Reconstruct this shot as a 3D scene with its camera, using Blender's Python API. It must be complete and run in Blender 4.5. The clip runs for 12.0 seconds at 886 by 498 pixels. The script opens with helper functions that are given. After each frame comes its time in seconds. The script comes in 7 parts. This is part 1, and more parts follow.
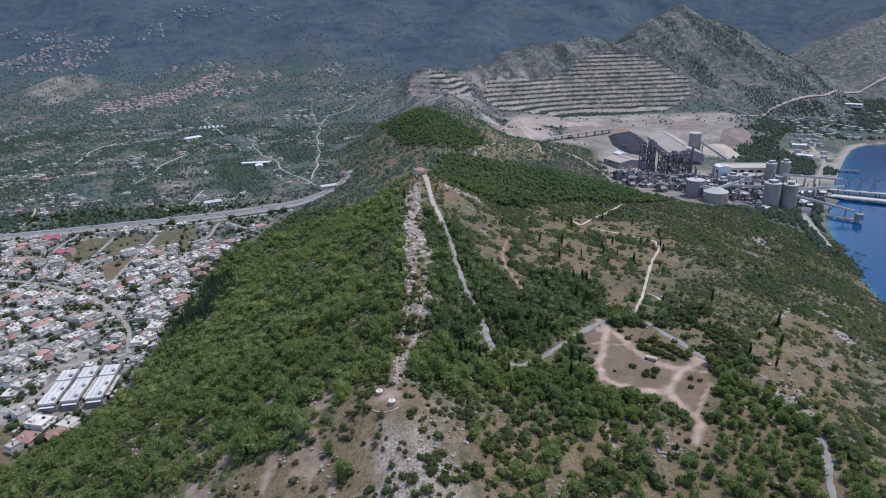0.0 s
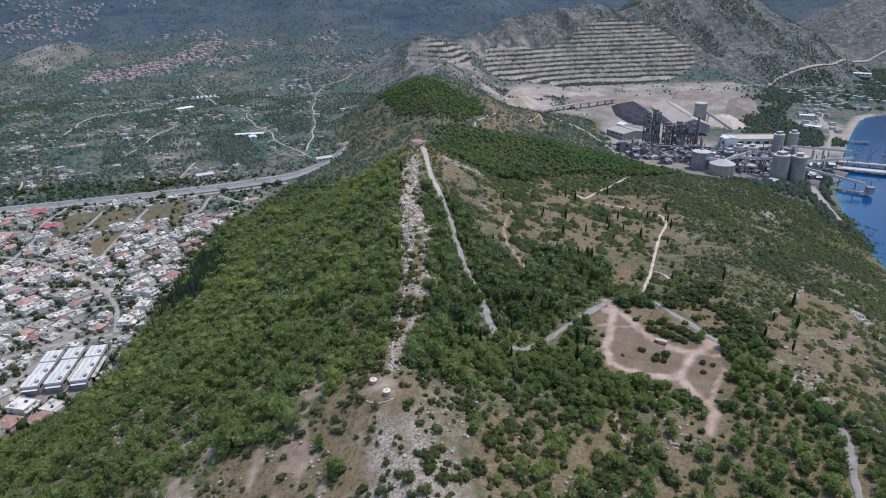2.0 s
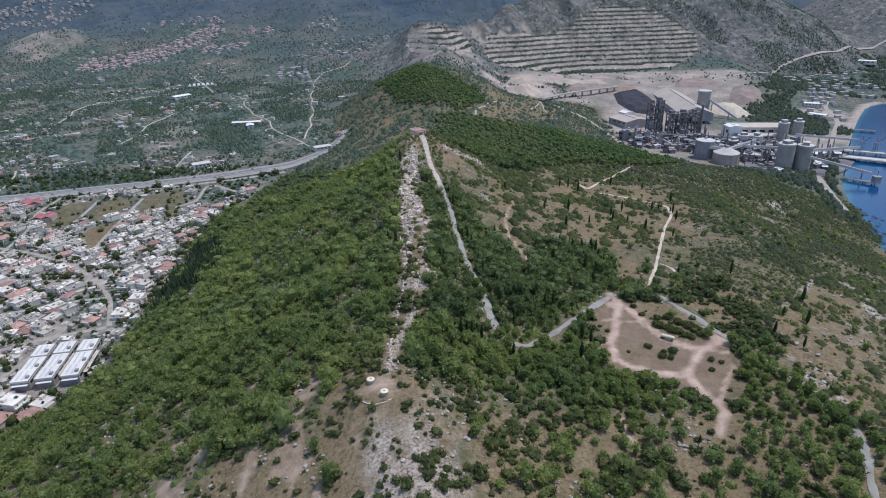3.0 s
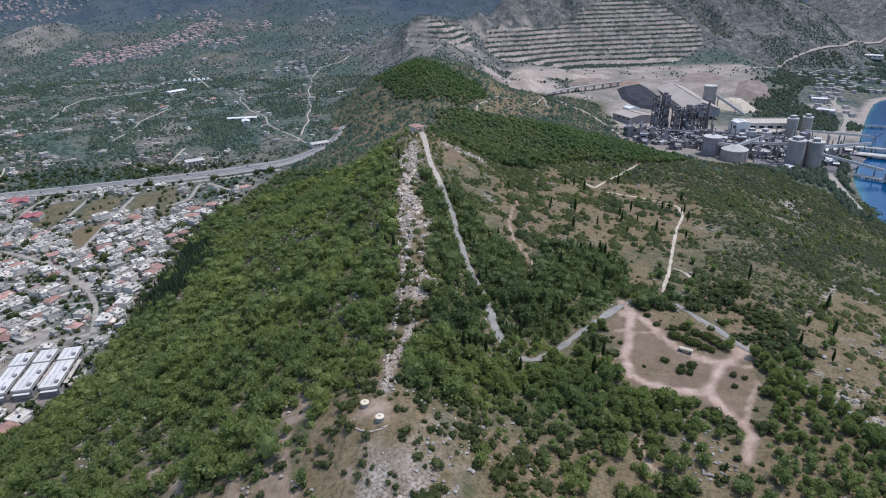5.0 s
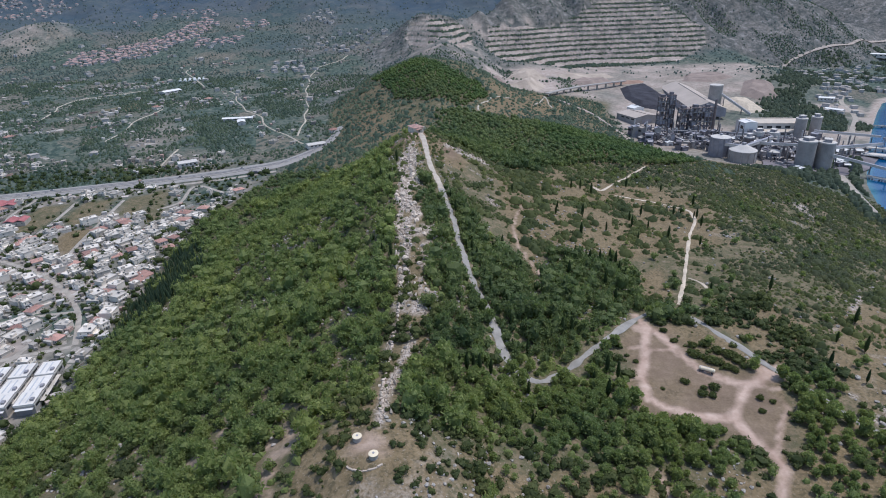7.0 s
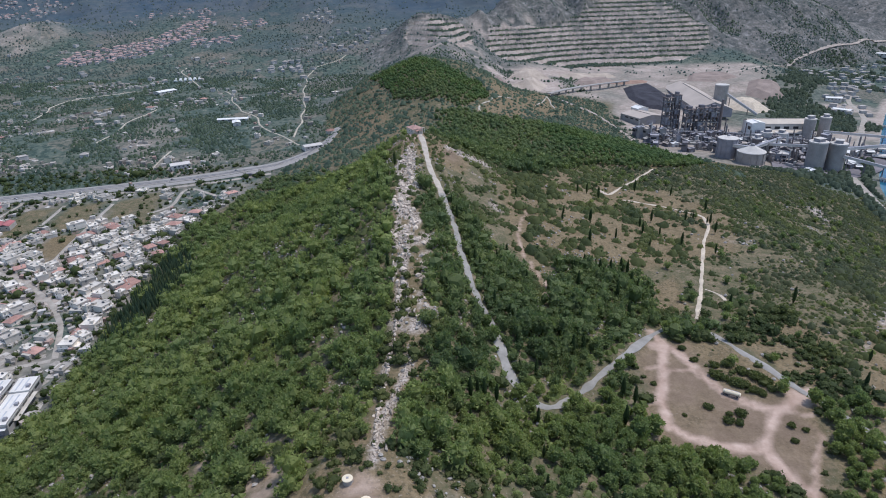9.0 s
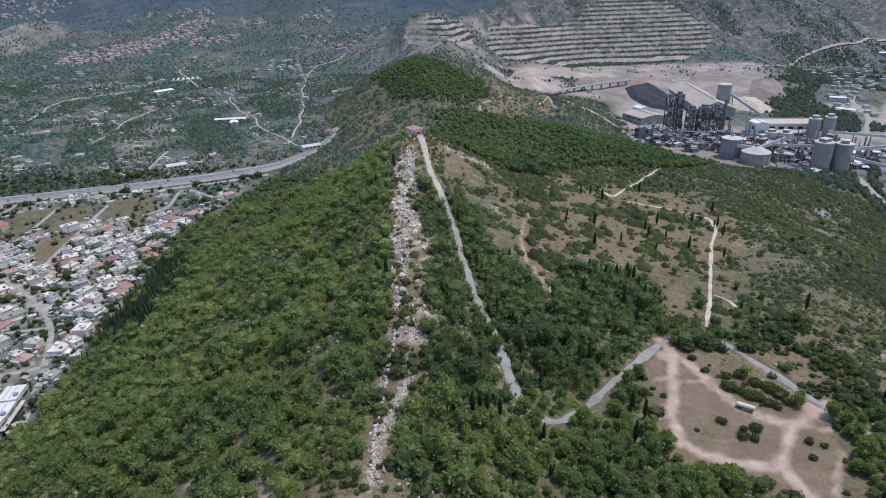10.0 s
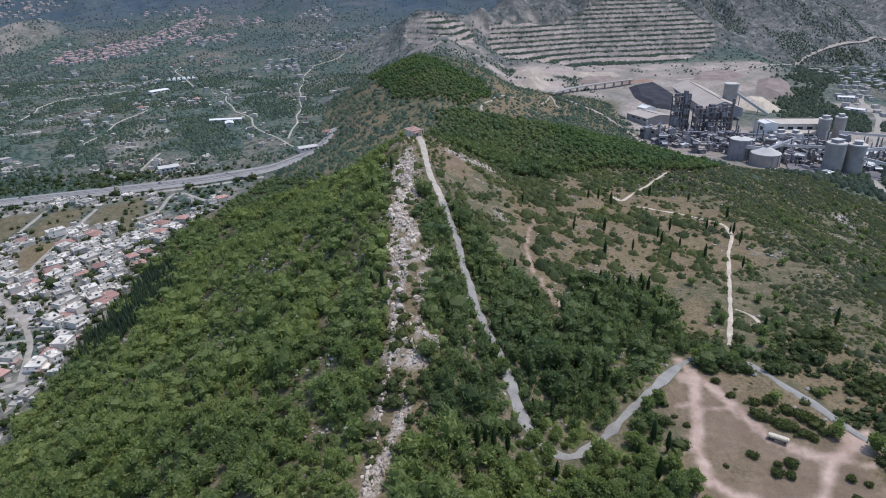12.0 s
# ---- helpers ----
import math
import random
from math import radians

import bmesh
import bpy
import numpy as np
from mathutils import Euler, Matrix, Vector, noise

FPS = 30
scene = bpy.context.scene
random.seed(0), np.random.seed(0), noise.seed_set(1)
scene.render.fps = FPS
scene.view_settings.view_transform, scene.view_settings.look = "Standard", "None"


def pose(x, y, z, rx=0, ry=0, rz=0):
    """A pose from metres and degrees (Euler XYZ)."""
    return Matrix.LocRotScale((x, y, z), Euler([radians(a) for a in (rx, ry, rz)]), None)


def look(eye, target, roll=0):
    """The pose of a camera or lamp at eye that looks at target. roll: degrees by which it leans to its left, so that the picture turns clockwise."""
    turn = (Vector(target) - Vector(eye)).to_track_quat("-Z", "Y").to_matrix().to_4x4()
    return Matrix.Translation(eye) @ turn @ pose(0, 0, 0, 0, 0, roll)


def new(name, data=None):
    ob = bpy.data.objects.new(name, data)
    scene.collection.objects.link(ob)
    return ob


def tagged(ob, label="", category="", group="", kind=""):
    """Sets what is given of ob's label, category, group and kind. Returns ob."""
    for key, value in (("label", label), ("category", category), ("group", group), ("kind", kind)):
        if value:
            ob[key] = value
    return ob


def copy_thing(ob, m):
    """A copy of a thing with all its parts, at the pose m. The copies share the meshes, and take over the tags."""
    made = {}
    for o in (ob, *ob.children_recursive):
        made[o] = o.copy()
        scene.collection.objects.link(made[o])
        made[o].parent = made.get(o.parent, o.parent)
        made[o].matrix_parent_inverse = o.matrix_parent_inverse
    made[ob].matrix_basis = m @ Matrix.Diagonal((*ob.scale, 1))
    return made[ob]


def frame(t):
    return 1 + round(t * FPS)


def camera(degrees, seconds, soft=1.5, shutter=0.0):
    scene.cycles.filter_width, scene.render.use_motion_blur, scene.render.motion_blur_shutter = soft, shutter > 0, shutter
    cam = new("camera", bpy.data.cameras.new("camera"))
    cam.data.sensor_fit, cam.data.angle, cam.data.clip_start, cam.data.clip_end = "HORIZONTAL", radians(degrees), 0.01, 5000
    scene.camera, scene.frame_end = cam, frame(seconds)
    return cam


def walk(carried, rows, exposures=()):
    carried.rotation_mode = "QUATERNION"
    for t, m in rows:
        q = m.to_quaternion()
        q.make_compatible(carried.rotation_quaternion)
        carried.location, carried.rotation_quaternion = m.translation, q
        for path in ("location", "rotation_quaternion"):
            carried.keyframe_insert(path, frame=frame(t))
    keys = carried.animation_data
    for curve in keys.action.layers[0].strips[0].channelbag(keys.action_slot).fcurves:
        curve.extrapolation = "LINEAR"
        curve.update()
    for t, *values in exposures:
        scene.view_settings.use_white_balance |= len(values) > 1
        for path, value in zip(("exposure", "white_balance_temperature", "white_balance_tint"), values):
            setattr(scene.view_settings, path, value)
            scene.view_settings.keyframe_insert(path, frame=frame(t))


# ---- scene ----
cam = camera(73.0, 12.0, soft=1.0)
PATH = [
    (0, (0.00, 0.00, 266.34), (5.75, 470.06, 96.02), -1.43),
    (0.5, (0.09, 5.19, 265.06), (6.09, 474.67, 93.15), -1.42),
    (1, (0.33, 10.08, 264.05), (6.19, 476.75, 84.66), -1.42),
    (1.5, (0.58, 15.31, 263.08), (6.37, 479.06, 76.26), -1.42),
    (2, (0.54, 20.73, 261.90), (6.44, 482.32, 69.81), -1.45),
    (2.5, (0.62, 26.22, 260.72), (6.34, 485.78, 63.81), -1.46),
    (3, (0.70, 32.00, 259.71), (6.38, 489.88, 58.91), -1.45),
    (5, (0.63, 55.37, 255.35), (6.17, 511.79, 51.26), -1.47),
    (5.5, (0.60, 61.23, 254.16), (6.29, 517.62, 50.01), -1.47),
    (6, (0.69, 67.10, 253.01), (6.28, 523.51, 48.89), -1.50),
    (6.5, (0.64, 73.18, 251.86), (6.34, 529.58, 47.73), -1.51),
    (7, (0.66, 79.07, 250.73), (6.20, 535.48, 46.62), -1.52),
    (9, (0.59, 102.41, 246.12), (6.34, 558.97, 42.34), -1.54),
    (9.5, (0.49, 108.02, 245.08), (6.29, 564.55, 41.24), -1.55),
    (10, (0.53, 113.82, 244.13), (6.31, 570.28, 40.14), -1.56),
    (10.5, (0.39, 119.56, 243.18), (6.28, 576.01, 39.18), -1.58),
    (11, (0.53, 125.46, 242.11), (6.30, 581.89, 38.05), -1.58),
    (11.5, (0.50, 131.30, 241.09), (6.23, 587.70, 36.96), -1.58),
    (12, (0.80, 137.46, 239.79), (6.31, 593.89, 35.74), -1.60),
]
walk(cam, [(t, look(eye, target, roll)) for t, eye, target, roll in PATH], [(0, 0.21, 6180, 12), (2, 0.29, 6270, 12), (12, 0.32, 6290, 12)])

# ---- daylight: a high, clear summer sun from the seaward side ----
SUN_HEIGHT, SUN_TURN = radians(68), radians(72)
world = bpy.data.worlds.new("world")
scene.world = world
world.use_nodes = True
sky = world.node_tree.nodes.new("ShaderNodeTexSky")
sky.sky_type, sky.sun_disc, sky.sun_elevation, sky.sun_rotation = "NISHITA", False, SUN_HEIGHT, SUN_TURN
world.node_tree.links.new(sky.outputs[0], world.node_tree.nodes["Background"].inputs[0])
world.node_tree.nodes["Background"].inputs[1].default_value = 0.15
sun = new("sun", bpy.data.lights.new("sun", "SUN"))
sun.data.energy, sun.data.angle, sun.data.color = 2.0, radians(0.6), (1.0, 0.97, 0.93)
toward = Vector((math.sin(SUN_TURN) * math.cos(SUN_HEIGHT), math.cos(SUN_TURN) * math.cos(SUN_HEIGHT), math.sin(SUN_HEIGHT)))
sun.rotation_euler = toward.to_track_quat("Z", "Y").to_euler()

# ---- materials ----
def fresh(name, rough_value=0.9, metal=0.0, gloss=0.25):
    m = bpy.data.materials.new(name)
    m.use_nodes = True
    b = m.node_tree.nodes["Principled BSDF"]
    b.inputs["Roughness"].default_value, b.inputs["Metallic"].default_value = rough_value, metal
    b.inputs["Specular IOR Level"].default_value = gloss
    return m, m.node_tree, b


def node(tree, kind, **inputs):
    n = tree.nodes.new(kind)
    for key, value in inputs.items():
        n.inputs[key.replace("_", " ")].default_value = value
    return n


def noise_of(tree, size, detail=3.0, where=None):
    """Noise with lumps of about the given size in metres, in world places."""
    n = node(tree, "ShaderNodeTexNoise", Scale=1.0 / size, Detail=detail, Roughness=0.6)
    if where is None:
        where = tree.nodes.new("ShaderNodeNewGeometry").outputs["Position"]
    tree.links.new(where, n.inputs["Vector"])
    return n.outputs["Fac"]


def ramp(tree, value, stops):
    r = tree.nodes.new("ShaderNodeValToRGB")
    while len(r.color_ramp.elements) < len(stops):
        r.color_ramp.elements.new(0.5)
    for e, (at, colour) in zip(r.color_ramp.elements, stops):
        e.position, e.color = at, (*colour, 1) if len(colour) == 3 else colour
    tree.links.new(value, r.inputs[0])
    return r.outputs[0]


def blend(tree, fac, a, b, how="MIX"):
    m = tree.nodes.new("ShaderNodeMix")
    m.data_type, m.blend_type = "RGBA", how
    for socket, value in ((m.inputs[0], fac), (m.inputs[6], a), (m.inputs[7], b)):
        if hasattr(value, "is_output"):
            tree.links.new(value, socket)
        elif isinstance(value, (int, float)):
            socket.default_value = value
        else:
            socket.default_value = (*value, 1)
    return m.outputs[2]


def math_of(tree, how, a, b):
    m = tree.nodes.new("ShaderNodeMath")
    m.operation, m.use_clamp = how, True
    for socket, value in ((m.inputs[0], a), (m.inputs[1], b)):
        if hasattr(value, "is_output"):
            tree.links.new(value, socket)
        else:
            socket.default_value = value
    return m.outputs[0]


def bump(tree, shader, value, depth, strength=0.6):
    n = node(tree, "ShaderNodeBump", Strength=strength, Distance=depth)
    tree.links.new(value, n.inputs["Height"])
    tree.links.new(n.outputs[0], shader.inputs["Normal"])


def simple(name, colour, size=1.5, spread=0.25, rough_value=0.85, metal=0.0, relief=0.02, vary=0.0, gloss=0.25):
    """Paint, plaster, concrete, metal: a colour with stains at two scales, and some change from thing to thing."""
    m, tree, b = fresh(name, rough_value, metal, gloss)
    dark, light = [c * (1 - spread) for c in colour], [min(1, c * (1 + spread)) for c in colour]
    fine = noise_of(tree, size * 0.15)
    out = ramp(tree, noise_of(tree, size * 2.5, 5), ((0.3, dark), (0.7, light)))
    out = blend(tree, 0.25, out, ramp(tree, fine, ((0.3, dark), (0.7, light))))
    if vary:
        info = tree.nodes.new("ShaderNodeObjectInfo")
        hsv = tree.nodes.new("ShaderNodeHueSaturation")
        low = node(tree, "ShaderNodeMapRange", To_Min=1 - vary, To_Max=1 + vary * 0.6)
        tree.links.new(info.outputs["Random"], low.inputs[0])
        tree.links.new(low.outputs[0], hsv.inputs["Value"])
        tree.links.new(out, hsv.inputs["Color"])
        out = hsv.outputs[0]
    tree.links.new(out, b.inputs["Base Color"])
    if relief:
        bump(tree, b, fine, relief)
    return m


def foliage(name, dark, light, size=0.5, lone=False):
    """Leaves: each clump has its own tone, with the shade of fine gaps painted as dark specks, and relief."""
    m, tree, b = fresh(name, 0.75, 0.0, 0.2)
    own = tree.nodes.new("ShaderNodeNewGeometry").outputs["Random Per Island"]
    out = ramp(tree, own, ((0.0, dark), (1.0, light)))
    fine = noise_of(tree, size, 4)
    out = blend(tree, ramp(tree, fine, ((0.32, (0.3, 0.3, 0.3)), (0.52, (0, 0, 0)))), out, [c * 0.65 for c in dark])
    broad = ramp(tree, noise_of(tree, 46.0, 3), ((0.33, (0.78, 0.86, 0.80)), (0.67, (1.30, 1.20, 0.90))))
    out = blend(tree, 0.8, out, broad, "MULTIPLY")
    tree.links.new(out, b.inputs["Base Color"])
    bump(tree, b, fine, size * 0.5, 0.8)
    # light passes through the leaves
    thin = tree.nodes.new("ShaderNodeBsdfTranslucent")
    tree.links.new(blend(tree, 1.0, out, (1.35, 1.45, 0.95), "MULTIPLY"), thin.inputs["Color"])
    both = tree.nodes.new("ShaderNodeMixShader")
    both.inputs[0].default_value = 0.44
    end = tree.nodes["Material Output"]
    tree.links.new(b.outputs[0], both.inputs[1])
    tree.links.new(thin.outputs[0], both.inputs[2])
    tree.links.new(both.outputs[0], end.inputs["Surface"])
    return m


PINE = foliage("pine_needles", (0.150, 0.192, 0.078), (0.258, 0.306, 0.136))
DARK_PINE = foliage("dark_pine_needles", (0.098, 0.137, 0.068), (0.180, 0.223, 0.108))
# The same pines farther off: their brightness and haze are put into the colour.
LIT_FAR_PINE = foliage("lit_far_pine_needles", (0.088, 0.139, 0.060), (0.142, 0.200, 0.088))
CYPRESS = foliage("cypress_leaves", (0.030, 0.052, 0.024), (0.056, 0.084, 0.036), 0.3)
SHRUB = foliage("shrub_leaves", (0.062, 0.084, 0.038), (0.138, 0.160, 0.072), 0.35)
BLUE_CYPRESS = foliage("bluish_cypress_leaves", (0.066, 0.104, 0.072), (0.112, 0.158, 0.104), 0.3)
HEATH = foliage("dry_scrub", (0.066, 0.084, 0.052), (0.114, 0.132, 0.080), 0.4)
SHORE_GREEN = foliage("shore_tree_leaves", (0.058, 0.086, 0.070), (0.104, 0.138, 0.108), 0.8)
# Bluish cast in the next two: aerial haze is put into the leaf colour.
HAZED_OLIVE = foliage("hazed_olive_leaves", (0.068, 0.106, 0.088), (0.124, 0.170, 0.138), 0.8)
HAZED_WOOD = foliage("hazed_far_leaves", (0.100, 0.140, 0.152), (0.138, 0.178, 0.190), 2.0)
BARK = simple("bark", (0.11, 0.075, 0.05), 0.4, 0.4, 0.95, relief=0.03)
ASPHALT = simple("worn_asphalt", (0.35, 0.315, 0.27), 3.0, 0.3, 0.9, relief=0.01)
HIGHWAY = simple("highway_asphalt", (0.30, 0.285, 0.265), 6.0, 0.18, 0.85, relief=0.01)
HILL_ROAD = simple("worn_grey_hill_road", (0.29, 0.275, 0.25), 2.4, 0.3, 0.9, relief=0.01)
DUST = simple("pale_dirt_track", (0.54, 0.46, 0.36), 2.0, 0.25, 0.95, relief=0.05)
SUMMIT_DUST = simple("pale_grey_track", (0.43, 0.38, 0.32), 1.6, 0.3, 0.95, relief=0.05)
HAUL = simple("haul_road_dust", (0.38, 0.325, 0.28), 5.0, 0.25, 0.95)
LIMESTONE = simple("limestone", (0.58, 0.49, 0.405), 1.6, 0.4, 0.92, relief=0.25, vary=0.2)


def rubble(name, tones, size):
    """Loose pieces of stone or masonry: each has its own tone, with stains and relief."""
    m, tree, b = fresh(name, 0.92)
    own = tree.nodes.new("ShaderNodeNewGeometry").outputs["Random Per Island"]
    fine = noise_of(tree, size, 5)
    out = blend(tree, 0.35, ramp(tree, own, tones), ramp(tree, fine, ((0.35, (0.11, 0.095, 0.075)), (0.6, (0.60, 0.55, 0.49)))))
    tree.links.new(out, b.inputs["Base Color"])
    bump(tree, b, fine, size * 0.3, 0.8)
    return m


ROCK = rubble("broken_limestone", ((0.0, (0.20, 0.15, 0.11)), (0.4, (0.47, 0.385, 0.30)), (1.0, (0.74, 0.645, 0.535))), 0.9)
GREY_ROCK = rubble("grey_outcrop_stone", ((0.0, (0.20, 0.185, 0.165)), (1.0, (0.42, 0.395, 0.365))), 0.9)
MASONRY = rubble("yard_masonry", ((0.0, (0.13, 0.115, 0.10)), (0.35, (0.30, 0.27, 0.235)), (0.72, (0.50, 0.465, 0.42)), (0.88, (0.64, 0.61, 0.57)), (0.94, (0.36, 0.20, 0.16))), 0.8)
PLASTER = simple("house_plaster", (0.70, 0.64, 0.56), 2.5, 0.16, 0.9, vary=0.45)
WHITE = simple("white_paint", (0.74, 0.73, 0.70), 2.0, 0.08, 0.7)
TILE = simple("clay_roof_tiles", (0.40, 0.235, 0.195), 1.2, 0.3, 0.85, relief=0.1, vary=0.35)
SLAB = simple("roof_slab", (0.56, 0.52, 0.46), 3.0, 0.3, 0.9, vary=0.5)
CONCRETE = simple("stained_concrete", (0.33, 0.31, 0.29), 6.0, 0.28, 0.9, relief=0.05)
PALE_CONCRETE = simple("pale_concrete", (0.55, 0.52, 0.48), 8.0, 0.2, 0.85)
STEEL = simple("grey_steel_cladding", (0.30, 0.295, 0.32), 5.0, 0.3, 0.6, 0.2, gloss=0.4)
DARK_STEEL = simple("dark_dusty_steelwork", (0.185, 0.175, 0.19), 4.0, 0.35, 0.7, 0.2)
RUST = simple("rusty_steel", (0.20, 0.165, 0.155), 3.0, 0.35, 0.85)
COAL = simple("coal_heap", (0.045, 0.045, 0.055), 6.0, 0.4, 0.95, relief=0.3)
PANE = simple("window_glass", (0.03, 0.035, 0.04), 2.0, 0.2, 0.12, gloss=0.5, relief=0)
RUBBER = simple("tyre_rubber", (0.02, 0.02, 0.02), 0.5, 0.2, 0.9)
CAR = simple("car_paint", (0.45, 0.45, 0.46), 1.0, 0.05, 0.3, vary=0.7, relief=0, gloss=0.5)


def ground_material():
    """Earth, dry grass, rock, tracks and far fields, spread by the cover of the land."""
    m, tree, b = fresh("ground", 0.95, 0.0, 0.15)
    cover = tree.nodes.new("ShaderNodeVertexColor")
    cover.layer_name = "cover"
    zone = tree.nodes.new("ShaderNodeVertexColor")
    zone.layer_name = "zone"
    c, z = tree.nodes.new("ShaderNodeSeparateColor"), tree.nodes.new("ShaderNodeSeparateColor")
    tree.links.new(cover.outputs["Color"], c.inputs[0])
    tree.links.new(zone.outputs["Color"], z.inputs[0])
    fine, mid, wide = noise_of(tree, 0.9, 5), noise_of(tree, 7.0, 5), noise_of(tree, 60.0, 4)
    floor = ramp(tree, mid, ((0.3, (0.092, 0.094, 0.050)), (0.5, (0.145, 0.124, 0.074)), (0.68, (0.245, 0.190, 0.130))))
    earth = ramp(tree, mid, ((0.25, (0.122, 0.093, 0.050)), (0.5, (0.192, 0.146, 0.083)), (0.75, (0.28, 0.215, 0.129))))
    earth = blend(tree, 0.35, earth, ramp(tree, fine, ((0.3, (0.12, 0.09, 0.055)), (0.7, (0.33, 0.254, 0.156)))))
    # tufts of dry grass and bits of stone
    bits = noise_of(tree, 1.7, 6)
    speck = noise_of(tree, 0.8, 3)
    tuft, chip = ramp(tree, bits, ((0.40, (0.75, 0.75, 0.75)), (0.52, (0, 0, 0)))), ramp(tree, speck, ((0.60, (0, 0, 0)), (0.68, (0.7, 0.7, 0.7))))
    floor = blend(tree, chip, blend(tree, tuft, floor, (0.082, 0.088, 0.044)), (0.30, 0.265, 0.215))
    earth = blend(tree, chip, blend(tree, tuft, earth, (0.095, 0.082, 0.048)), (0.34, 0.285, 0.225))
    track = ramp(tree, mid, ((0.3, (0.38, 0.265, 0.205)), (0.7, (0.54, 0.41, 0.335))))
    stone = ramp(tree, noise_of(tree, 1.1, 6), ((0.36, (0.11, 0.085, 0.06)), (0.44, (0.28, 0.235, 0.195)), (0.55, (0.42, 0.365, 0.315)), (0.68, (0.56, 0.50, 0.44))))

    def edged(mask, soft=0.22):
        a = math_of(tree, "ADD", mask, math_of(tree, "MULTIPLY", math_of(tree, "SUBTRACT", mid, 0.25), 0.6))
        r = node(tree, "ShaderNodeMapRange", From_Min=0.62 - soft, From_Max=0.62 + soft)
        tree.links.new(a, r.inputs[0])
        return math_of(tree, "MULTIPLY", r.outputs[0], math_of(tree, "MULTIPLY", mask, 8.0))

    out = blend(tree, edged(c.outputs[0]), floor, earth)
    # soil trodden bare by wheels
    bare = ramp(tree, mid, ((0.25, (0.140, 0.103, 0.068)), (0.5, (0.198, 0.146, 0.100)), (0.75, (0.275, 0.205, 0.148))))
    bare = blend(tree, 0.3, bare, ramp(tree, fine, ((0.3, (0.13, 0.095, 0.068)), (0.7, (0.29, 0.215, 0.17)))))
    out = blend(tree, cover.outputs["Alpha"], out, bare)
    out = blend(tree, edged(c.outputs[2], 0.3), out, stone)
    out = blend(tree, edged(c.outputs[1], 0.34), out, track)
    fields = tree.nodes.new("ShaderNodeTexVoronoi")
    fields.inputs["Scale"].default_value = 1 / 55.0
    geo = tree.nodes.new("ShaderNodeNewGeometry")
    tree.links.new(geo.outputs["Position"], fields.inputs["Vector"])
    grey = tree.nodes.new("ShaderNodeSeparateColor")
    tree.links.new(fields.outputs["Color"], grey.inputs[0])
    # the field greens are pulled to teal, standing in for haze over the plain
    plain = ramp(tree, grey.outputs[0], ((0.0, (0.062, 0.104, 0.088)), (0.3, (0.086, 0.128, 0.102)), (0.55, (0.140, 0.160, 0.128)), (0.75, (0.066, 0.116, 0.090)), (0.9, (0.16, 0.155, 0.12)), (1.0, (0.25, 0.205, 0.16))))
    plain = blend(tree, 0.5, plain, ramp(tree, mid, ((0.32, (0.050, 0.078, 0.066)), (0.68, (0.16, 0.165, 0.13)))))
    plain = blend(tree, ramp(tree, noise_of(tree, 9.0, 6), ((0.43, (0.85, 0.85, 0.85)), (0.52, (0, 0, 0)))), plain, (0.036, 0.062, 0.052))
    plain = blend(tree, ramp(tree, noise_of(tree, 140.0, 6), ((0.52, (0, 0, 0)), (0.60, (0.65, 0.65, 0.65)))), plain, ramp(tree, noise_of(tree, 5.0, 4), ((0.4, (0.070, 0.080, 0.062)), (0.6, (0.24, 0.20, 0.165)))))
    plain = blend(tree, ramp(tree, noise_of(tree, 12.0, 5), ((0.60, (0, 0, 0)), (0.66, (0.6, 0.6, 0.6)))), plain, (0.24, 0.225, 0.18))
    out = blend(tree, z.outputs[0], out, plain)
    dusty = ramp(tree, mid, ((0.28, (0.22, 0.18, 0.15)), (0.5, (0.37, 0.305, 0.265)), (0.72, (0.52, 0.45, 0.40))))
    dusty = blend(tree, 0.3, dusty, ramp(tree, wide, ((0.3, (0.27, 0.22, 0.18)), (0.7, (0.50, 0.44, 0.39)))))
    out = blend(tree, z.outputs[1], out, dusty)
    # grey-blue lean: haze in front of the range is mixed into these tones
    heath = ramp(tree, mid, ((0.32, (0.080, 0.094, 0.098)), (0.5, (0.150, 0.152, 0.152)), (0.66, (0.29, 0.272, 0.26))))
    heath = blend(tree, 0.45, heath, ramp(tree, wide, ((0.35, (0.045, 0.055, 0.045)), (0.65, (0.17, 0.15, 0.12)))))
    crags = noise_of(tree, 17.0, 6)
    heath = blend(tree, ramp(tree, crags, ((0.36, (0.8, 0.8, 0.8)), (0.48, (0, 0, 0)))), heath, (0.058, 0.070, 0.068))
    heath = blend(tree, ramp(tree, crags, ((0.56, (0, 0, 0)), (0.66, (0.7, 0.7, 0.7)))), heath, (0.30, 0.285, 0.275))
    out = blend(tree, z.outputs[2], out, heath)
    # foothill woods: the slate-blue stops carry the haze of distance
    hazed_woods = ramp(tree, noise_of(tree, 34.0, 7), ((0.36, (0.040, 0.064, 0.088)), (0.5, (0.058, 0.088, 0.114)), (0.66, (0.098, 0.116, 0.128))))
    hazed_woods = blend(tree, 0.4, hazed_woods, ramp(tree, noise_of(tree, 160.0, 4), ((0.38, (0.036, 0.066, 0.098)), (0.62, (0.110, 0.122, 0.130)))))
    out = blend(tree, zone.outputs["Alpha"], out, hazed_woods)
    tree.links.new(out, b.inputs["Base Color"])
    bump(tree, b, fine, 0.35, 0.5)
    return m


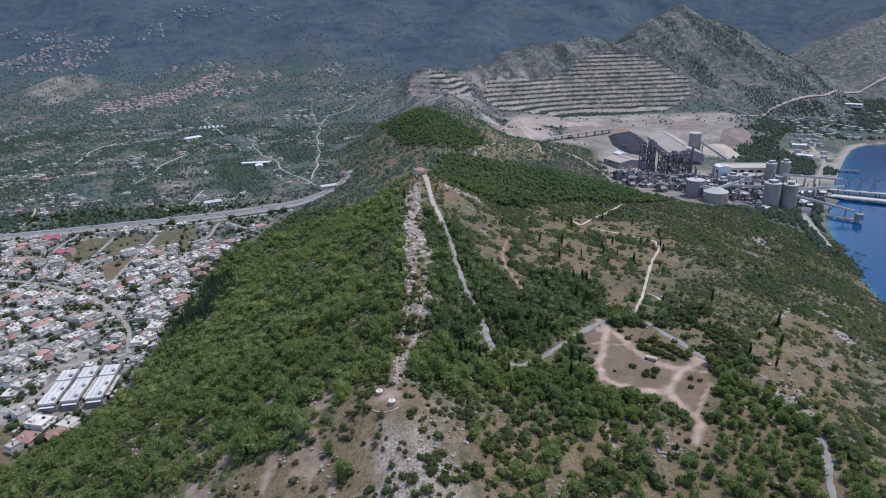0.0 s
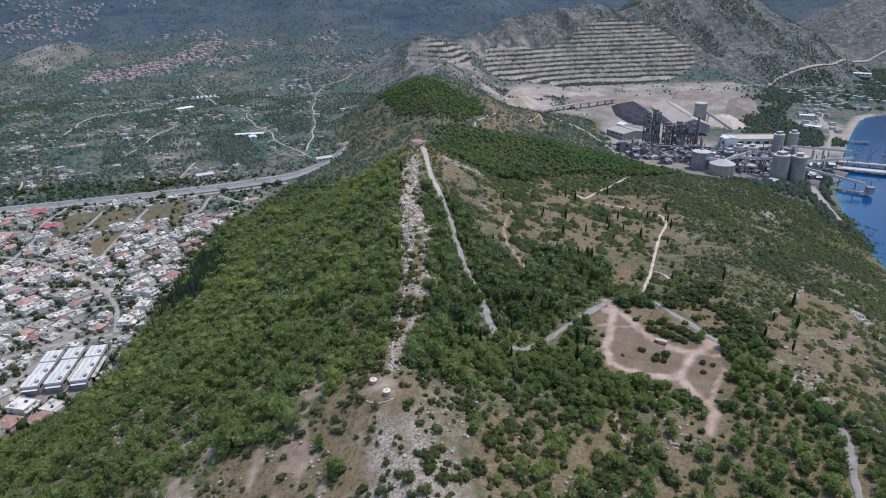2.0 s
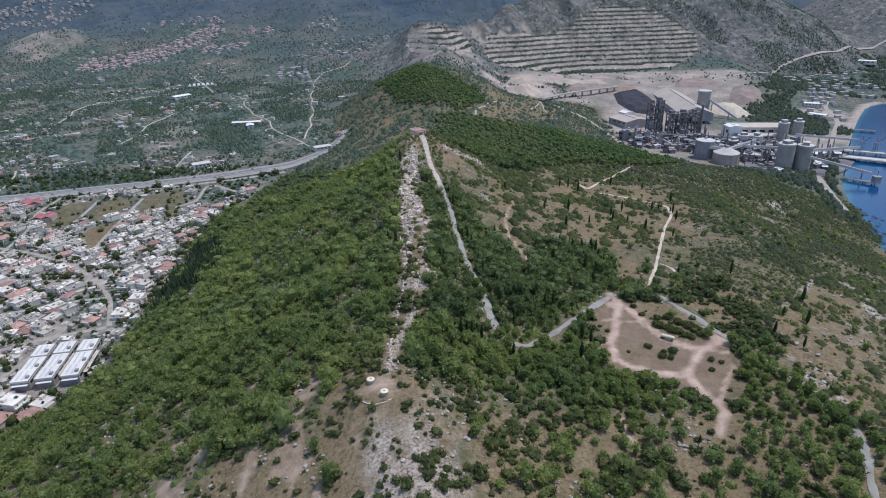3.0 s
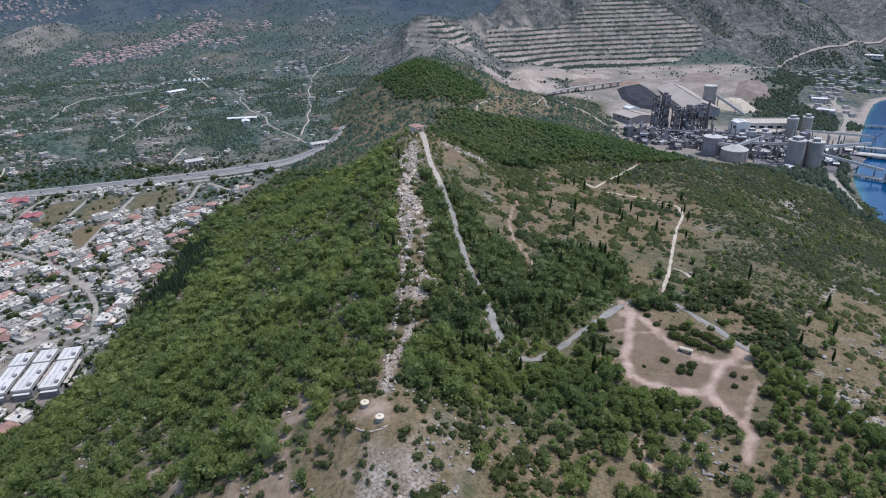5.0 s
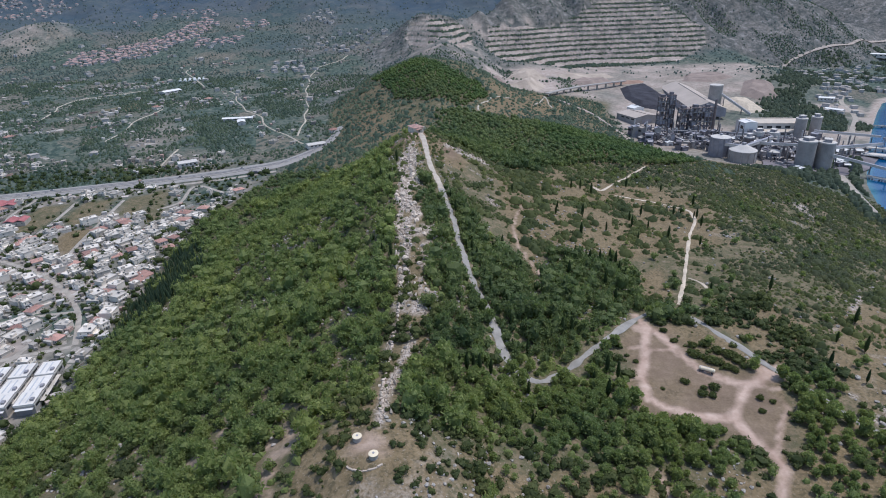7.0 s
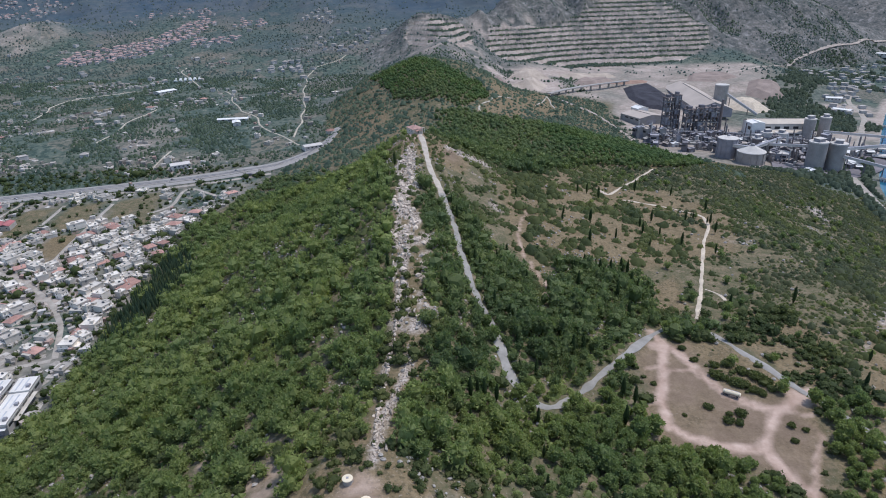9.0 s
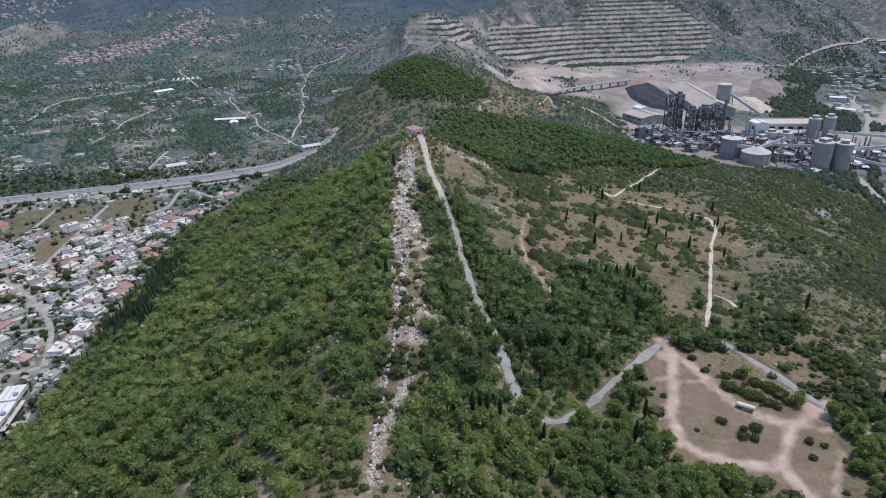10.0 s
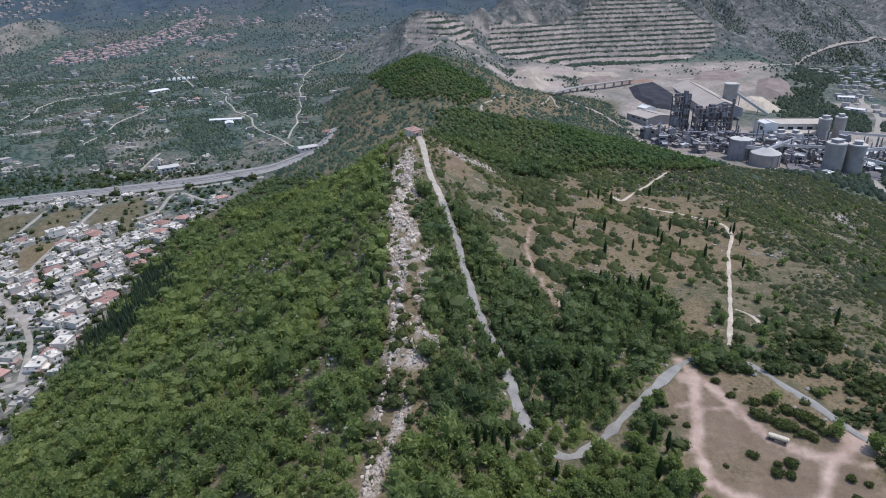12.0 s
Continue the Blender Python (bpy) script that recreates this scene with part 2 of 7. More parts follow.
def water_material():
    m, tree, b = fresh("sea_water", 0.12, 0.0, 0.18)
    deep = tree.nodes.new("ShaderNodeVertexColor")
    deep.layer_name = "depth"
    c = tree.nodes.new("ShaderNodeSeparateColor")
    tree.links.new(deep.outputs["Color"], c.inputs[0])
    hue = ramp(tree, c.outputs[0], ((0.0, (0.14, 0.20, 0.20)), (0.05, (0.030, 0.14, 0.19)), (0.16, (0.002, 0.066, 0.17)), (1.0, (0.0005, 0.026, 0.108))))
    tree.links.new(hue, b.inputs["Base Color"])
    bump(tree, b, noise_of(tree, 2.2, 5), 0.12, 0.5)
    return m


GROUND, WATER = ground_material(), water_material()

# ---- the shape of the land ----
def lattice(ix, iy, seed):
    h = (ix.astype(np.int64) * 374761393 + iy.astype(np.int64) * 668265263 + seed * 982451653) & 0xFFFFFFFF
    h = ((h ^ (h >> 13)) * 1274126177) & 0xFFFFFFFF
    return ((h ^ (h >> 16)) & 0xFFFF) / 65535.0


def grain(x, y, size, seed=0):
    """Smooth noise of -1 to 1 with lumps of about the given size in metres."""
    u, v = np.asarray(x, float) / size, np.asarray(y, float) / size
    i, j = np.floor(u), np.floor(v)
    a, b = u - i, v - j
    a, b = a * a * (3 - 2 * a), b * b * (3 - 2 * b)
    top = lattice(i, j, seed) * (1 - a) + lattice(i + 1, j, seed) * a
    low = lattice(i, j + 1, seed) * (1 - a) + lattice(i + 1, j + 1, seed) * a
    return 2 * (top * (1 - b) + low * b) - 1


def rough(x, y, size, seed=0, octaves=3):
    return sum(grain(x, y, size / 2**n, seed + 17 * n) / 2**n for n in range(octaves))


def ease(v, lo, hi):
    t = np.clip((np.asarray(v, float) - lo) / (hi - lo), 0, 1)
    return t * t * (3 - 2 * t)


def line(table, y, column, soft=18):
    """A value of a table along y, with its corners rounded off."""
    ys, vs = [row[0] for row in table], [row[column] for row in table]
    return sum(w * np.interp(y + d * soft, ys, vs) for d, w in ((-1, 0.25), (0, 0.5), (1, 0.25)))


# The hill's lines, each as rows of y, x, z: foot and flank to the town, crest, flank, shelf, brow and lower slope to the sea.
FOOT = [(0, -420, 12), (250, -312, 13), (322, -266, 14), (345, -248, 15), (372, -235, 16), (400, -233, 16), (440, -238, 17), (560, -250, 15), (690, -248, 20), (830, -200, 26), (930, -148, 38), (1000, -160, 42), (1200, -180, 46), (1400, -180, 52)]
FLANK = [(0, -118, 68), (250, -118, 73), (305, -117, 68), (350, -105, 73), (430, -150, 54), (480, -137, 66), (570, -120, 64), (700, -110, 62), (830, -80, 70), (930, -75, 76), (1000, -85, 78), (1200, -100, 104), (1300, -100, 78), (1400, -90, 56)]
CREST = [(0, 0, 85), (150, -3, 102), (208, -9, 107), (228, -25, 116), (245, -25, 113), (270, -22, 108), (300, -12, 107), (350, -14, 114), (400, -16, 119), (470, -22, 127), (560, -17, 135), (600, -12, 138), (630, -8, 128), (700, 0, 98), (800, 20, 92), (890, 15, 99), (960, 8, 113), (1060, -8, 125), (1150, -18, 133), (1210, -22, 130), (1270, -12, 122), (1400, 20, 112)]
SLOPE = [(0, 40, 80), (250, 40, 90), (310, 42, 85), (370, 45, 90), (412, 50, 91), (480, 52, 92), (590, 60, 92), (700, 80, 82), (800, 95, 81), (900, 85, 86), (1000, 75, 98), (1200, 68, 116), (1300, 80, 80), (1400, 90, 56)]
SHELF = [(0, 100, 74), (250, 100, 78), (310, 100, 81), (370, 120, 79), (412, 130, 79), (500, 150, 78), (590, 150, 77), (680, 150, 72), (750, 172, 74), (800, 176, 75), (850, 185, 68), (900, 178, 62), (1000, 165, 58), (1200, 165, 56), (1400, 180, 54)]
BROW = [(0, 200, 78), (250, 190, 80), (370, 205, 78), (520, 258, 73), (590, 245, 73), (660, 246, 70), (740, 252, 63), (800, 257, 55), (850, 272, 42), (900, 272, 31), (1000, 266, 30), (1200, 285, 34), (1400, 330, 38)]
LOWER = [(0, 330, 35), (385, 300, 60), (450, 320, 50), (562, 341, 38), (595, 359, 29), (650, 380, 33), (700, 395, 37), (750, 408, 35), (790, 420, 27), (830, 420, 14), (900, 330, 12), (1000, 300, 12), (1200, 318, 20), (1400, 400, 34)]
COAST = [(0, 420), (450, 432), (532, 441), (602, 463), (655, 486), (720, 511), (802, 551), (984, 678), (1115, 774), (1213, 849), (1302, 920), (1349, 971), (1367, 1046), (1400, 1400), (1420, 2600), (1440, 9000)]
PLAIN = [(0, 8), (450, 9), (600, 10), (830, 19), (1100, 37), (1370, 49), (1620, 66), (1870, 108), (2140, 160), (2600, 290), (3200, 500), (4700, 1150)]
WORKS = [(0, 4), (700, 5), (900, 6), (1100, 8), (1250, 18), (1400, 33), (1650, 39), (1850, 70), (2140, 130), (2600, 260), (3200, 480), (4700, 1100)]
SHORE = [(0, 3), (1200, 3), (1500, 7), (2000, 16), (2250, 60), (2600, 180), (3200, 420), (4700, 1000)]
RANGE = [(-75, 1735, 112), (-10, 1752, 170), (60, 1775, 158), (95, 1800, 150), (140, 1805, 166), (350, 1980, 210), (640, 2060, 240), (860, 2200, 318), (1010, 2160, 262), (1180, 2030, 140), (1400, 2120, 80)]
RANGE_EAST = [(1480, 2330, 140), (1620, 2420, 235), (1800, 2500, 290), (2100, 2600, 390)]
SPUR = [(-20, 1180, 118), (20, 1400, 112), (40, 1600, 128), (20, 1750, 160)]


def ridge(x, y, crest, steep):
    """The height of a range whose crest runs through the given x, y, z and falls away on both sides."""
    z = np.full(np.shape(x), -1e3)
    for (xa, ya, za), (xb, yb, zb) in zip(crest, crest[1:]):
        t = np.clip(((x - xa) * (xb - xa) + (y - ya) * (yb - ya)) / ((xb - xa) ** 2 + (yb - ya) ** 2), 0, 1)
        far = np.hypot(x - xa - t * (xb - xa), y - ya - t * (yb - ya))
        z = np.maximum(z, za + t * (zb - za) - steep * np.sqrt(far**2 + 400) + steep * 20)
    return z


BENCH = 10.5


# The terraced faces: the great one, and a smaller one beside it.
FACES = [
    [(128, 1650), (175, 1606), (255, 1615), (450, 1635), (640, 1685), (765, 1790), (790, 1870), (740, 1930), (640, 1975), (560, 1980), (480, 1952), (415, 1885), (320, 1818), (225, 1785), (150, 1765)],
    [(-70, 1690), (-40, 1600), (10, 1545), (75, 1530), (110, 1610), (118, 1700), (95, 1762), (20, 1760), (-45, 1745)],
]


def away(x, y, path):
    """The distance of places from a path."""
    far = np.full(np.shape(x), 1e9)
    for (xa, ya), (xb, yb) in zip(path, path[1:]):
        t = np.clip(((x - xa) * (xb - xa) + (y - ya) * (yb - ya)) / ((xb - xa) ** 2 + (yb - ya) ** 2 + 1e-9), 0, 1)
        far = np.minimum(far, np.hypot(x - xa - t * (xb - xa), y - ya - t * (yb - ya)))
    return far


def inside(x, y, ring):
    hit = np.zeros(np.shape(x), bool)
    for (xa, ya), (xb, yb) in zip(ring, ring[1:] + ring[:1]):
        with np.errstate(divide="ignore", invalid="ignore"):
            hit ^= ((ya > y) != (yb > y)) & (x < (xb - xa) * (y - ya) / (yb - ya + 1e-12) + xa)
    return hit


def quarry(x, y):
    """How far a place lies inside a terraced face, 0 to 1."""
    q = np.zeros(np.shape(x))
    for ring in FACES:
        q = np.maximum(q, np.where(inside(x, y, ring), ease(away(x, y, ring + ring[:1]), 0, 14), 0))
    return q


def section(x, y):
    knots = [(line(t, y, 1), line(t, y, 2)) for t in (FOOT, FLANK, CREST, SLOPE, SHELF, BROW, LOWER)]
    knots = [(np.full(np.shape(x), -700.0), line(PLAIN, y, 1))] + knots + [(line(COAST, y, 1), np.full(np.shape(x), 0.6))]
    z = np.full(np.shape(x), 0.6)
    for (xa, za), (xb, zb) in zip(knots, knots[1:]):
        z = np.where((x >= xa) & (x < xb), za + (zb - za) * (x - xa) / (xb - xa), z)
    return np.where(x < -700, line(PLAIN, y, 1), z)


def lowland(x, y):
    z = line(PLAIN, y, 1) + (line(WORKS, y, 1) - line(PLAIN, y, 1)) * ease(x, 190, 400)
    z = z + (line(SHORE, y, 1) - z) * ease(x, 780, 1000)
    z = z + (6 * rough(x, y, 260, 3) + 60 * rough(x, y, 700, 4) * ease(y, 2000, 3000) + 26 * rough(x, y, 230, 66) * ease(y, 2000, 2300)) * ease(y, 1150, 1500) * (1 - ease(x, 200, 330) * (1 - ease(y, 1700, 2000)))
    bare = 48 * np.exp(-(((x + 1110) / 130) ** 2) - ((y - 1930) / 120) ** 2)
    spur = ridge(x, y, SPUR, 0.5) + 5 * rough(x, y, 90, 27)
    return np.maximum(z + bare, spur)


def land(x, y):
    """The height of the bare ground at x, y."""
    x, y = np.asarray(x, float), np.asarray(y, float)
    hill = sum(w * section(x + d, y) for d, w in ((-14, 0.15), (-7, 0.2), (0, 0.3), (7, 0.2), (14, 0.15)))
    low = lowland(x, y)
    mix = 1 - ease(y, 1260, 1420)
    z = low + (hill - low) * mix
    z = z + 1.6 * rough(x, y, 46, 8) * ease(z, 20, 50) * mix
    far = ease(y, 1550, 1800)
    high = np.maximum(ridge(x, y, RANGE, 0.62), ridge(x, y, RANGE_EAST, 0.5)) + (12 * rough(x, y, 120, 21, 4) + 20 * grain(x + 0.5 * y, 0.2 * y, 64, 5) + 8 * grain(x + 0.4 * y, 0.2 * y, 26, 6)) * ease(ridge(x, y, RANGE, 0.62), 60, 140) * (1 - quarry(x, y))
    z = np.where(far > 0, np.maximum(z, low + (np.maximum(high, low) - low) * far), z)
    cut = quarry(x, y)
    rise = (z + 3.5 * rough(x, y, 90, 57)) / BENCH
    level = BENCH * (np.floor(rise) + ease(rise - np.floor(rise), 0.45, 0.95))
    z = z + (level - z) * cut * (z > 40)
    shore = x - line(COAST, y, 1)
    return np.where(shore > 0, -0.12 * np.minimum(shore, 60) + 0.6 * (1 - ease(shore, 0, 12)), z)

# ---- plan of the cover: roads, tracks, clearings, woods ----
ROAD_TOP = [(-10, 592), (-6, 566), (-2, 521), (4, 496), (9, 464), (13, 439), (14, 411), (16, 399), (19, 377), (23, 358), (26, 350), (28, 339), (29, 327), (31, 313), (36, 302), (43, 298), (53, 303), (65, 315), (84, 335), (93, 343), (104, 354), (111, 360), (122, 366), (132, 363), (141, 352), (146, 338), (152, 326), (156, 312), (164, 298), (173, 279), (180, 262), (182.5, 247), (180.5, 233), (175, 219), (168, 207), (158, 186)]
PATH_PALE = [(136, 371), (152, 403), (168, 439), (188, 483), (205, 513), (208, 534), (197, 551), (177, 561), (156, 571)]
PATH_SIDE = [(156, 410), (162, 406), (164, 402), (163, 394)]
PATH_FAR = [(144, 605), (148, 582), (173, 614), (224, 684)]
PATH_RED = [(70, 519), (61, 495), (54, 463), (54, 439), (57, 424), (62, 404), (58, 382)]
TRACKS = [
    [(108, 360), (111, 349), (116, 339), (118, 325), (123, 310), (133, 302), (141, 300), (150, 304), (160, 311)],
    [(110, 347), (107, 340), (101, 323), (94, 306), (91, 290), (96, 284), (108, 280), (122, 279), (126, 279)],
    [(125, 279), (130, 286), (135, 293), (141, 300)],
    [(125, 279), (127, 268), (129, 256), (130, 249), (122, 236)],
]
TRACKS_FAINT = [
    [(149, 290), (150, 283), (142, 274), (136, 264), (132, 258)],
    [(141, 300), (153, 296)],
    [(82, 301), (95, 306)],
    [(95, 331), (108, 328), (124, 326)],
    [(81, 247), (81, 236), (82, 224), (83, 214), (84, 203)],
]
CLEARING = [(104, 351), (112, 350), (124, 351), (122, 338), (123, 317), (128, 311), (138, 308), (147, 311), (160, 312), (155, 296), (151, 284), (144, 271), (134, 257), (134, 247), (127, 244), (124, 257), (120, 269), (111, 274), (102, 277), (89, 275), (86, 281), (85, 291), (82, 299), (92, 308), (93, 326), (92, 337)]
MEADOW = [(50, 520), (52, 560), (60, 600), (80, 636), (110, 650), (150, 640), (200, 600), (235, 545), (205, 463), (152, 441), (110, 433), (80, 442), (58, 428), (48, 440)]
MEADOW_BARE = [[(78, 447), (92, 480), (118, 486), (145, 495), (138, 462), (125, 441), (89, 424)], [(146, 499), (197, 511), (177, 464), (144, 458)], [(55, 528), (79, 524), (74, 493), (60, 469), (60, 434), (48, 431), (49, 470)]]
MEADOW_BAND = [(80, 490), (86, 520), (110, 540), (150, 548), (196, 545), (200, 522), (150, 506), (120, 492)]
GLADES = [
    [(126, 414), (147, 427), (138, 384), (117, 372)],
    [(-38, 250), (-28, 250), (-14, 247), (-3, 238), (2, 222), (5, 205), (9, 185), (13, 140), (-68, 140), (-60, 192), (-47, 212), (-50, 234)],
    [(150, 350), (165, 385), (184, 385), (200, 350), (185, 330), (172, 310), (158, 320)],
    [(117, 236), (128, 244), (131, 238), (125, 228), (119, 228)],
    [(-30, 600), (15, 605), (30, 570), (24, 548), (-2, 545), (-38, 560)],
    [(185, 240), (181, 259), (184, 284), (181, 300), (188, 318), (202, 336), (220, 362), (255, 389), (275, 380), (262, 340), (242, 300), (226, 262), (205, 232)],
    [(-118, 966), (-74, 1026), (-58, 903), (-92, 887)],
    [(66, 900), (86, 960), (92, 1040), (100, 1130), (150, 1215), (225, 1245), (245, 1180), (210, 1080), (165, 980), (115, 885)],
    [(56, 434), (65, 428), (67, 414), (61, 389), (56, 368), (54, 396)],
    [(-93, 222), (-78, 224), (-62, 215), (-51, 204), (-44, 207), (-39, 187), (-45, 150), (-104, 150)],
    [(102, 250), (124, 243), (119, 234), (99, 228), (90, 213), (87, 199), (107, 212), (110, 224)],
    [(143, 228), (150, 220), (153, 208), (148, 192), (138, 196), (141, 212)],
    [(12, 212), (33, 237), (37, 220), (36, 200), (15, 190)],
    [(122, 350), (123, 317), (128, 311), (147, 311), (157, 312), (150, 327), (144, 340), (136, 350)],
]
# bare stony streaks down the near slope
STREAKS = [[(-61, 231), (-65, 221), (-65, 208), (-65, 180)], [(-78, 251), (-74, 232), (-74, 215), (-79, 195)], [(-67, 282), (-65, 256), (-58, 237)]]
LEDGES = [([(288, 418), (287, 394), (294, 390), (278, 367), (278, 352), (277, 335)], 4.5), ([(189, 281), (196, 284), (196, 274), (190, 267)], 4.0), ([(180, 301), (184, 289), (184, 275), (186, 262), (190, 249)], 1.4), ([(231, 365), (254, 391), (271, 408)], 2.0), ([(218, 360), (207, 340)], 1.4)]
WOOD_BEND = [(2, 480), (12, 488), (20, 450), (30, 440), (48, 425), (56, 378), (68, 378), (72, 430), (128, 432), (112, 380), (100, 364), (80, 348), (60, 326), (45, 312), (36, 315), (28, 345), (24, 365), (10, 440)]
WOOD_CREST = [(-5, 480), (8, 470), (12, 440), (14, 400), (18, 372), (23, 350), (26, 312), (4, 296), (-3, 330), (-5, 400)]
WOOD_TERRACE = [(8, 300), (34, 292), (60, 300), (82, 326), (85, 300), (82, 280), (92, 274), (118, 276), (114, 262), (100, 255), (60, 252), (20, 248), (10, 270)]
WOOD_SOUTH = [(14, 250), (60, 252), (112, 250), (118, 232), (120, 150), (24, 150), (14, 215)]
WOOD_MIDDLE = [(6, 250), (60, 256), (86, 270), (84, 335), (104, 358), (120, 375), (128, 430), (72, 432), (66, 400), (54, 400), (48, 425), (20, 470), (-6, 540), (-12, 520), (-11, 470), (-7, 400), (-5, 350), (-4, 300), (-12, 275), (-14, 258), (0, 246)]
WOOD_CORNER = [(106, 372), (140, 374), (146, 356), (128, 353), (112, 357)]
WOOD_EAST = [(154, 288), (164, 303), (178, 308), (181, 285), (184, 262), (178, 235), (166, 205), (150, 190), (118, 190), (112, 204), (124, 222), (132, 238), (139, 252), (149, 272)]
WOOD_NORTH = [(40, 640), (100, 640), (160, 690), (215, 690), (262, 690), (300, 740), (290, 820), (200, 880), (100, 880), (40, 820)]
WOOD_KNOLL = [(-105, 1168), (-89, 1127), (-59, 1020), (-12, 918), (29, 896), (56, 915), (81, 980), (74, 1040), (40, 1110), (-17, 1150)]
WOOD_FRONT = [(82, 276), (104, 274), (113, 270), (120, 262), (123, 252), (114, 246), (98, 244), (82, 250)]
WOOD_END = [(130, 222), (235, 222), (240, 150), (125, 150)]
WOODS = [(WOOD_BEND, 1.0), (WOOD_CREST, 0.85), (WOOD_TERRACE, 0.74), (WOOD_SOUTH, 0.36), (WOOD_MIDDLE, 0.82), (WOOD_CORNER, 1.0), (WOOD_FRONT, 1.0), (WOOD_EAST, 0.85), (WOOD_NORTH, 1.0), (WOOD_KNOLL, 1.0), (WOOD_END, 0.4)]


FIELDS = [
    ([(-394, 678), (-363, 683), (-357, 640), (-362, 614), (-389, 641)], 1.0),
    ([(-463, 757), (-429, 763), (-423, 695), (-438, 654), (-466, 708)], 0.34),
    ([(-417, 762), (-381, 775), (-374, 707), (-397, 683), (-420, 722)], 0.4),
    ([(-370, 773), (-340, 785), (-326, 711), (-363, 716)], 0.3),
    ([(-347, 793), (-326, 799), (-308, 739), (-301, 681), (-319, 692)], 0.0),
    ([(-420, 180), (-420, 350), (-300, 360), (-222, 345), (-218, 180)], 0.4),
    ([(-620, 1225), (-590, 1290), (-540, 1270), (-560, 1215)], 0.0),
]


def within(x, y, ring, soft=4.0):
    """1 inside a ring, falling to 0 over a soft edge."""
    edge = away(x, y, ring + ring[:1])
    return np.where(inside(x, y, ring), 0.5 + 0.5 * ease(edge, 0, soft), 0.5 - 0.5 * ease(edge, 0, soft))


def on_hill(x, y):
    return ease(x, line(FOOT, y, 1) - 6, line(FOOT, y, 1) + 2) * (1 - ease(y, 1240, 1300)) * (1 - ease(x, line(LOWER, y, 1) - 5, line(LOWER, y, 1) + 30) * ease(y, 690, 760))


# The rock spine of the crest: rows of y, west edge, east edge.
SPINE = [(244, -23, -20), (269, -23.5, -18), (290, -25, -13), (309, -23.5, -10.5), (332, -21.5, -7), (372, -21, -7.5), (400, -23, -8), (424, -25, -7.5), (453, -25, -12.5), (486, -26.5, -10), (521, -28.5, -7.5), (552, -22, -11), (570, -18, -14)]
ROCK_SIDES = [[(-7, 418), (7, 412), (2, 387), (1, 365), (-7, 369), (-6, 396)], [(-5, 346), (1, 348), (-1, 327), (-6, 326)], [(-9, 309), (-2, 310), (-4, 287), (-3, 266), (-9, 281)]]
ROCK_SOUTH = [(-20, 220), (-8, 218), (-4, 231), (3, 236), (6, 220), (4, 202), (9, 186), (12, 150), (-34, 150), (-31, 205), (-29, 218)]


def on_spine(x, y):
    """1 on the bare strip of the crest, 0 beside it."""
    west, east = line(SPINE, y, 1, 8), line(SPINE, y, 2, 8)
    edge = 1.6 * grain(x, y, 8, 36)
    return ease(x, west - 1.5 + edge, west + 0.5 + edge) * (1 - ease(x, east + 1 + edge, east + 3.5 + edge)) * ease(y, 238, 246) * (1 - ease(y, 562, 572))


def crag(x, y):
    """The bare limestone along the crest, on the near slope and in outcrops."""
    west, east = line(SPINE, y, 1, 8), line(SPINE, y, 2, 8)
    off = np.abs(x - (west + east) / 2) / ((east - west) / 2) + 0.45 * grain(x, y, 11, 31) + 0.25 * grain(x, y, 3.5, 32)
    spine = (1 - ease(off, 0.66, 1.1)) * (0.12 + 0.88 * ease(rough(x, 0.45 * y, 6, 33) + 0.35 * np.sin(1.7 * (x - 0.2 * y) + 3 * grain(x, y, 12, 34)), -0.55, 0.05))
    rows = sum(a * np.exp(-(((x - at + 1.2 * grain(x, y, 14, 38)) / w) ** 2)) for at, w, a in ((west + 1.5, 1.3, 0.9), (east - 2, 2.2, 1.0))) * ease(rough(x, 0.6 * y, 9, 48), -0.45, 0.15)
    low = 1 - ease(y, 318, 340)
    spine = (spine * (1 - low) + rows * low) * ease(y, 240, 252) * (1 - ease(y, 562, 572))
    sides = sum(within(x, y, ring, 4) for ring in ROCK_SIDES) * ease(rough(x, 0.7 * y, 7, 37), -0.5, 0.1)
    south = within(x, y, ROCK_SOUTH, 9) * (0.5 + 0.5 * ease(rough(x, 0.5 * y, 8, 35), -0.5, 0.3)) * ease(y, 120, 150)
    seaward = ease(rough(x, y, 30, 61), 0.45, 0.85) * ease(x, 175, 215) * (1 - ease(x, 360, 400)) * (1 - ease(y, 640, 700))
    mound = ease(rough(x, y, 8, 43), -0.6, 0.2) * np.maximum(1 - ease(away(x, y, [(16, 586), (30, 590), (44, 600)]), 3, 9), np.maximum(np.exp(-(((x - 38) / 8) ** 2) - ((y - 562) / 9) ** 2), np.maximum(np.exp(-(((x - 47) / 7) ** 2) - ((y - 512) / 9) ** 2), np.exp(-(((x - 369) / 9) ** 2) - ((y - 635) / 20) ** 2))))
    ledges = 0.3 * ease(rough(x, y, 13, 62), 0.25, 0.6) * within(x, y, [(186, 250), (196, 330), (212, 372), (262, 380), (300, 300), (280, 200), (200, 200)], 14)
    for path, wide in LEDGES:
        ledges = np.maximum(ledges, 0.95 * np.exp(-((away(x, y, path) / wide) ** 2)) * ease(rough(x, y, 6, 63), -0.6, 0.1))
    return np.clip(ledges + spine + 0.9 * sides + mound + 0.66 * south + 0.35 * seaward, 0, 1)


def groove(x, y):
    """Narrow bare strips that run down the near slope between the pines."""
    return ease(rough(x + 0.12 * (y - 200), 0.3 * y, 7, 66), 0.22, 0.5) * (1 - ease(x, -34, -26)) * ease(x, -150, -110) * (1 - ease(y, 250, 340))


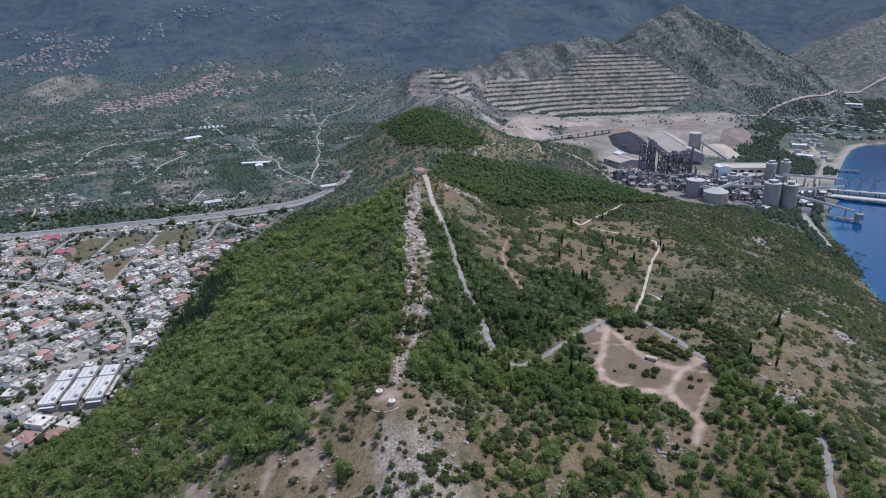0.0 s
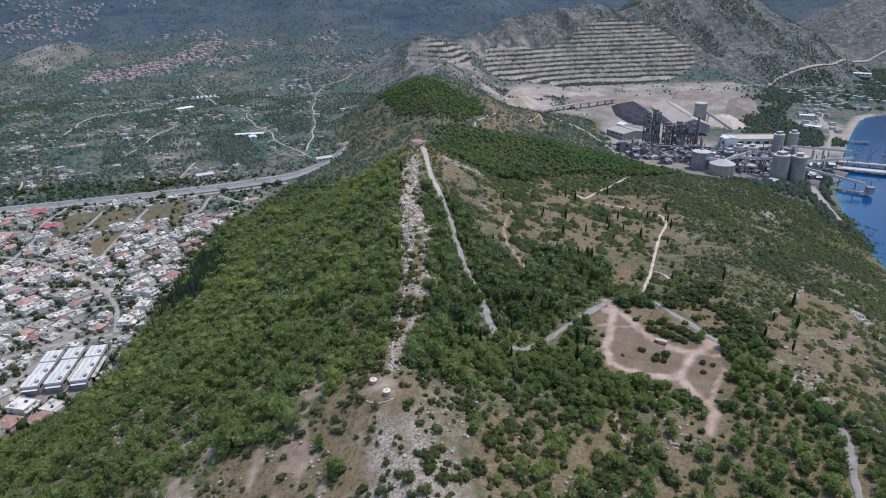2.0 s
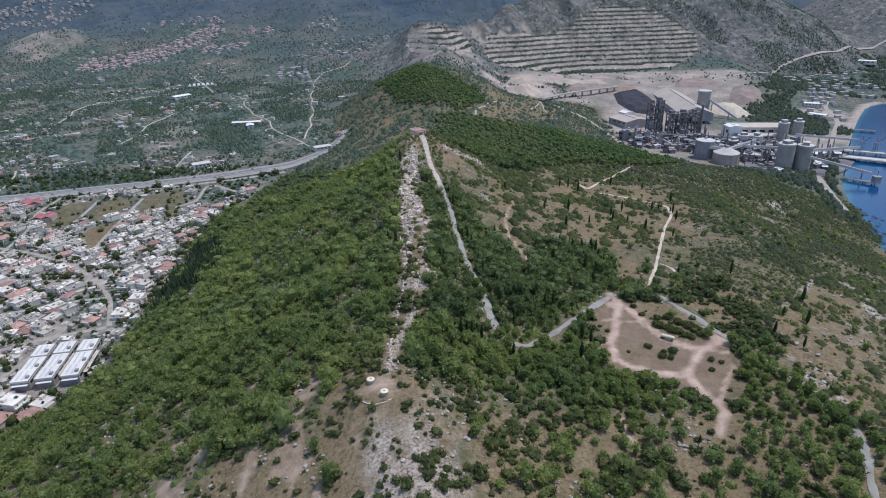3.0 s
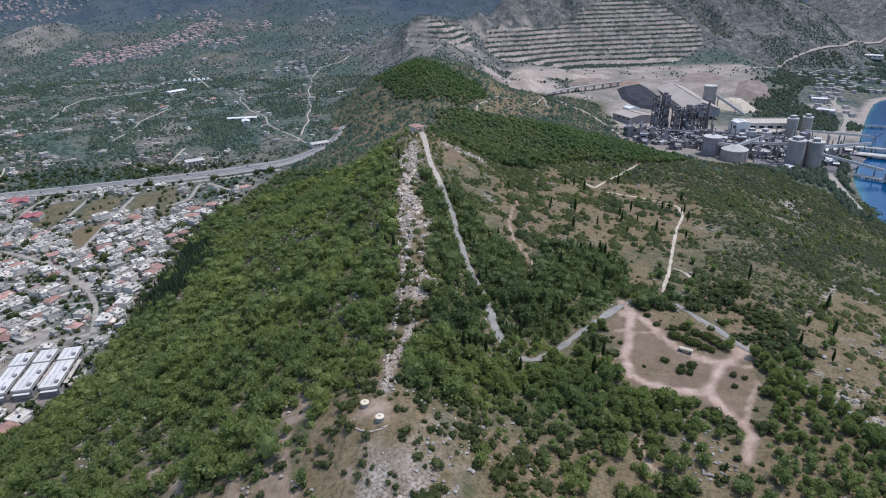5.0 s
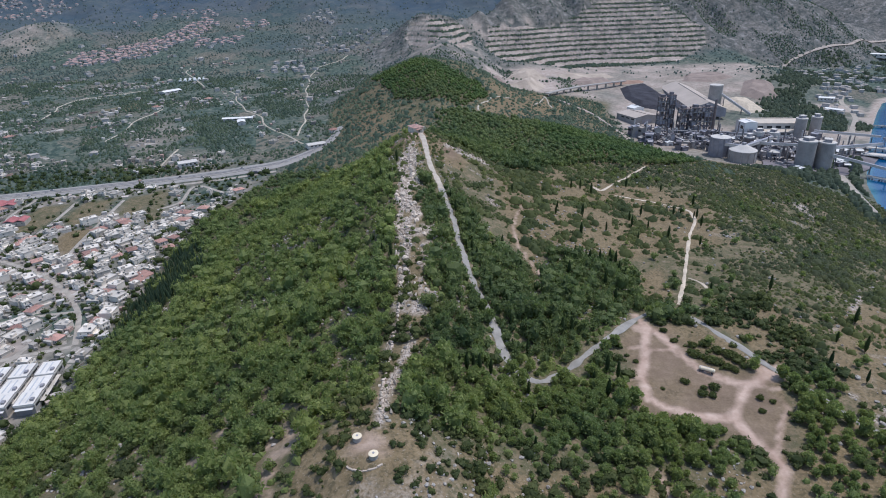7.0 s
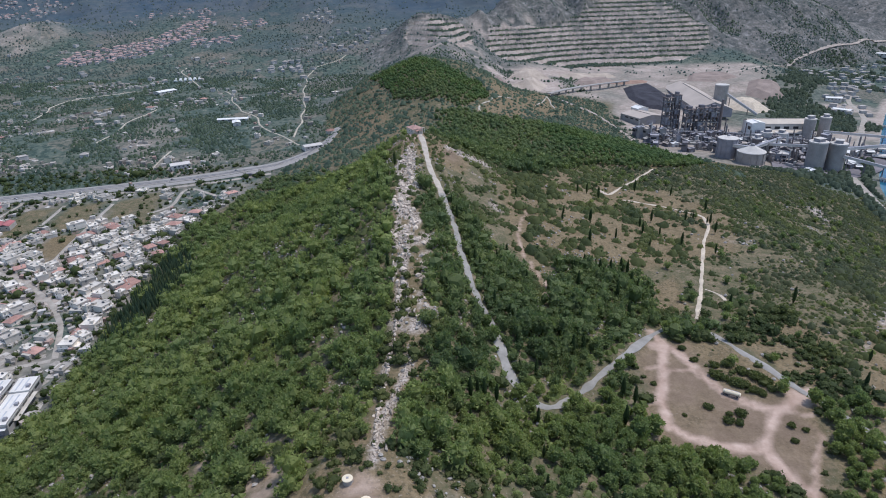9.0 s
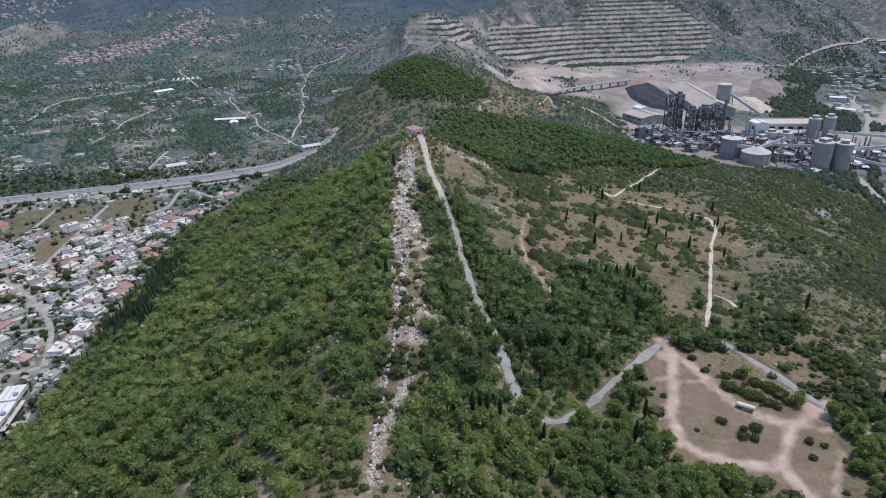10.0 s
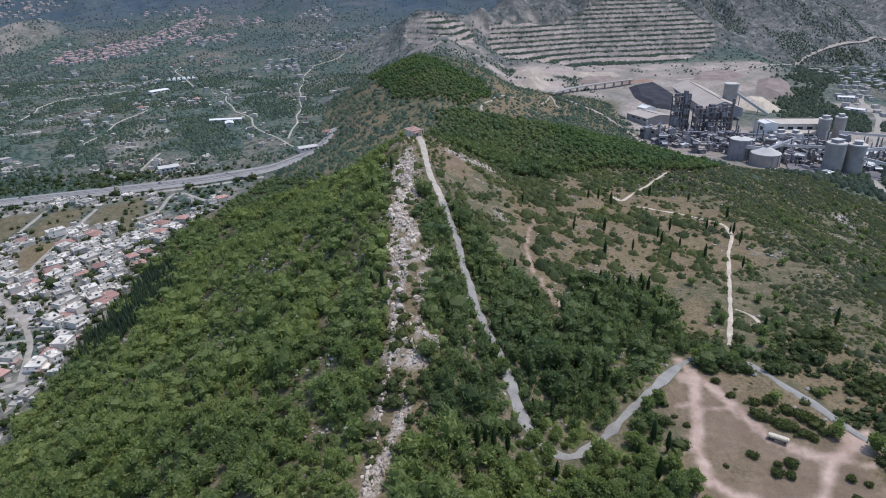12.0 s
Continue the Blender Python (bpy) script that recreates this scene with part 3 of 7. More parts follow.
def cover_of(x, y):
    hill = on_hill(x, y)
    earth = np.maximum.reduce([within(x, y, r, 5) for r in GLADES] + [0.95 * within(x, y, CLEARING, 3), 0.92 * within(x, y, MEADOW, 10)])
    spur = 0.8 * (1 - ease(np.abs(x - line(CREST, y, 1) - 2), 5, 14)) * ease(y, 150, 200) * (1 - ease(y, 600, 620))
    earth = np.maximum(earth, 0.8 * spur)
    earth = np.maximum(earth, 0.8 * ease(x, -115, -85) * (1 - ease(x, -30, -10)) * (1 - ease(y, 205, 235)))
    earth = np.maximum(earth, 0.95 * within(x, y, [(8, 240), (60, 246), (110, 244), (134, 246), (150, 280), (162, 302), (182, 300), (184, 250), (190, 150), (10, 150)], 12) * (0.85 + 0.5 * rough(x, y, 22, 50)))
    saddle = (0.27 + 0.6 * rough(x, y, 55, 29)) * ease(y, 640, 700) * (1 - ease(x, -5, 20) * (1 - ease(x, 90, 130)))
    earth = np.maximum(earth, saddle)
    slope = 0.30 * ease(x, 130, 180) * (1 - ease(y, 660, 760))
    earth = np.maximum(earth, slope * (0.8 + 0.6 * rough(x, y, 50, 41))) * hill
    track = np.zeros(np.shape(x))
    for path in TRACKS:
        track = np.maximum(track, (1 - ease(away(x, y, path), 0.2, 4.0)) * (0.9 + 0.3 * rough(x, y, 9, 45)))
    for path in TRACKS_FAINT:
        track = np.maximum(track, 0.62 * (1 - ease(away(x, y, path), 0.3, 2.4)))
    track = np.maximum(track, 0.55 * (1 - ease(away(x, y, [(318, 690), (336, 682), (337, 660), (331, 640), (325, 609), (312, 572), (300, 540)]), 0.4, 4.2)) * (0.9 + 0.4 * rough(x, y, 12, 49)))
    track = np.maximum(track, 0.45 * groove(x, y))
    for path in STREAKS:
        track = np.maximum(track, 0.5 * (1 - ease(away(x, y, path) + 1.5 * grain(x, y, 5, 59), 0.4, 3.0)))
    track = np.maximum(track, 0.75 * (1 - ease(np.hypot(x - 154, y - 307), 3, 9)))
    track = np.maximum(track, 0.7 * (1 - ease(np.hypot(x - 107, y - 348), 2, 7)))
    track = np.maximum(track, 0.5 * (1 - ease(np.hypot(x + 24, y - 236) + 3 * grain(x, y, 5, 3), 3, 10)))
    track = np.maximum(track, 0.6 * (1 - ease(away(x, y, PATH_RED), 0.2, 2.0)))
    track = np.maximum(track, 0.9 * (1 - ease(np.hypot(x + 16, y - 586) + 3 * grain(x, y, 6, 4), 6, 14)))
    for ring, bare in FIELDS:
        earth = np.maximum(earth, bare * within(x, y, ring, 4))
    summit = np.maximum(np.exp(-(((x + 33) / 8) ** 2) - ((y - 572) / 14) ** 2), np.exp(-(((x - 14) / 8) ** 2) - ((y - 575) / 12) ** 2))
    summit = np.maximum(summit, np.exp(-(((x - 13) / 7) ** 2) - ((y - 297) / 6) ** 2))
    trodden = np.clip(np.maximum(within(x, y, CLEARING, 5) * (0.8 + 0.4 * rough(x, y, 14, 46)), 1.2 * summit), 0, 1) * hill
    return earth, track, crag(x, y) * hill, trodden


def zone_of(x, y):
    hill = on_hill(x, y)
    z = land(x, y)
    works = (0.75 + 0.3 * rough(x, y, 40, 44) - 0.55 * ease(x, 440, 480) * (1 - ease(y, 880, 930))) * ease(x, 275, 330) * (1 - ease(x, 800, 900)) * ease(y, 760, 800) * (1 - ease(y, 1640, 1680)) * (1 - 0.85 * ease(x - 0.55 * (y - 1200), 470 + 80 * ease(y, 1180, 1260), 560 + 80 * ease(y, 1180, 1260)) * ease(y, 1080, 1120))
    works = np.maximum(works, within(x, y, [(110, 1330), (150, 1420), (190, 1560), (320, 1620), (420, 1500), (330, 1200), (225, 1150), (150, 1200)], 40) * (0.78 + 0.5 * rough(x, y, 60, 12)))
    rise = z / BENCH - np.floor(z / BENCH)
    face = ease(rise, 0.04, 0.16) * (1 - ease(rise, 0.9, 1.0))
    works = np.maximum(works, quarry(x, y) * (0.1 + 1.0 * face) * (1 + 0.4 * rough(x, y, 22, 47)))
    scree = ease(x, 60, 140) * (1 - ease(x, 230, 330)) * ease(y, 1690, 1740) * (1 - ease(y, 1850, 1900)) * ease(rough(x, y, 50, 9), -0.1, 0.4)
    scree = np.maximum(scree, np.maximum(np.exp(-(((x - 122) / 24) ** 2) - ((y - 1765) / 30) ** 2), np.exp(-(((x - 270) / 20) ** 2) - ((y - 1815) / 26) ** 2)))
    town = (1 - ease(y - 0.18 * (x + 450), 770, 790)) * (1 - ease(x, -232, -208)) * ease(y, 300, 360) * ease(x, -760, -640) * (0.38 + 0.5 * rough(x, y, 45, 14) - 0.3 * ease(y, 620, 690))
    works = np.clip(np.maximum(np.maximum(works, town), 0.9 * scree), 0, 1) * (1 - hill)
    for ring, bare in SOIL:
        works = np.maximum(works, bare * within(x, y, ring, 18) * (1 + 0.9 * rough(x, y, 34, 13)) * (1 - hill))
    works = np.maximum(works, 0.95 * (1 - ease(np.abs(x - line(COAST, y, 1)), 9, 20)) * ease(y, 1060, 1120) * (1 - ease(y, 1360, 1380)))
    works = np.clip(works, 0, 1)
    range_z = np.maximum(ridge(x, y, RANGE, 0.62), ridge(x, y, RANGE_EAST, 0.5))
    heath = np.maximum(ease(range_z - lowland(x, y), -5, 10) * ease(y, 1550, 1700), 0)
    heath = np.maximum(heath, 0.8 * ease(x, -420, -300) * (1 - ease(x, 60, 140)) * ease(y, 1380, 1480) * (1 - ease(y, 1850, 2000)) * ease(rough(x, y, 110, 20), 0.0, 0.35))
    heath = np.maximum(heath, 0.5 * ease(x, 0, 60) * (1 - ease(x, 130, 230)) * ease(y, 1080, 1160) * (1 - ease(y, 1650, 1750)))
    heath = np.maximum(heath, 0.75 * ease(x, -200, -120) * (1 - ease(x, 100, 200)) * ease(y, 980, 1060) * (1 - ease(y, 1500, 1700)) * ease(rough(x, y, 80, 19), -0.3, 0.4))
    heath = np.maximum(heath, 0.8 * ease(ridge(x, y, SPUR, 0.5) - z, -25, -6) * ease(y, 1150, 1250))
    heath = np.clip(heath, 0, 1) * (1 - hill) * (1 - works)
    # grows with distance, so the painted haze tone sets in gradually
    hazed_woods = ease(y + 160 * rough(x, y, 260, 6), 1700, 2350) * (1 - ease(heath, 0.3, 0.8)) * (1 - works)
    plain = 1 - hill
    for ring, bare in FIELDS:
        f = within(x, y, ring, 4)
        plain, works, heath, hazed_woods = plain * (1 - f), works * (1 - f), heath * (1 - f), hazed_woods * (1 - f)
    return plain, works, heath, hazed_woods


# Dusty bare soil: a cut hill far off, fields by the highway, the worked slope behind the knoll.
SHORE_YARD = [(735, 1235), (770, 1290), (850, 1270), (840, 1160), (800, 1105), (770, 1165)]
SOIL = [
    ([(-1265, 1963), (-1240, 2060), (-1133, 2090), (-1000, 1900), (-1065, 1760), (-1156, 1779)], 0.42),
    ([(-470, 990), (-470, 1140), (-420, 1080), (-395, 950), (-417, 923)], 0.3),
    ([(-390, 1345), (-400, 1420), (-340, 1400), (-350, 1330)], 0.3),
    ([(-380, 845), (-385, 900), (-320, 925), (-280, 890), (-300, 858)], 0.4),
    ([(85, 1230), (95, 1400), (150, 1530), (258, 1540), (290, 1400), (225, 1235), (150, 1190)], 0.85),
    (SHORE_YARD, 0.9),
    ([(-40, 1400), (-60, 1560), (0, 1640), (120, 1620), (140, 1530), (60, 1400)], 0.5),
]


# ---- the ground: one sheet, fine on the hill and the terraces, coarse far off ----
def spaced(*runs):
    return np.unique(np.concatenate([np.arange(a, b, s) for a, b, s in runs]))


def build_ground():
    xs = spaced((-3400, -1300, 60), (-1300, -620, 16), (-620, -260, 8), (-260, -60, 4), (-60, 180, 2.6), (180, 260, 4), (260, 480, 6), (480, 900, 8), (900, 1760, 16), (1760, 3600, 60))
    ys = spaced((-260, 100, 12), (100, 200, 5), (200, 400, 2.6), (400, 720, 4.4), (720, 1250, 8), (1250, 1520, 9), (1520, 2000, 3.4), (2000, 2500, 16), (2500, 4920, 60))
    gx, gy = np.meshgrid(xs, ys)
    gz = land(gx, gy) + 0.25 * grain(gx, gy, 5, 77) * on_hill(gx, gy)
    n, k = len(ys), len(xs)
    i = np.arange(n * k).reshape(n, k)
    faces = np.stack([i[:-1, :-1], i[:-1, 1:], i[1:, 1:], i[1:, :-1]], -1).reshape(-1, 4)
    me = bpy.data.meshes.new("ground")
    me.from_pydata(np.stack([gx, gy, gz], -1).reshape(-1, 3), [], faces)
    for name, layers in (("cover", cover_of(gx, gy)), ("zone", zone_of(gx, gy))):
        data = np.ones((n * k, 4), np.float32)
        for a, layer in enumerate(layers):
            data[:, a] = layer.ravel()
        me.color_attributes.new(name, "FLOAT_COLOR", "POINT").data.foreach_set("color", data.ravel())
    me.polygons.foreach_set("use_smooth", np.ones(len(faces), bool))
    me.materials.append(GROUND)
    return tagged(new("ground", me), "hilly dry ground with earth, grass, limestone and fields", "ground", kind="structure")


build_ground()


def build_sea():
    xs, ys = spaced((380, 1100, 12), (1100, 5000, 80)), spaced((-260, 1500, 12))
    gx, gy = np.meshgrid(xs, ys)
    n, k = len(ys), len(xs)
    i = np.arange(n * k).reshape(n, k)
    faces = np.stack([i[:-1, :-1], i[:-1, 1:], i[1:, 1:], i[1:, :-1]], -1).reshape(-1, 4)
    me = bpy.data.meshes.new("water")
    me.from_pydata(np.stack([gx, gy, 0 * gx], -1).reshape(-1, 3), [], faces)
    shore = [(x, y) for y, x in COAST]
    data = np.ones((n * k, 4), np.float32)
    data[:, 0] = np.clip(away(gx, gy, shore) / 80 + 0.05 * rough(gx, gy, 60, 3), 0, 1).ravel()
    me.color_attributes.new("depth", "FLOAT_COLOR", "POINT").data.foreach_set("color", data.ravel())
    me.materials.append(WATER)
    tagged(new("water", me), "deep blue bay with turquoise shallows along the shore", "sea", kind="structure")


build_sea()


# ---- roads laid on the ground ----
def ribbon(path, width, step=3.0, lift=0.12, ragged=0.0, seed=1):
    """A strip along a path that lies on the land, with a slightly raised crown."""
    path = np.array(path, float)
    run = np.r_[0, np.cumsum(np.hypot(*np.diff(path, axis=0).T))]
    s = np.linspace(0, run[-1], max(2, int(run[-1] / step)))
    soft = step * 1.5
    px, py = (sum(np.interp(np.clip(s + d * soft, 0, run[-1]), run, path[:, a]) for d in (-1, 0, 1)) / 3 for a in (0, 1))
    tx, ty = np.gradient(px), np.gradient(py)
    size = np.hypot(tx, ty) + 1e-9
    nx, ny = -ty / size, tx / size
    across = np.array([-0.5, -0.25, 0, 0.25, 0.5])
    jag = 1 + ragged * grain(s, s * 0, 6, seed)
    vx = px[:, None] + nx[:, None] * across * width * jag[:, None]
    vy = py[:, None] + ny[:, None] * across * width * jag[:, None]
    # the road bench: level across, resting on the highest ground under it
    vz = land(vx, vy) + lift
    vz = np.maximum(vz, 0.5 * vz + 0.5 * vz.max(1, keepdims=True)) + 0.1
    vz[:, [0, -1]] -= lift + 0.05
    i = np.arange(len(s) * 5).reshape(-1, 5)
    faces = np.stack([i[:-1, :-1], i[:-1, 1:], i[1:, 1:], i[1:, :-1]], -1).reshape(-1, 4)
    return np.stack([vx, vy, vz], -1).reshape(-1, 3), faces


def road(name, path, width, material, label, category="road", **more):
    verts, faces = ribbon(path, width, **more)
    me = bpy.data.meshes.new(name)
    me.from_pydata(verts, [], faces)
    me.polygons.foreach_set("use_smooth", np.ones(len(faces), bool))
    me.materials.append(material)
    return tagged(new(name, me), label, category, kind="structure")


road("track", ROAD_TOP[:5], 4.2, SUMMIT_DUST, "pale dusty end of the road below the chapel", "track", ragged=0.3, lift=0.16)
road("road", ROAD_TOP[3:], 3.7, HILL_ROAD, "narrow worn grey road winding up through the pines", ragged=0.5)
road("path", PATH_PALE, 2.2, DUST, "pale trodden footpath across the dry meadow", "path", ragged=0.35)
road("path", PATH_SIDE, 1.6, DUST, "pale trodden footpath turning off among shrubs", "path", ragged=0.4)
road("path", PATH_FAR, 2.6, DUST, "pale footpath in a sharp bend on the brow", "path", ragged=0.4)

# ---- plants ----
def sphere_of(level):
    bm = bmesh.new()
    bmesh.ops.create_icosphere(bm, subdivisions=level, radius=1)
    bm.verts.ensure_lookup_table()
    v, f = np.array([v.co[:] for v in bm.verts]), np.array([[u.index for u in t.verts] for t in bm.faces])
    bm.free()
    return v, f


BALLS = {level: sphere_of(level) for level in (1, 2)}


def clump(rng, level, centre, radii, ragged=0.25):
    v, f = BALLS[level]
    return v * (1 + ragged * rng.uniform(-1, 1, (len(v), 1))) * radii + centre, f


def leaves(rng, count, radii, centre, size):
    """Small tufts that stand out of a crown: slanted triangles over its surface."""
    d = rng.normal(size=(count, 3))
    d[:, 2] = np.abs(d[:, 2]) * 1.2 - 0.35
    d /= np.linalg.norm(d, axis=1, keepdims=True)
    base = d * radii * rng.uniform(0.9, 1.12, (count, 1)) + centre
    a, b = rng.normal(size=(2, count, 3)) * size
    v = np.stack([base - a * 0.5, base + a * 0.5, base + d * size * 1.2 + b * 0.6], 1).reshape(-1, 3)
    return v, np.arange(count * 3).reshape(-1, 3)


def joined(pieces):
    verts, faces, n = [], [], 0
    for v, f in pieces:
        verts.append(v), faces.append(f + n)
        n += len(v)
    return np.concatenate(verts), np.concatenate(faces)


def pine_crown(rng, level, lumps, tufts, wide=1.0, tall=1.0, small=1.0):
    """A broad, uneven pine crown on a bare stem: lumps, gaps and very many tufts of needles. Unit: the tree's height."""
    r = 0.40 * wide
    pieces = [clump(rng, level, (0, 0, 0.47), (r * 0.66, r * 0.66, 0.35 * tall), 0.25)]
    per = max(1, tufts // (lumps + 3))
    pieces.append(leaves(rng, 3 * per, (r * 0.80, r * 0.80, 0.41 * tall), (0, 0, 0.48), 0.082))
    for n in range(lumps):
        a, h = rng.uniform(0, 6.283), rng.uniform(0.26, 0.84)
        out = r * (0.92 - 0.9 * max(0.0, h - 0.4)) * rng.uniform(0.5, 0.95)
        size = rng.uniform(0.12, 0.21) * small
        spot = np.array((math.cos(a) * out, math.sin(a) * out, h))
        pieces.append(clump(rng, 1, spot, (size * 0.72, size * 0.72, size * 0.55), 0.42))
        pieces.append(leaves(rng, per, (size, size, size * 0.75), spot, 0.07 * (0.4 + 0.6 * small)))
    return joined(pieces)


def cypress_crown(rng, tufts):
    v, f = BALLS[2]
    t = (v[:, 2:3] + 1) / 2
    wide = 0.085 * np.sqrt(np.clip(t, 0, 1)) * (1 - t**1.6) * 2.2 + 0.004
    body = np.concatenate([v[:, :2] / (np.linalg.norm(v[:, :2], axis=1, keepdims=True) + 0.15) * wide * (1 + 0.25 * rng.uniform(-1, 1, (len(v), 1))), 0.06 + 0.94 * t], 1)
    return joined([(body, f), leaves(rng, tufts, (0.06, 0.06, 0.42), (0, 0, 0.45), 0.04)])


def bush(rng, level, lumps, tufts=16):
    """A dense shrub: a few lumps and many leafy tufts."""
    pieces = [clump(rng, level, (0, 0, 0.30), (0.42, 0.42, 0.34), 0.28), leaves(rng, tufts, (0.46, 0.46, 0.40), (0, 0, 0.28), 0.10)]
    for n in range(lumps):
        a = rng.uniform(0, 6.283)
        spot = np.array((0.38 * math.cos(a), 0.38 * math.sin(a), rng.uniform(0.15, 0.45)))
        pieces += [clump(rng, 1, spot, (0.24, 0.24, 0.22), 0.3), leaves(rng, tufts // 3, (0.28, 0.28, 0.26), spot, 0.09)]
    return joined(pieces)


def stem(rng, height, radius, limbs):
    """A tapered, slightly bent trunk with limbs."""
    bm = bmesh.new()

    def tube(a, b, ra, rb, sides=6):
        a, b = Vector(a), Vector(b)
        q = (b - a).to_track_quat("Z", "Y")
        rings = [[bm.verts.new(p + q @ Vector((r * math.cos(6.283 * k / sides), r * math.sin(6.283 * k / sides), 0))) for k in range(sides)] for p, r in ((a, ra), (b, rb))]
        for k in range(sides):
            bm.faces.new((rings[0][k], rings[0][(k + 1) % sides], rings[1][(k + 1) % sides], rings[1][k]))

    bend = (rng.uniform(-0.03, 0.03) * height, rng.uniform(-0.03, 0.03) * height)
    mid = (bend[0], bend[1], height * 0.5)
    tube((0, 0, -0.03), mid, radius, radius * 0.7)
    tube(mid, (bend[0] * 0.5, bend[1] * 0.5, height), radius * 0.7, radius * 0.2)
    for n in range(limbs):
        a, h = rng.uniform(0, 6.283), rng.uniform(0.4, 0.8) * height
        tube((bend[0], bend[1], h), (0.24 * math.cos(a), 0.24 * math.sin(a), h + 0.14), radius * 0.4, radius * 0.12, 4)
    return bm


def from_arrays(name, v, f, material):
    me = bpy.data.meshes.new(name)
    me.from_pydata(v, [], f)
    me.materials.append(material)
    me.polygons.foreach_set("use_smooth", np.full(len(me.polygons), name in ("crown", "shrub")))
    return me


def scatter(name, shapes, x, y, size, rng, material, label, category, sink=0.0, squash=0.12, soft=True, lie=None):
    """Very many plants of a few shapes, joined into one mesh of stuff that stands on the land."""
    z = land(x, y) - sink
    verts, faces, n = [], [], 0
    pick = rng.integers(0, len(shapes), len(x))
    turn = rng.uniform(0, 6.283, len(x)) if lie is None else lie + rng.normal(0, 0.3, len(x))
    tall = size * rng.uniform(1 - squash, 1 + squash, len(x))
    for k, (v, f) in enumerate(shapes):
        m = np.flatnonzero(pick == k)
        if not len(m):
            continue
        c, s = np.cos(turn[m])[:, None], np.sin(turn[m])[:, None]
        vx = (v[:, 0] * c - v[:, 1] * s) * size[m][:, None] + x[m][:, None]
        vy = (v[:, 0] * s + v[:, 1] * c) * size[m][:, None] + y[m][:, None]
        vz = v[:, 2] * tall[m][:, None] + z[m][:, None]
        verts.append(np.stack([vx, vy, vz], -1).reshape(-1, 3))
        faces.append((f[None] + (np.arange(len(m)) * len(v))[:, None, None]).reshape(-1, 3) + n)
        n += len(m) * len(v)
    ob = new(name, from_arrays(name, np.concatenate(verts), np.concatenate(faces), material))
    ob.data.polygons.foreach_set("use_smooth", np.full(len(ob.data.polygons), soft))
    return tagged(ob, label, category, kind="stuff")


def strewn(rng, box, gap, keep):
    """Places on a loose grid, kept with the chance that keep(x, y) gives."""
    gx, gy = np.meshgrid(np.arange(box[0], box[1], gap), np.arange(box[2], box[3], gap))
    x = gx.ravel() + rng.uniform(-0.48, 0.48, gx.size) * gap
    y = gy.ravel() + rng.uniform(-0.48, 0.48, gx.size) * gap
    m = rng.uniform(size=x.size) < keep(x, y)
    return x[m], y[m]


def open_ground(x, y):
    """0 on roads and tracks, 1 elsewhere."""
    free = ease(away(x, y, ROAD_TOP), 2.7 + 1.1 * grain(x, y, 17, 25), 3.9 + 1.1 * grain(x, y, 17, 25)) * ease(away(x, y, PATH_PALE), 1.5, 3.2) * ease(away(x, y, PATH_FAR), 1.5, 3) * ease(away(x, y, PATH_RED), 1.5, 4)
    for path in TRACKS:
        free = free * ease(away(x, y, path), 2.6, 4.5)
    for path in STREAKS:
        free = free * (1 - 0.85 * (1 - ease(away(x, y, path) + 1.5 * grain(x, y, 5, 59), 1.2, 3.2)))
    return free * ease(np.hypot(x + 14, y - 597), 8, 12) * ease(np.hypot(x + 24, y - 234), 7, 9) * ease(np.hypot(x - 125, y - 308.5), 6, 8)


STAND = [(-246, 480), (-250, 598), (-234, 622), (-199, 545), (-200, 478), (-220, 455), (-237, 449)]


def west_wood(x, y):
    edge = line(CREST, y, 1) - np.interp(y, [150, 215, 240, 252, 262, 330, 470, 555, 605, 900], [18, 16, 15, 12, 2, 1, 2, 14, 12, -20])
    return (1 - ease(x, edge - 8, edge + 3)) * ease(x, line(FOOT, y, 1) - 4, line(FOOT, y, 1) + 6) * (1 - ease(y - np.maximum(-60 - x, 0) * 1.1, 640, 690))


def wooded(x, y):
    w = west_wood(x, y) * (1 - 0.75 * ease(rough(x, y, 16, 58), -0.25, 0.1) * ease(x, -110, -80) * (1 - ease(y, 200, 228))) * (0.93 - 0.5 * ease(rough(x, y, 34, 51), 0.35, 0.8) - 0.45 * (1 - ease(y, 215, 290)) * ease(rough(x, y, 18, 52), -0.2, 0.4))
    w = (w - 0.75 * ease(rough(x, y, 13, 56), 0.36, 0.6) * (w > 0.3)) * (1 - 0.95 * groove(x, y))
    for ring, thick in WOODS:
        off = 9 * grain(x, y, 26, 65) * ease(y, 600, 650)
        w = np.maximum(w, thick * (within(x + off, y + off, ring, 5) > 0.5))
    w = np.maximum(w, 0.95 * ease(y, 610, 640) * (1 - ease(y, 860, 900)) * ease(x, 0, 25) * (1 - ease(x, 80, 110)))
    w = w * (1 - 0.8 * within(x, y, STAND, 6))
    gap = 1 - 0.85 * (within(x, y, CLEARING, 2) > 0.5)
    for ring in GLADES:
        gap = gap * (1 - 0.9 * (within(x, y, ring, 3) > 0.5))
    return w * gap * (0.95 + 0.3 * grain(x, y, 10, 53)) * open_ground(x, y) * (1 - 0.97 * ease(crag(x, y), 0.2, 0.5)) * (1 - 0.96 * on_spine(x, y))


def near_stretch(x, y):
    """The stretch of wood round the clearing and below it, where trees stand singly."""
    return (x > 18) & (x < 182) & (y > 236) & (y < 352)


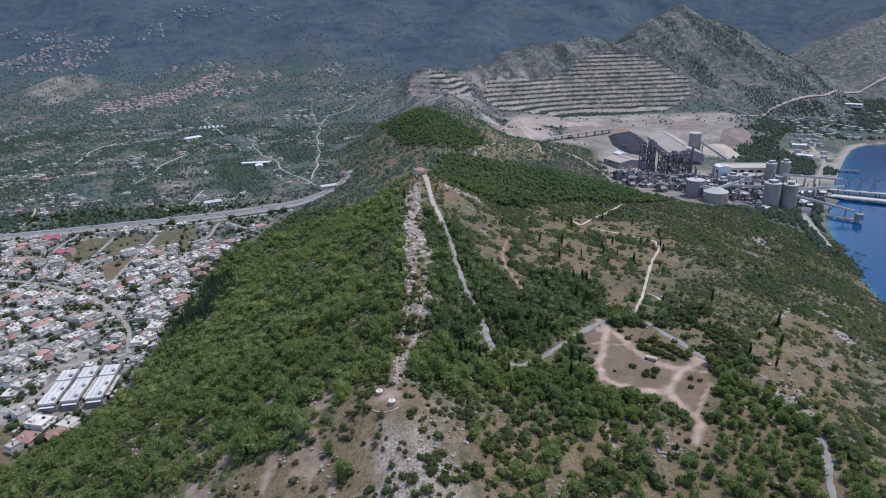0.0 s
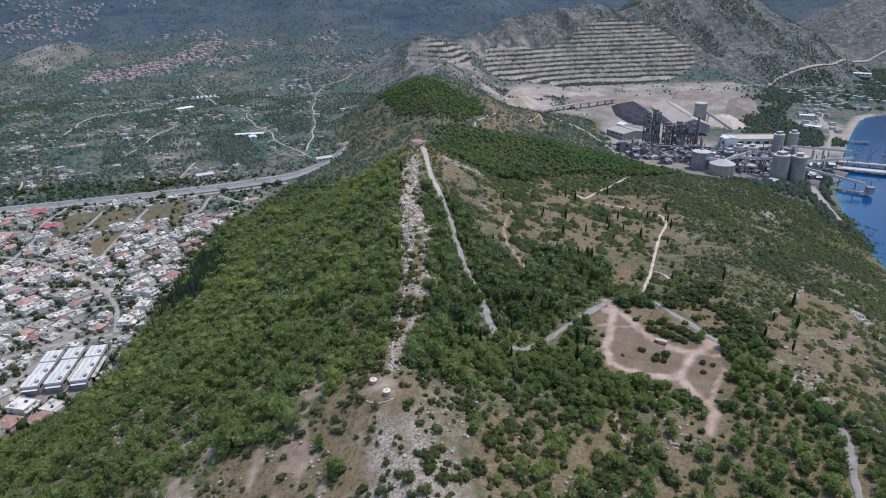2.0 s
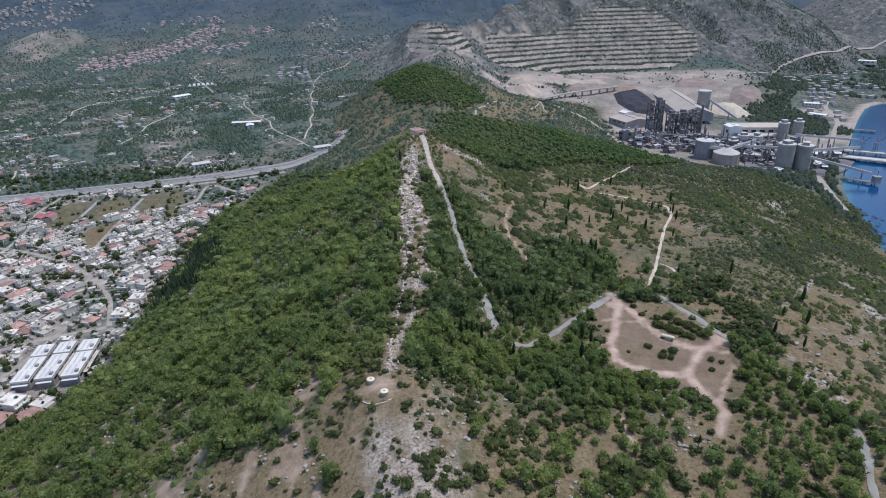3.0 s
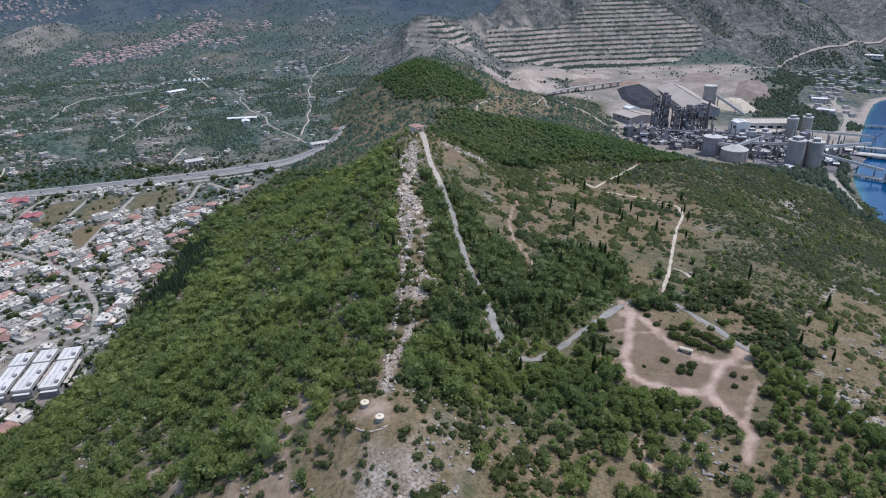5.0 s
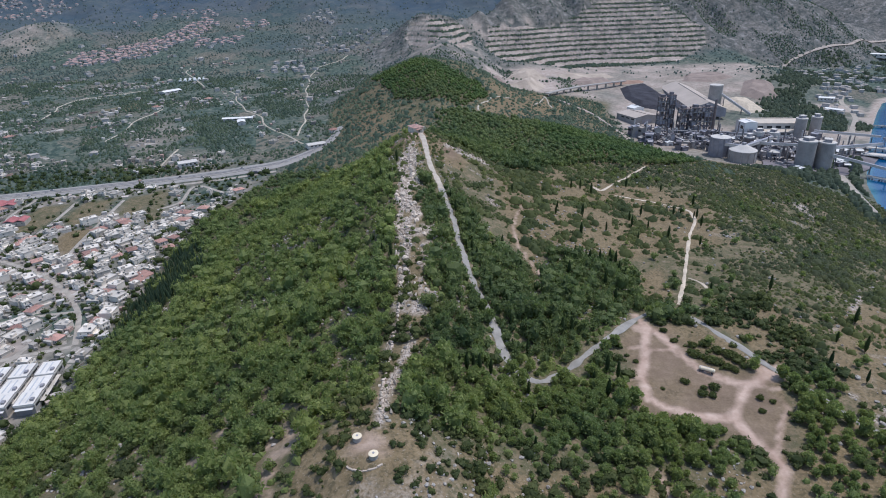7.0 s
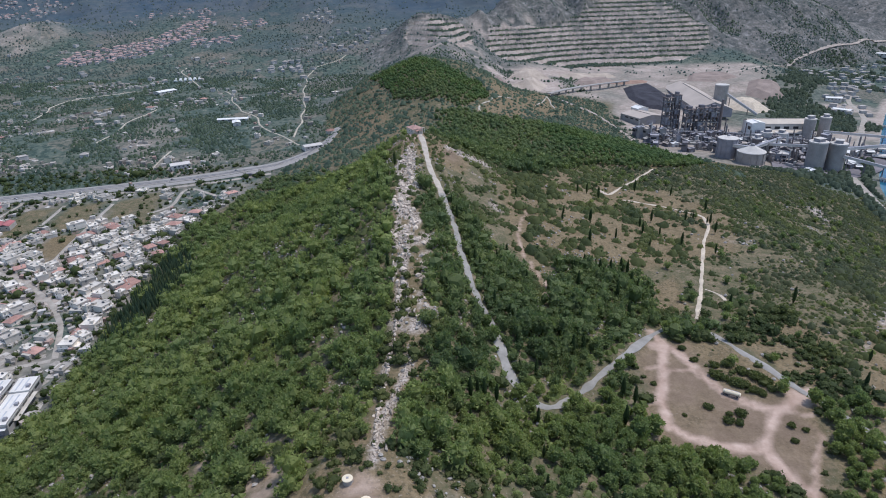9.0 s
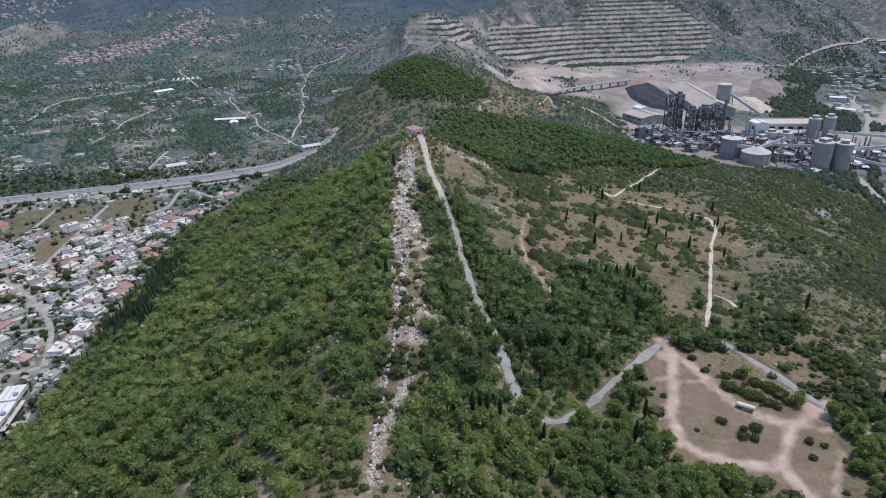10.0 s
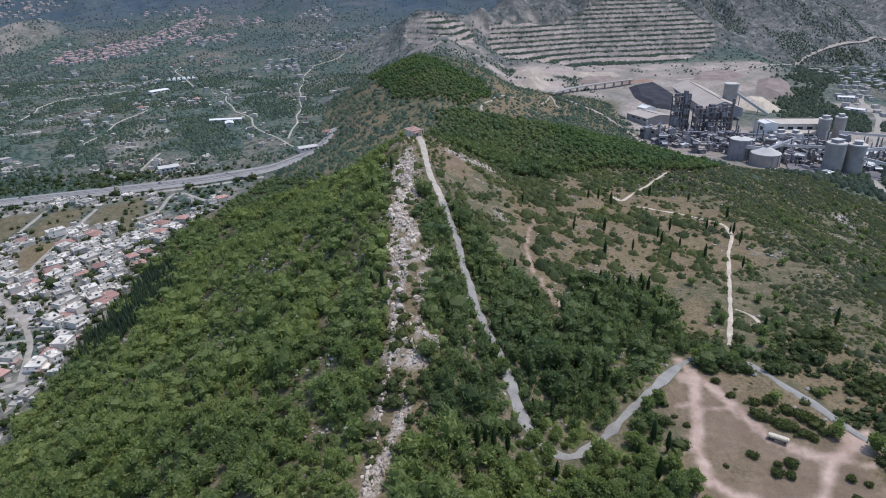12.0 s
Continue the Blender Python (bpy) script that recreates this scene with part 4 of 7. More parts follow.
rng = np.random.default_rng(11)
PINES = [pine_crown(rng, 1, 5, 165, rng.uniform(0.85, 1.2), rng.uniform(0.9, 1.15), 1.0) for _ in range(12)]
MID_PINES = [pine_crown(rng, 1, 2, 66, rng.uniform(0.95, 1.3), rng.uniform(0.9, 1.15), 1.2) for _ in range(10)]
FAR_PINES = [pine_crown(rng, 1, 1, 32, rng.uniform(1.25, 1.6)) for _ in range(5)]
px, py = strewn(rng, (-340, 300, 120, 700), 4.3, wooded)
ph = np.clip(np.exp(rng.normal(1.81, 0.3, len(px))), 2.6, 10.5) * (1 + 0.15 * grain(px, py, 40, 4) + 0.18 * grain(px, py, 13, 5))
ph = ph * np.where((px > 6) & (py < 262) | (px > 150), 0.8, 1.0)
ph = np.where(away(px, py, ROAD_TOP) < 7, np.minimum(ph, 5.6), ph)
single = near_stretch(px, py) & (np.cumsum(near_stretch(px, py)) <= 300)
PINE_PLACES = np.stack([px, py, ph * 0.9], 1)[single]
rest = ~single
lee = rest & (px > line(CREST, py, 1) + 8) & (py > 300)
rest = rest & ~lee
near = py < 350
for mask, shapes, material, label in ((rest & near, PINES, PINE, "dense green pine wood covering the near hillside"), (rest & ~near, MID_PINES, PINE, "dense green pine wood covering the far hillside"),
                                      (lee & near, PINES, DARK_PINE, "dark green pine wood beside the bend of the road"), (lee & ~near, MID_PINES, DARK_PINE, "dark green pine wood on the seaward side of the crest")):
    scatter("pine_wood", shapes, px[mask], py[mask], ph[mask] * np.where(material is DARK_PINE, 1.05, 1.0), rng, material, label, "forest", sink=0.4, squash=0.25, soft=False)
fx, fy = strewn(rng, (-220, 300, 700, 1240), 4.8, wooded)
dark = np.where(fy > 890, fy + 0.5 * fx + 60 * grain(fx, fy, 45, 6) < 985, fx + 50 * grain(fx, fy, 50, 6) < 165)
for mask, material, label in ((dark, DARK_PINE, "dark pine wood on the saddle behind the summit"), (~dark, LIT_FAR_PINE, "green pine wood on the knoll behind the summit, toned as brightly lit")):
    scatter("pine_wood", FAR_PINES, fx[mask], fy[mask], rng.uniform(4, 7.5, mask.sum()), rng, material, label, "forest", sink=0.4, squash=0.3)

# the near end of the hill, where the flight begins
fx, fy = strewn(rng, (-220, 230, -250, 122), 9.0, lambda x, y: 0.8 - 0.4 * ease(rough(x, y, 40, 54), 0, 0.6))
scatter("pine_wood", FAR_PINES, fx, fy, rng.uniform(4, 7, len(fx)), rng, PINE, "open pine wood on the near end of the hill", "forest", sink=0.4)


def part(name, bm, material, parent, label=""):
    """Links a bmesh, or a ready mesh, as one part under a thing."""
    me = bm
    if not isinstance(bm, bpy.types.Mesh):
        me = bpy.data.meshes.new(name)
        bm.to_mesh(me)
        bm.free()
        me.materials.append(material)
    ob = new(name, me)
    ob.parent = parent
    return tagged(ob, label)


def pine_tree(seed):
    r = np.random.default_rng(seed)
    tree = tagged(new("pine_tree"), "green pine with a broad uneven crown beside the clearing", "tree", "pines round the clearing")
    part("trunk", stem(r, 0.62, 0.022, 5), BARK, tree)
    part("crown", from_arrays("crown", *pine_crown(r, 2, 18, 640, r.uniform(0.9, 1.2), 1.0, 0.72), PINE), None, tree)
    return tree


MODELS = [pine_tree(100 + n) for n in range(6)]
for n, (x, y, h) in enumerate(PINE_PLACES):
    m = pose(x, y, float(land(x, y)) - 0.15, 0, 0, (n * 137.5) % 360) @ Matrix.Diagonal((h, h, h * (0.9 + 0.2 * ((n * 7) % 10) / 10), 1))
    if n < len(MODELS):
        MODELS[n].matrix_basis = m
    else:
        copy = copy_thing(MODELS[n % len(MODELS)], m)
        copy.matrix_basis = m


# taller pines that lean over the bend of the road
BEND = [(23.5, 347), (26, 338), (33, 302), (37, 297.5), (56, 301), (82, 326), (88, 331), (116, 361), (121, 362), (126, 361), (131, 358), (123, 358), (157.5, 303), (160, 298), (161, 292), (164, 285.5), (167, 279), (169.5, 273), (172, 267), (174.5, 260), (176, 253), (186.5, 246), (178.5, 244.5), (177, 240), (177.5, 235), (174, 243), (186, 237), (172, 230), (183, 226), (171, 222), (166, 214)]
for n, (x, y) in enumerate(BEND):
    tree = copy_thing(MODELS[n % len(MODELS)], pose(0, 0, 0))
    h = 6.6 + 1.8 * ((n * 5) % 7) / 7
    tree.matrix_basis = pose(x, y, float(land(x, y)) - 0.15, 0, 0, n * 67) @ Matrix.Diagonal((h * 0.95, h * 0.95, h, 1))


def cypress_tree(seed):
    r = np.random.default_rng(seed)
    tree = tagged(new("cypress_tree"), "slender dark green cypress standing among the scrub", "tree", "cypresses on the hill")
    part("trunk", stem(r, 0.3, 0.016, 0), BARK, tree)
    part("crown", from_arrays("crown", *cypress_crown(r, 60), CYPRESS), None, tree)
    return tree


def cypress_chance(x, y):
    c = 0.2 * (within(x, y, WOODS[0][0], 4) > 0.5) + 0.09 * (within(x, y, WOODS[2][0], 4) > 0.5) + 0.03 * (within(x, y, MEADOW, 4) > 0.5)
    c = c + 0.09 * (np.abs(x - line(CREST, y, 1) + 13) < 6) * (y > 380) * (y < 590) + 0.35 * (np.abs(x - line(FOOT, y, 1) - 6) < 5) * (y > 520) * (y < 600)
    c = c + 0.055 * (x > 8) * (x < 135) * (y < 262) * (within(x, y, ROCK_SOUTH, 4) < 0.5)
    return (c + 0.02 * (x > 140) * (x < 230) * (y < 560) + 0.16 * (np.hypot(x + 14, y - 592) < 26)) * open_ground(x, y) * (within(x, y, CLEARING, 3) < 0.5)


cx, cy = strewn(rng, (-260, 240, 186, 600), 6.0, cypress_chance)
cx, cy = np.r_[204.6, 206.4, 9.0, 12.0, 15.0, 17.5, 6.5, cx], np.r_[516.5, 515.6, 292.0, 290.5, 293.0, 291.0, 295.0, cy]
CYPRESSES = [cypress_tree(300 + n) for n in range(3)]
for n, (x, y) in enumerate(zip(cx[:390], cy[:390])):
    h = (7.0 + 5.5 * ((n * 61) % 17) / 17) * (0.55 if y < 275 else 1.0)
    m = pose(x, y, float(land(x, y)) - 0.1, 0, 0, (n * 77) % 360) @ Matrix.Diagonal((h, h, h, 1))
    (CYPRESSES[n] if n < 3 else copy_thing(CYPRESSES[n % 3], m)).matrix_basis = m

# a close stand of cypresses at the foot of the hill
gx, gy = strewn(rng, (-256, -190, 440, 630), 3.0, lambda x, y: 0.8 * within(x, y, STAND, 10) * (x > line(FOOT, y, 1) + 3))
scatter("cypress_stand", [cypress_crown(rng, 26) for _ in range(5)], gx, gy, rng.uniform(6, 10.5, len(gx)), rng, BLUE_CYPRESS, "close stand of bluish green cypresses above the town", "forest", sink=0.1)

# ---- scrub and rocks on the hill ----
def bare_hill(x, y):
    """Where the hill is open: no wood, no road, no clearing."""
    return on_hill(x, y) * open_ground(x, y) * (1 - wooded(x, y)) * (1 - 0.8 * groove(x, y)) * (within(x, y, CLEARING, 3) < 0.5)


def scrub_chance(x, y):
    thick = 0.04 + 0.92 * ease(rough(x, y, 15, 71), -0.2, 0.15)
    meadow = within(x, y, MEADOW, 4) > 0.5
    seaward = ease(x, 150, 200) * (1 - 0.55 * (within(x, y, GLADES[2], 4) > 0.5)) * (1 - 0.55 * (within(x, y, GLADES[5], 4) > 0.5))
    thick = np.where(meadow, 0.07 + 0.85 * ease(rough(x, y, 14, 72), 0.02, 0.25), thick)
    for ring in MEADOW_BARE:
        thick = np.where(within(x, y, ring, 3) > 0.5, 0.05 + 0.7 * ease(rough(x, y, 13, 78), 0.15, 0.35), thick)
    thick = np.where(within(x, y, MEADOW_BAND, 3) > 0.5, 0.12 + 0.8 * ease(rough(x, y, 14, 79), -0.2, 0.1), thick)
    thick = np.maximum(thick, (0.97 - 0.8 * ease(rough(x, y, 36, 73), 0.0, 0.35)) * seaward * ~meadow)
    thick = np.maximum(thick, 0.62 * ease(y, 590, 640) * (0.75 + 0.6 * rough(x, y, 40, 75)))
    spur = (np.abs(x - line(CREST, y, 1)) < 26) * (y < 600)
    thick = np.maximum(thick, (0.62 + 0.35 * rough(x, y, 16, 74)) * spur)
    summit = np.maximum(np.exp(-(((x + 33) / 8) ** 2) - ((y - 572) / 14) ** 2), np.exp(-(((x - 14) / 8) ** 2) - ((y - 575) / 12) ** 2))
    thick = np.where((within(x, y, GLADES[1], 4) > 0.5) & (y < 240), 0.16 + 0.6 * ease(rough(x, y, 10, 76), -0.12, 0.2), thick)
    thick = np.where(within(x, y, GLADES[5], 4) > 0.5, 0.12 + 0.75 * ease(rough(x, y, 15, 77), -0.1, 0.2), thick)
    thick = thick * (1 - 0.5 * within(x, y, GLADES[7], 12)) * (1 - 0.3 * on_spine(x, y))
    thick = np.where(within(x, y, GLADES[13], 2) > 0.5, 0.06, thick)
    thick = np.where((x > 4) & (x < 182) & (y < np.where(x < 130, 246, 300)), 0.06 + 0.7 * ease(rough(x, y, 12, 80), -0.15, 0.12), thick)
    thick = np.where(within(x, y, GLADES[9], 2) > 0.5, 0.22 + 0.6 * ease(rough(x, y, 8, 81), -0.1, 0.15), thick)
    return np.clip(thick, 0, 1) * bare_hill(x, y) * (1 - 0.7 * ease(crag(x, y), 0.15, 0.6) * ease(y, 215, 250) - 0.4 * crag(x, y) * (y < 235)) * (1 - 0.7 * summit)


BUSHES = [bush(rng, 1, 3, 33) for _ in range(8)]
def low_dome(r, tufts=9):
    """A low cushion of scrub: a ragged six-sided dome with a few tufts."""
    v = np.array([(0.5 * math.cos(k * 1.0472), 0.5 * math.sin(k * 1.0472), 0.04) for k in range(6)] + [(0.28 * math.cos(k * 2.094 + 0.5), 0.28 * math.sin(k * 2.094 + 0.5), 0.42) for k in range(3)]) * (1 + 0.3 * r.uniform(-1, 1, (9, 1)))
    f = np.array([(0, 1, 6), (1, 2, 7), (2, 3, 7), (3, 4, 8), (4, 5, 8), (5, 0, 6), (1, 7, 6), (3, 8, 7), (5, 6, 8), (6, 7, 8)])
    return joined([(v, f), leaves(r, tufts, (0.44, 0.44, 0.42), (0, 0, 0.15), 0.11)])


DOMES = [low_dome(rng) for _ in range(8)]
LOW_BUSHES = [bush(rng, 1, 1, 24) for _ in range(6)]
sx, sy = strewn(rng, (-250, 190, 150, 380), 2.9, scrub_chance)
scatter("shrubs", BUSHES, sx, sy, np.clip(np.exp(rng.normal(1.05, 0.5, len(sx))), 0.8, 6.0) * (1 + 0.25 * grain(sx, sy, 22, 9)) * np.where((sy < 245) & (sx < 8), 0.72, 1.0), rng, SHRUB, "dense rounded evergreen shrubs on dry ground", "shrubs", sink=0.15, squash=0.3, soft=False)
sx, sy = strewn(rng, (-250, 190, 380, 720), 2.9, scrub_chance)
scatter("shrubs", DOMES, sx, sy, np.clip(np.exp(rng.normal(1.05, 0.5, len(sx))), 0.9, 7.5) * (1 + 0.3 * grain(sx, sy, 22, 9)) * np.where(within(sx, sy, MEADOW, 4) > 0.5, 1.2, 1.0), rng, SHRUB, "dense rounded evergreen shrubs on dry ground", "shrubs", sink=0.15)
sx, sy = strewn(rng, (190, 520, 160, 760), 2.8, scrub_chance)
dry = rng.uniform(size=len(sx)) < 0.55 + 0.6 * rough(sx, sy, 60, 15)
for mask, material, label in ((dry, HEATH, "low greyish dry scrub on the seaward slope"), (~dry, SHRUB, "low green scrub on the seaward slope")):
    scatter("scrub", DOMES, sx[mask], sy[mask], np.clip(np.exp(rng.normal(0.92, 0.45, mask.sum())), 0.9, 6.0) * (1 + 0.35 * grain(sx[mask], sy[mask], 30, 19)), rng, material, label, "shrubs", sink=0.15)
sx, sy = strewn(rng, (-200, 330, 700, 1250), 4.8, scrub_chance)
scatter("scrub", [low_dome(rng, 2) for _ in range(8)], sx, sy, np.exp(rng.normal(1.3, 0.4, len(sx))), rng, HAZED_OLIVE, "scrub on the saddle behind the summit", "shrubs", sink=0.15)
# undergrowth between the pines
sx, sy = strewn(rng, (-330, 190, 150, 470), 3.4, lambda x, y: 0.7 * (wooded(x, y) > 0.15) * (on_spine(x, y) < 0.2) * (groove(x, y) < 0.3) * np.where((x > 4) & (y < np.where(x < 130, 250, 300)), 0.1, 1.0))
scatter("undergrowth", DOMES, sx, sy, rng.uniform(2.0, 4.6, len(sx)), rng, PINE, "green undergrowth between the pines", "shrubs", sink=0.1, soft=False)
# lone pines over the seaward slope and the meadow
sx, sy = strewn(rng, (120, 420, 160, 690), 13.0, lambda x, y: 0.34 * bare_hill(x, y) * (1 - 0.7 * (within(x, y, MEADOW, 4) > 0.5)))
scatter("pine_wood", PINES, sx, sy, rng.uniform(3.0, 6.5, len(sx)), rng, PINE, "scattered small green pines on the seaward slope", "trees", sink=0.2)


def rock_shape(r, level=2):
    v, f = BALLS[level]
    v = v * (1 + 0.22 * r.uniform(-1, 1, (len(v), 1)))
    for _ in range(5):
        d = r.normal(size=3)
        d /= np.linalg.norm(d)
        over = np.maximum(v @ d - r.uniform(0.45, 0.75), 0)
        v = v - over[:, None] * d
    return v * (0.5, 0.5, 0.42) + (0, 0, 0.16), f


ROCKS = [rock_shape(rng) for _ in range(8)]
FLAT_ROCKS = [(v * (1, 1, 0.9), f) for v, f in [rock_shape(rng, 1) for _ in range(10)]]
sx, sy = strewn(rng, (-70, 120, 150, 620), 1.25, lambda x, y: np.clip(1.3 * crag(x, y) - 0.2, 0, 1) * np.where(y < 236, 0.16, 0.62) * open_ground(x, y))
big = rng.uniform(size=len(sx)) < 0.10 * (np.abs(sx - line(CREST, sy, 1) - 3) < 8)
SLAB_ROCKS = [(v * (0.62, 1.7, 1.15), f) for v, f in [rock_shape(rng, 1) for _ in range(12)]]
size = np.clip(np.exp(rng.normal(0.02, 0.5, len(sx))), 0.35, 2.6) * np.where(sy < 236, 0.5, 1.0)
slab = ~big & (sy > 236)
scatter("limestone_rocks", SLAB_ROCKS, sx[slab], sy[slab], size[slab], rng, ROCK, "jagged upright strata of pale limestone along the crest", "rocks", sink=0.1, soft=False, lie=0.0)
loose = ~big & ~slab
scatter("limestone_rocks", FLAT_ROCKS, sx[loose], sy[loose], size[loose], rng, GREY_ROCK, "broken grey limestone on the near slope", "rocks", sink=0.1, soft=False)
bx, by = sx[big][:290], sy[big][:290]
ROCK_MESHES = [from_arrays("boulder", v, f, LIMESTONE) for v, f in ROCKS]
for n, (x, y) in enumerate(zip(bx, by)):
    s = (1.8 + 2.8 * ((n * 37) % 23) / 23) * (0.62 if y < 335 else 1.0)
    rock = tagged(new("boulder", ROCK_MESHES[n % len(ROCK_MESHES)]), "pale weathered limestone boulder on the crest", "rock", "boulders along the crest")
    rock.matrix_basis = pose(x, y, float(land(x, y)) - 0.1 * s, 0, 0, (n * 83) % 360) @ Matrix.Diagonal((s, s, s * 0.95, 1))
sx, sy = strewn(rng, (120, 400, 150, 690), 2.7, lambda x, y: (0.65 * crag(x, y) + 0.015) * on_hill(x, y) * open_ground(x, y) * (within(x, y, CLEARING, 2) < 0.5))
scatter("limestone_rocks", FLAT_ROCKS, sx, sy, rng.uniform(0.7, 3.2, len(sx)), rng, GREY_ROCK, "outcrops of grey limestone among the scrub", "rocks", sink=0.1, soft=False)
sx, sy = strewn(rng, (-230, 120, 150, 600), 2.6, lambda x, y: np.maximum(0.5 * ease(rough(x, y, 34, 51), 0.15, 0.7), 0.6 * ease(rough(x, y, 15, 56), 0.45, 0.7)) * on_hill(x, y) * open_ground(x, y) * (within(x, y, CLEARING, 2) < 0.5))
scatter("limestone_rocks", FLAT_ROCKS, sx, sy, rng.uniform(0.8, 2.4, len(sx)), rng, GREY_ROCK, "small limestone outcrops showing between trees", "rocks", sink=0.1, soft=False)

# the ruined dry-stone wall down the crest
WALL_LINE = [(-17.4, 344.6), (-18.4, 328.5), (-19.4, 314.9), (-20.2, 301.4), (-20.8, 288.4), (-21.9, 273.1), (-21.1, 250.6)]
wall = tagged(new("stone_wall"), "ruined low dry-stone wall of pale limestone along the crest", "wall")
STONES = [from_arrays("stone", *rock_shape(rng, 1), LIMESTONE) for _ in range(6)]
n = 0
for (xa, ya), (xb, yb) in zip(WALL_LINE, WALL_LINE[1:]):
    for k in range(int(abs(yb - ya) / 1.15)):
        n += 1
        if (n * 7) % 23 < 3:
            continue
        f = k * 1.15 / abs(yb - ya)
        x, y = xa + (xb - xa) * f + 0.35 * math.sin(n * 2.1), ya + (yb - ya) * f
        stone = new("stone", STONES[n % 6])
        stone.parent = wall
        stone.matrix_basis = pose(x, y, float(land(x, y)) + 0.05, 0, 0, n * 47) @ Matrix.Diagonal((1.5, 1.9, 1.5 + 0.5 * (n % 3), 1))

# single shrubs in and beside the clearing
SHRUB_MESHES = [from_arrays("shrub", *bush(rng, 2, 7, 160), SHRUB) for _ in range(4)]
for n, (x, y, s) in enumerate([(112, 301, 3.2), (117, 293, 3.4), (119, 297, 2.4), (124, 297, 3.8), (121, 292, 3.0), (124, 322, 4.0), (127, 320, 3.6), (130, 316, 4.4), (133, 314.5, 4.2), (136, 311, 3.4), (139, 309, 3.0),
                               (133, 330, 4.6), (137, 324, 4.4), (141, 320, 5.0), (144, 316, 4.4), (127, 330, 3.8), (120, 335, 3.0), (142, 291, 2.6), (146, 288, 2.2), (95, 318, 2.2), (100, 296, 1.6), (139, 283, 2.4), (118, 345, 3.0)]):
    shrub = tagged(new("shrub", SHRUB_MESHES[n % 4]), "rounded dark green shrub at the dirt clearing", "shrub", "shrubs round the clearing")
    shrub.matrix_basis = pose(x, y, float(land(x, y)) - 0.1, 0, 0, n * 71) @ Matrix.Diagonal((s, s, s * 0.85, 1))
lone = copy_thing(MODELS[2], pose(0, 0, 0))
lone.matrix_basis = pose(147.5, 310, float(land(148.5, 309)) - 0.1, 0, 0, 40) @ Matrix.Diagonal((6.2, 6.2, 6.2, 1))
tagged(lone, "lone dark green pine where two roads meet", "tree")


# ---- built things: boxes, tubes and such ----
def box(bm, x0, x1, y0, y1, z0, z1):
    v = [bm.verts.new((x, y, z)) for z in (z0, z1) for x, y in ((x0, y0), (x1, y0), (x1, y1), (x0, y1))]
    for f in ((3, 2, 1, 0), (4, 5, 6, 7), (0, 1, 5, 4), (1, 2, 6, 5), (2, 3, 7, 6), (3, 0, 4, 7)):
        bm.faces.new([v[i] for i in f])
    return bm


def prism(bm, rings, cap=True):
    """Joins rings of points into a skin."""
    made = [[bm.verts.new(p) for p in ring] for ring in rings]
    for a, b in zip(made, made[1:]):
        for k in range(len(a)):
            bm.faces.new((a[k], a[(k + 1) % len(a)], b[(k + 1) % len(a)], b[k]))
    if cap:
        bm.faces.new(made[0][::-1]), bm.faces.new(made[-1])
    return bm


def drum(bm, profile, sides=20, x=0, y=0):
    """A round body turned from rows of radius and height."""
    return prism(bm, [[(x + r * math.cos(6.28319 * k / sides), y + r * math.sin(6.28319 * k / sides), z) for k in range(sides)] for r, z in profile])


def beam(bm, a, b, w, h=None):
    """A straight bar of w by h between two points."""
    a, b, h = Vector(a), Vector(b), h or w
    d = (b - a).normalized()
    side = d.cross(Vector((0, 0, 1)))
    side = side.normalized() if side.length > 1e-3 else Vector((1, 0, 0))
    up = side.cross(d)
    corners = [side * sx * w / 2 + up * sz * h / 2 for sx, sz in ((-1, -1), (1, -1), (1, 1), (-1, 1))]
    return prism(bm, [[p + c for c in corners] for p in (a, b)])


def gable(bm, x0, x1, y0, y1, z0, z1, thick=0.25, over=0.4):
    """A pitched roof with its ridge along y."""
    xm = (x0 + x1) / 2
    ring = [(x0 - over, z0), (xm, z1), (x1 + over, z0), (x1 + over, z0 + thick), (xm, z1 + thick), (x0 - over, z0 + thick)]
    v = [[bm.verts.new((x, y, z)) for x, z in ring] for y in (y0 - over, y1 + over)]
    for k in range(6):
        bm.faces.new((v[0][k], v[0][(k + 1) % 6], v[1][(k + 1) % 6], v[1][k]))
    for row, flip in ((v[0], 1), (v[1], -1)):
        for q in ((0, 1, 4, 5), (1, 2, 3, 4)):
            bm.faces.new([row[i] for i in q][::flip])
    return bm


def hipped(bm, w, d, z0, z1, over=0.5, thick=0.2):
    a, b, r = w / 2 + over, d / 2 + over, max(0.2, (d - w) / 2)
    low = [bm.verts.new((x, y, z0)) for x, y in ((-a, -b), (a, -b), (a, b), (-a, b))]
    edge = [bm.verts.new((x, y, z0 + thick)) for x, y in ((-a, -b), (a, -b), (a, b), (-a, b))]
    top = [bm.verts.new((0, y, z1)) for y in (-r, r)]
    bm.faces.new(low[::-1])
    for k in range(4):
        bm.faces.new((low[k], low[(k + 1) % 4], edge[(k + 1) % 4], edge[k]))
    bm.faces.new((edge[0], edge[1], top[0])), bm.faces.new((edge[2], edge[3], top[1]))
    bm.faces.new((edge[1], edge[2], top[1], top[0])), bm.faces.new((edge[3], edge[0], top[0], top[1]))
    return bm


def mesh_of(name, bm, material):
    me = bpy.data.meshes.new(name)
    bm.to_mesh(me)
    bm.free()
    me.materials.append(material)
    return me


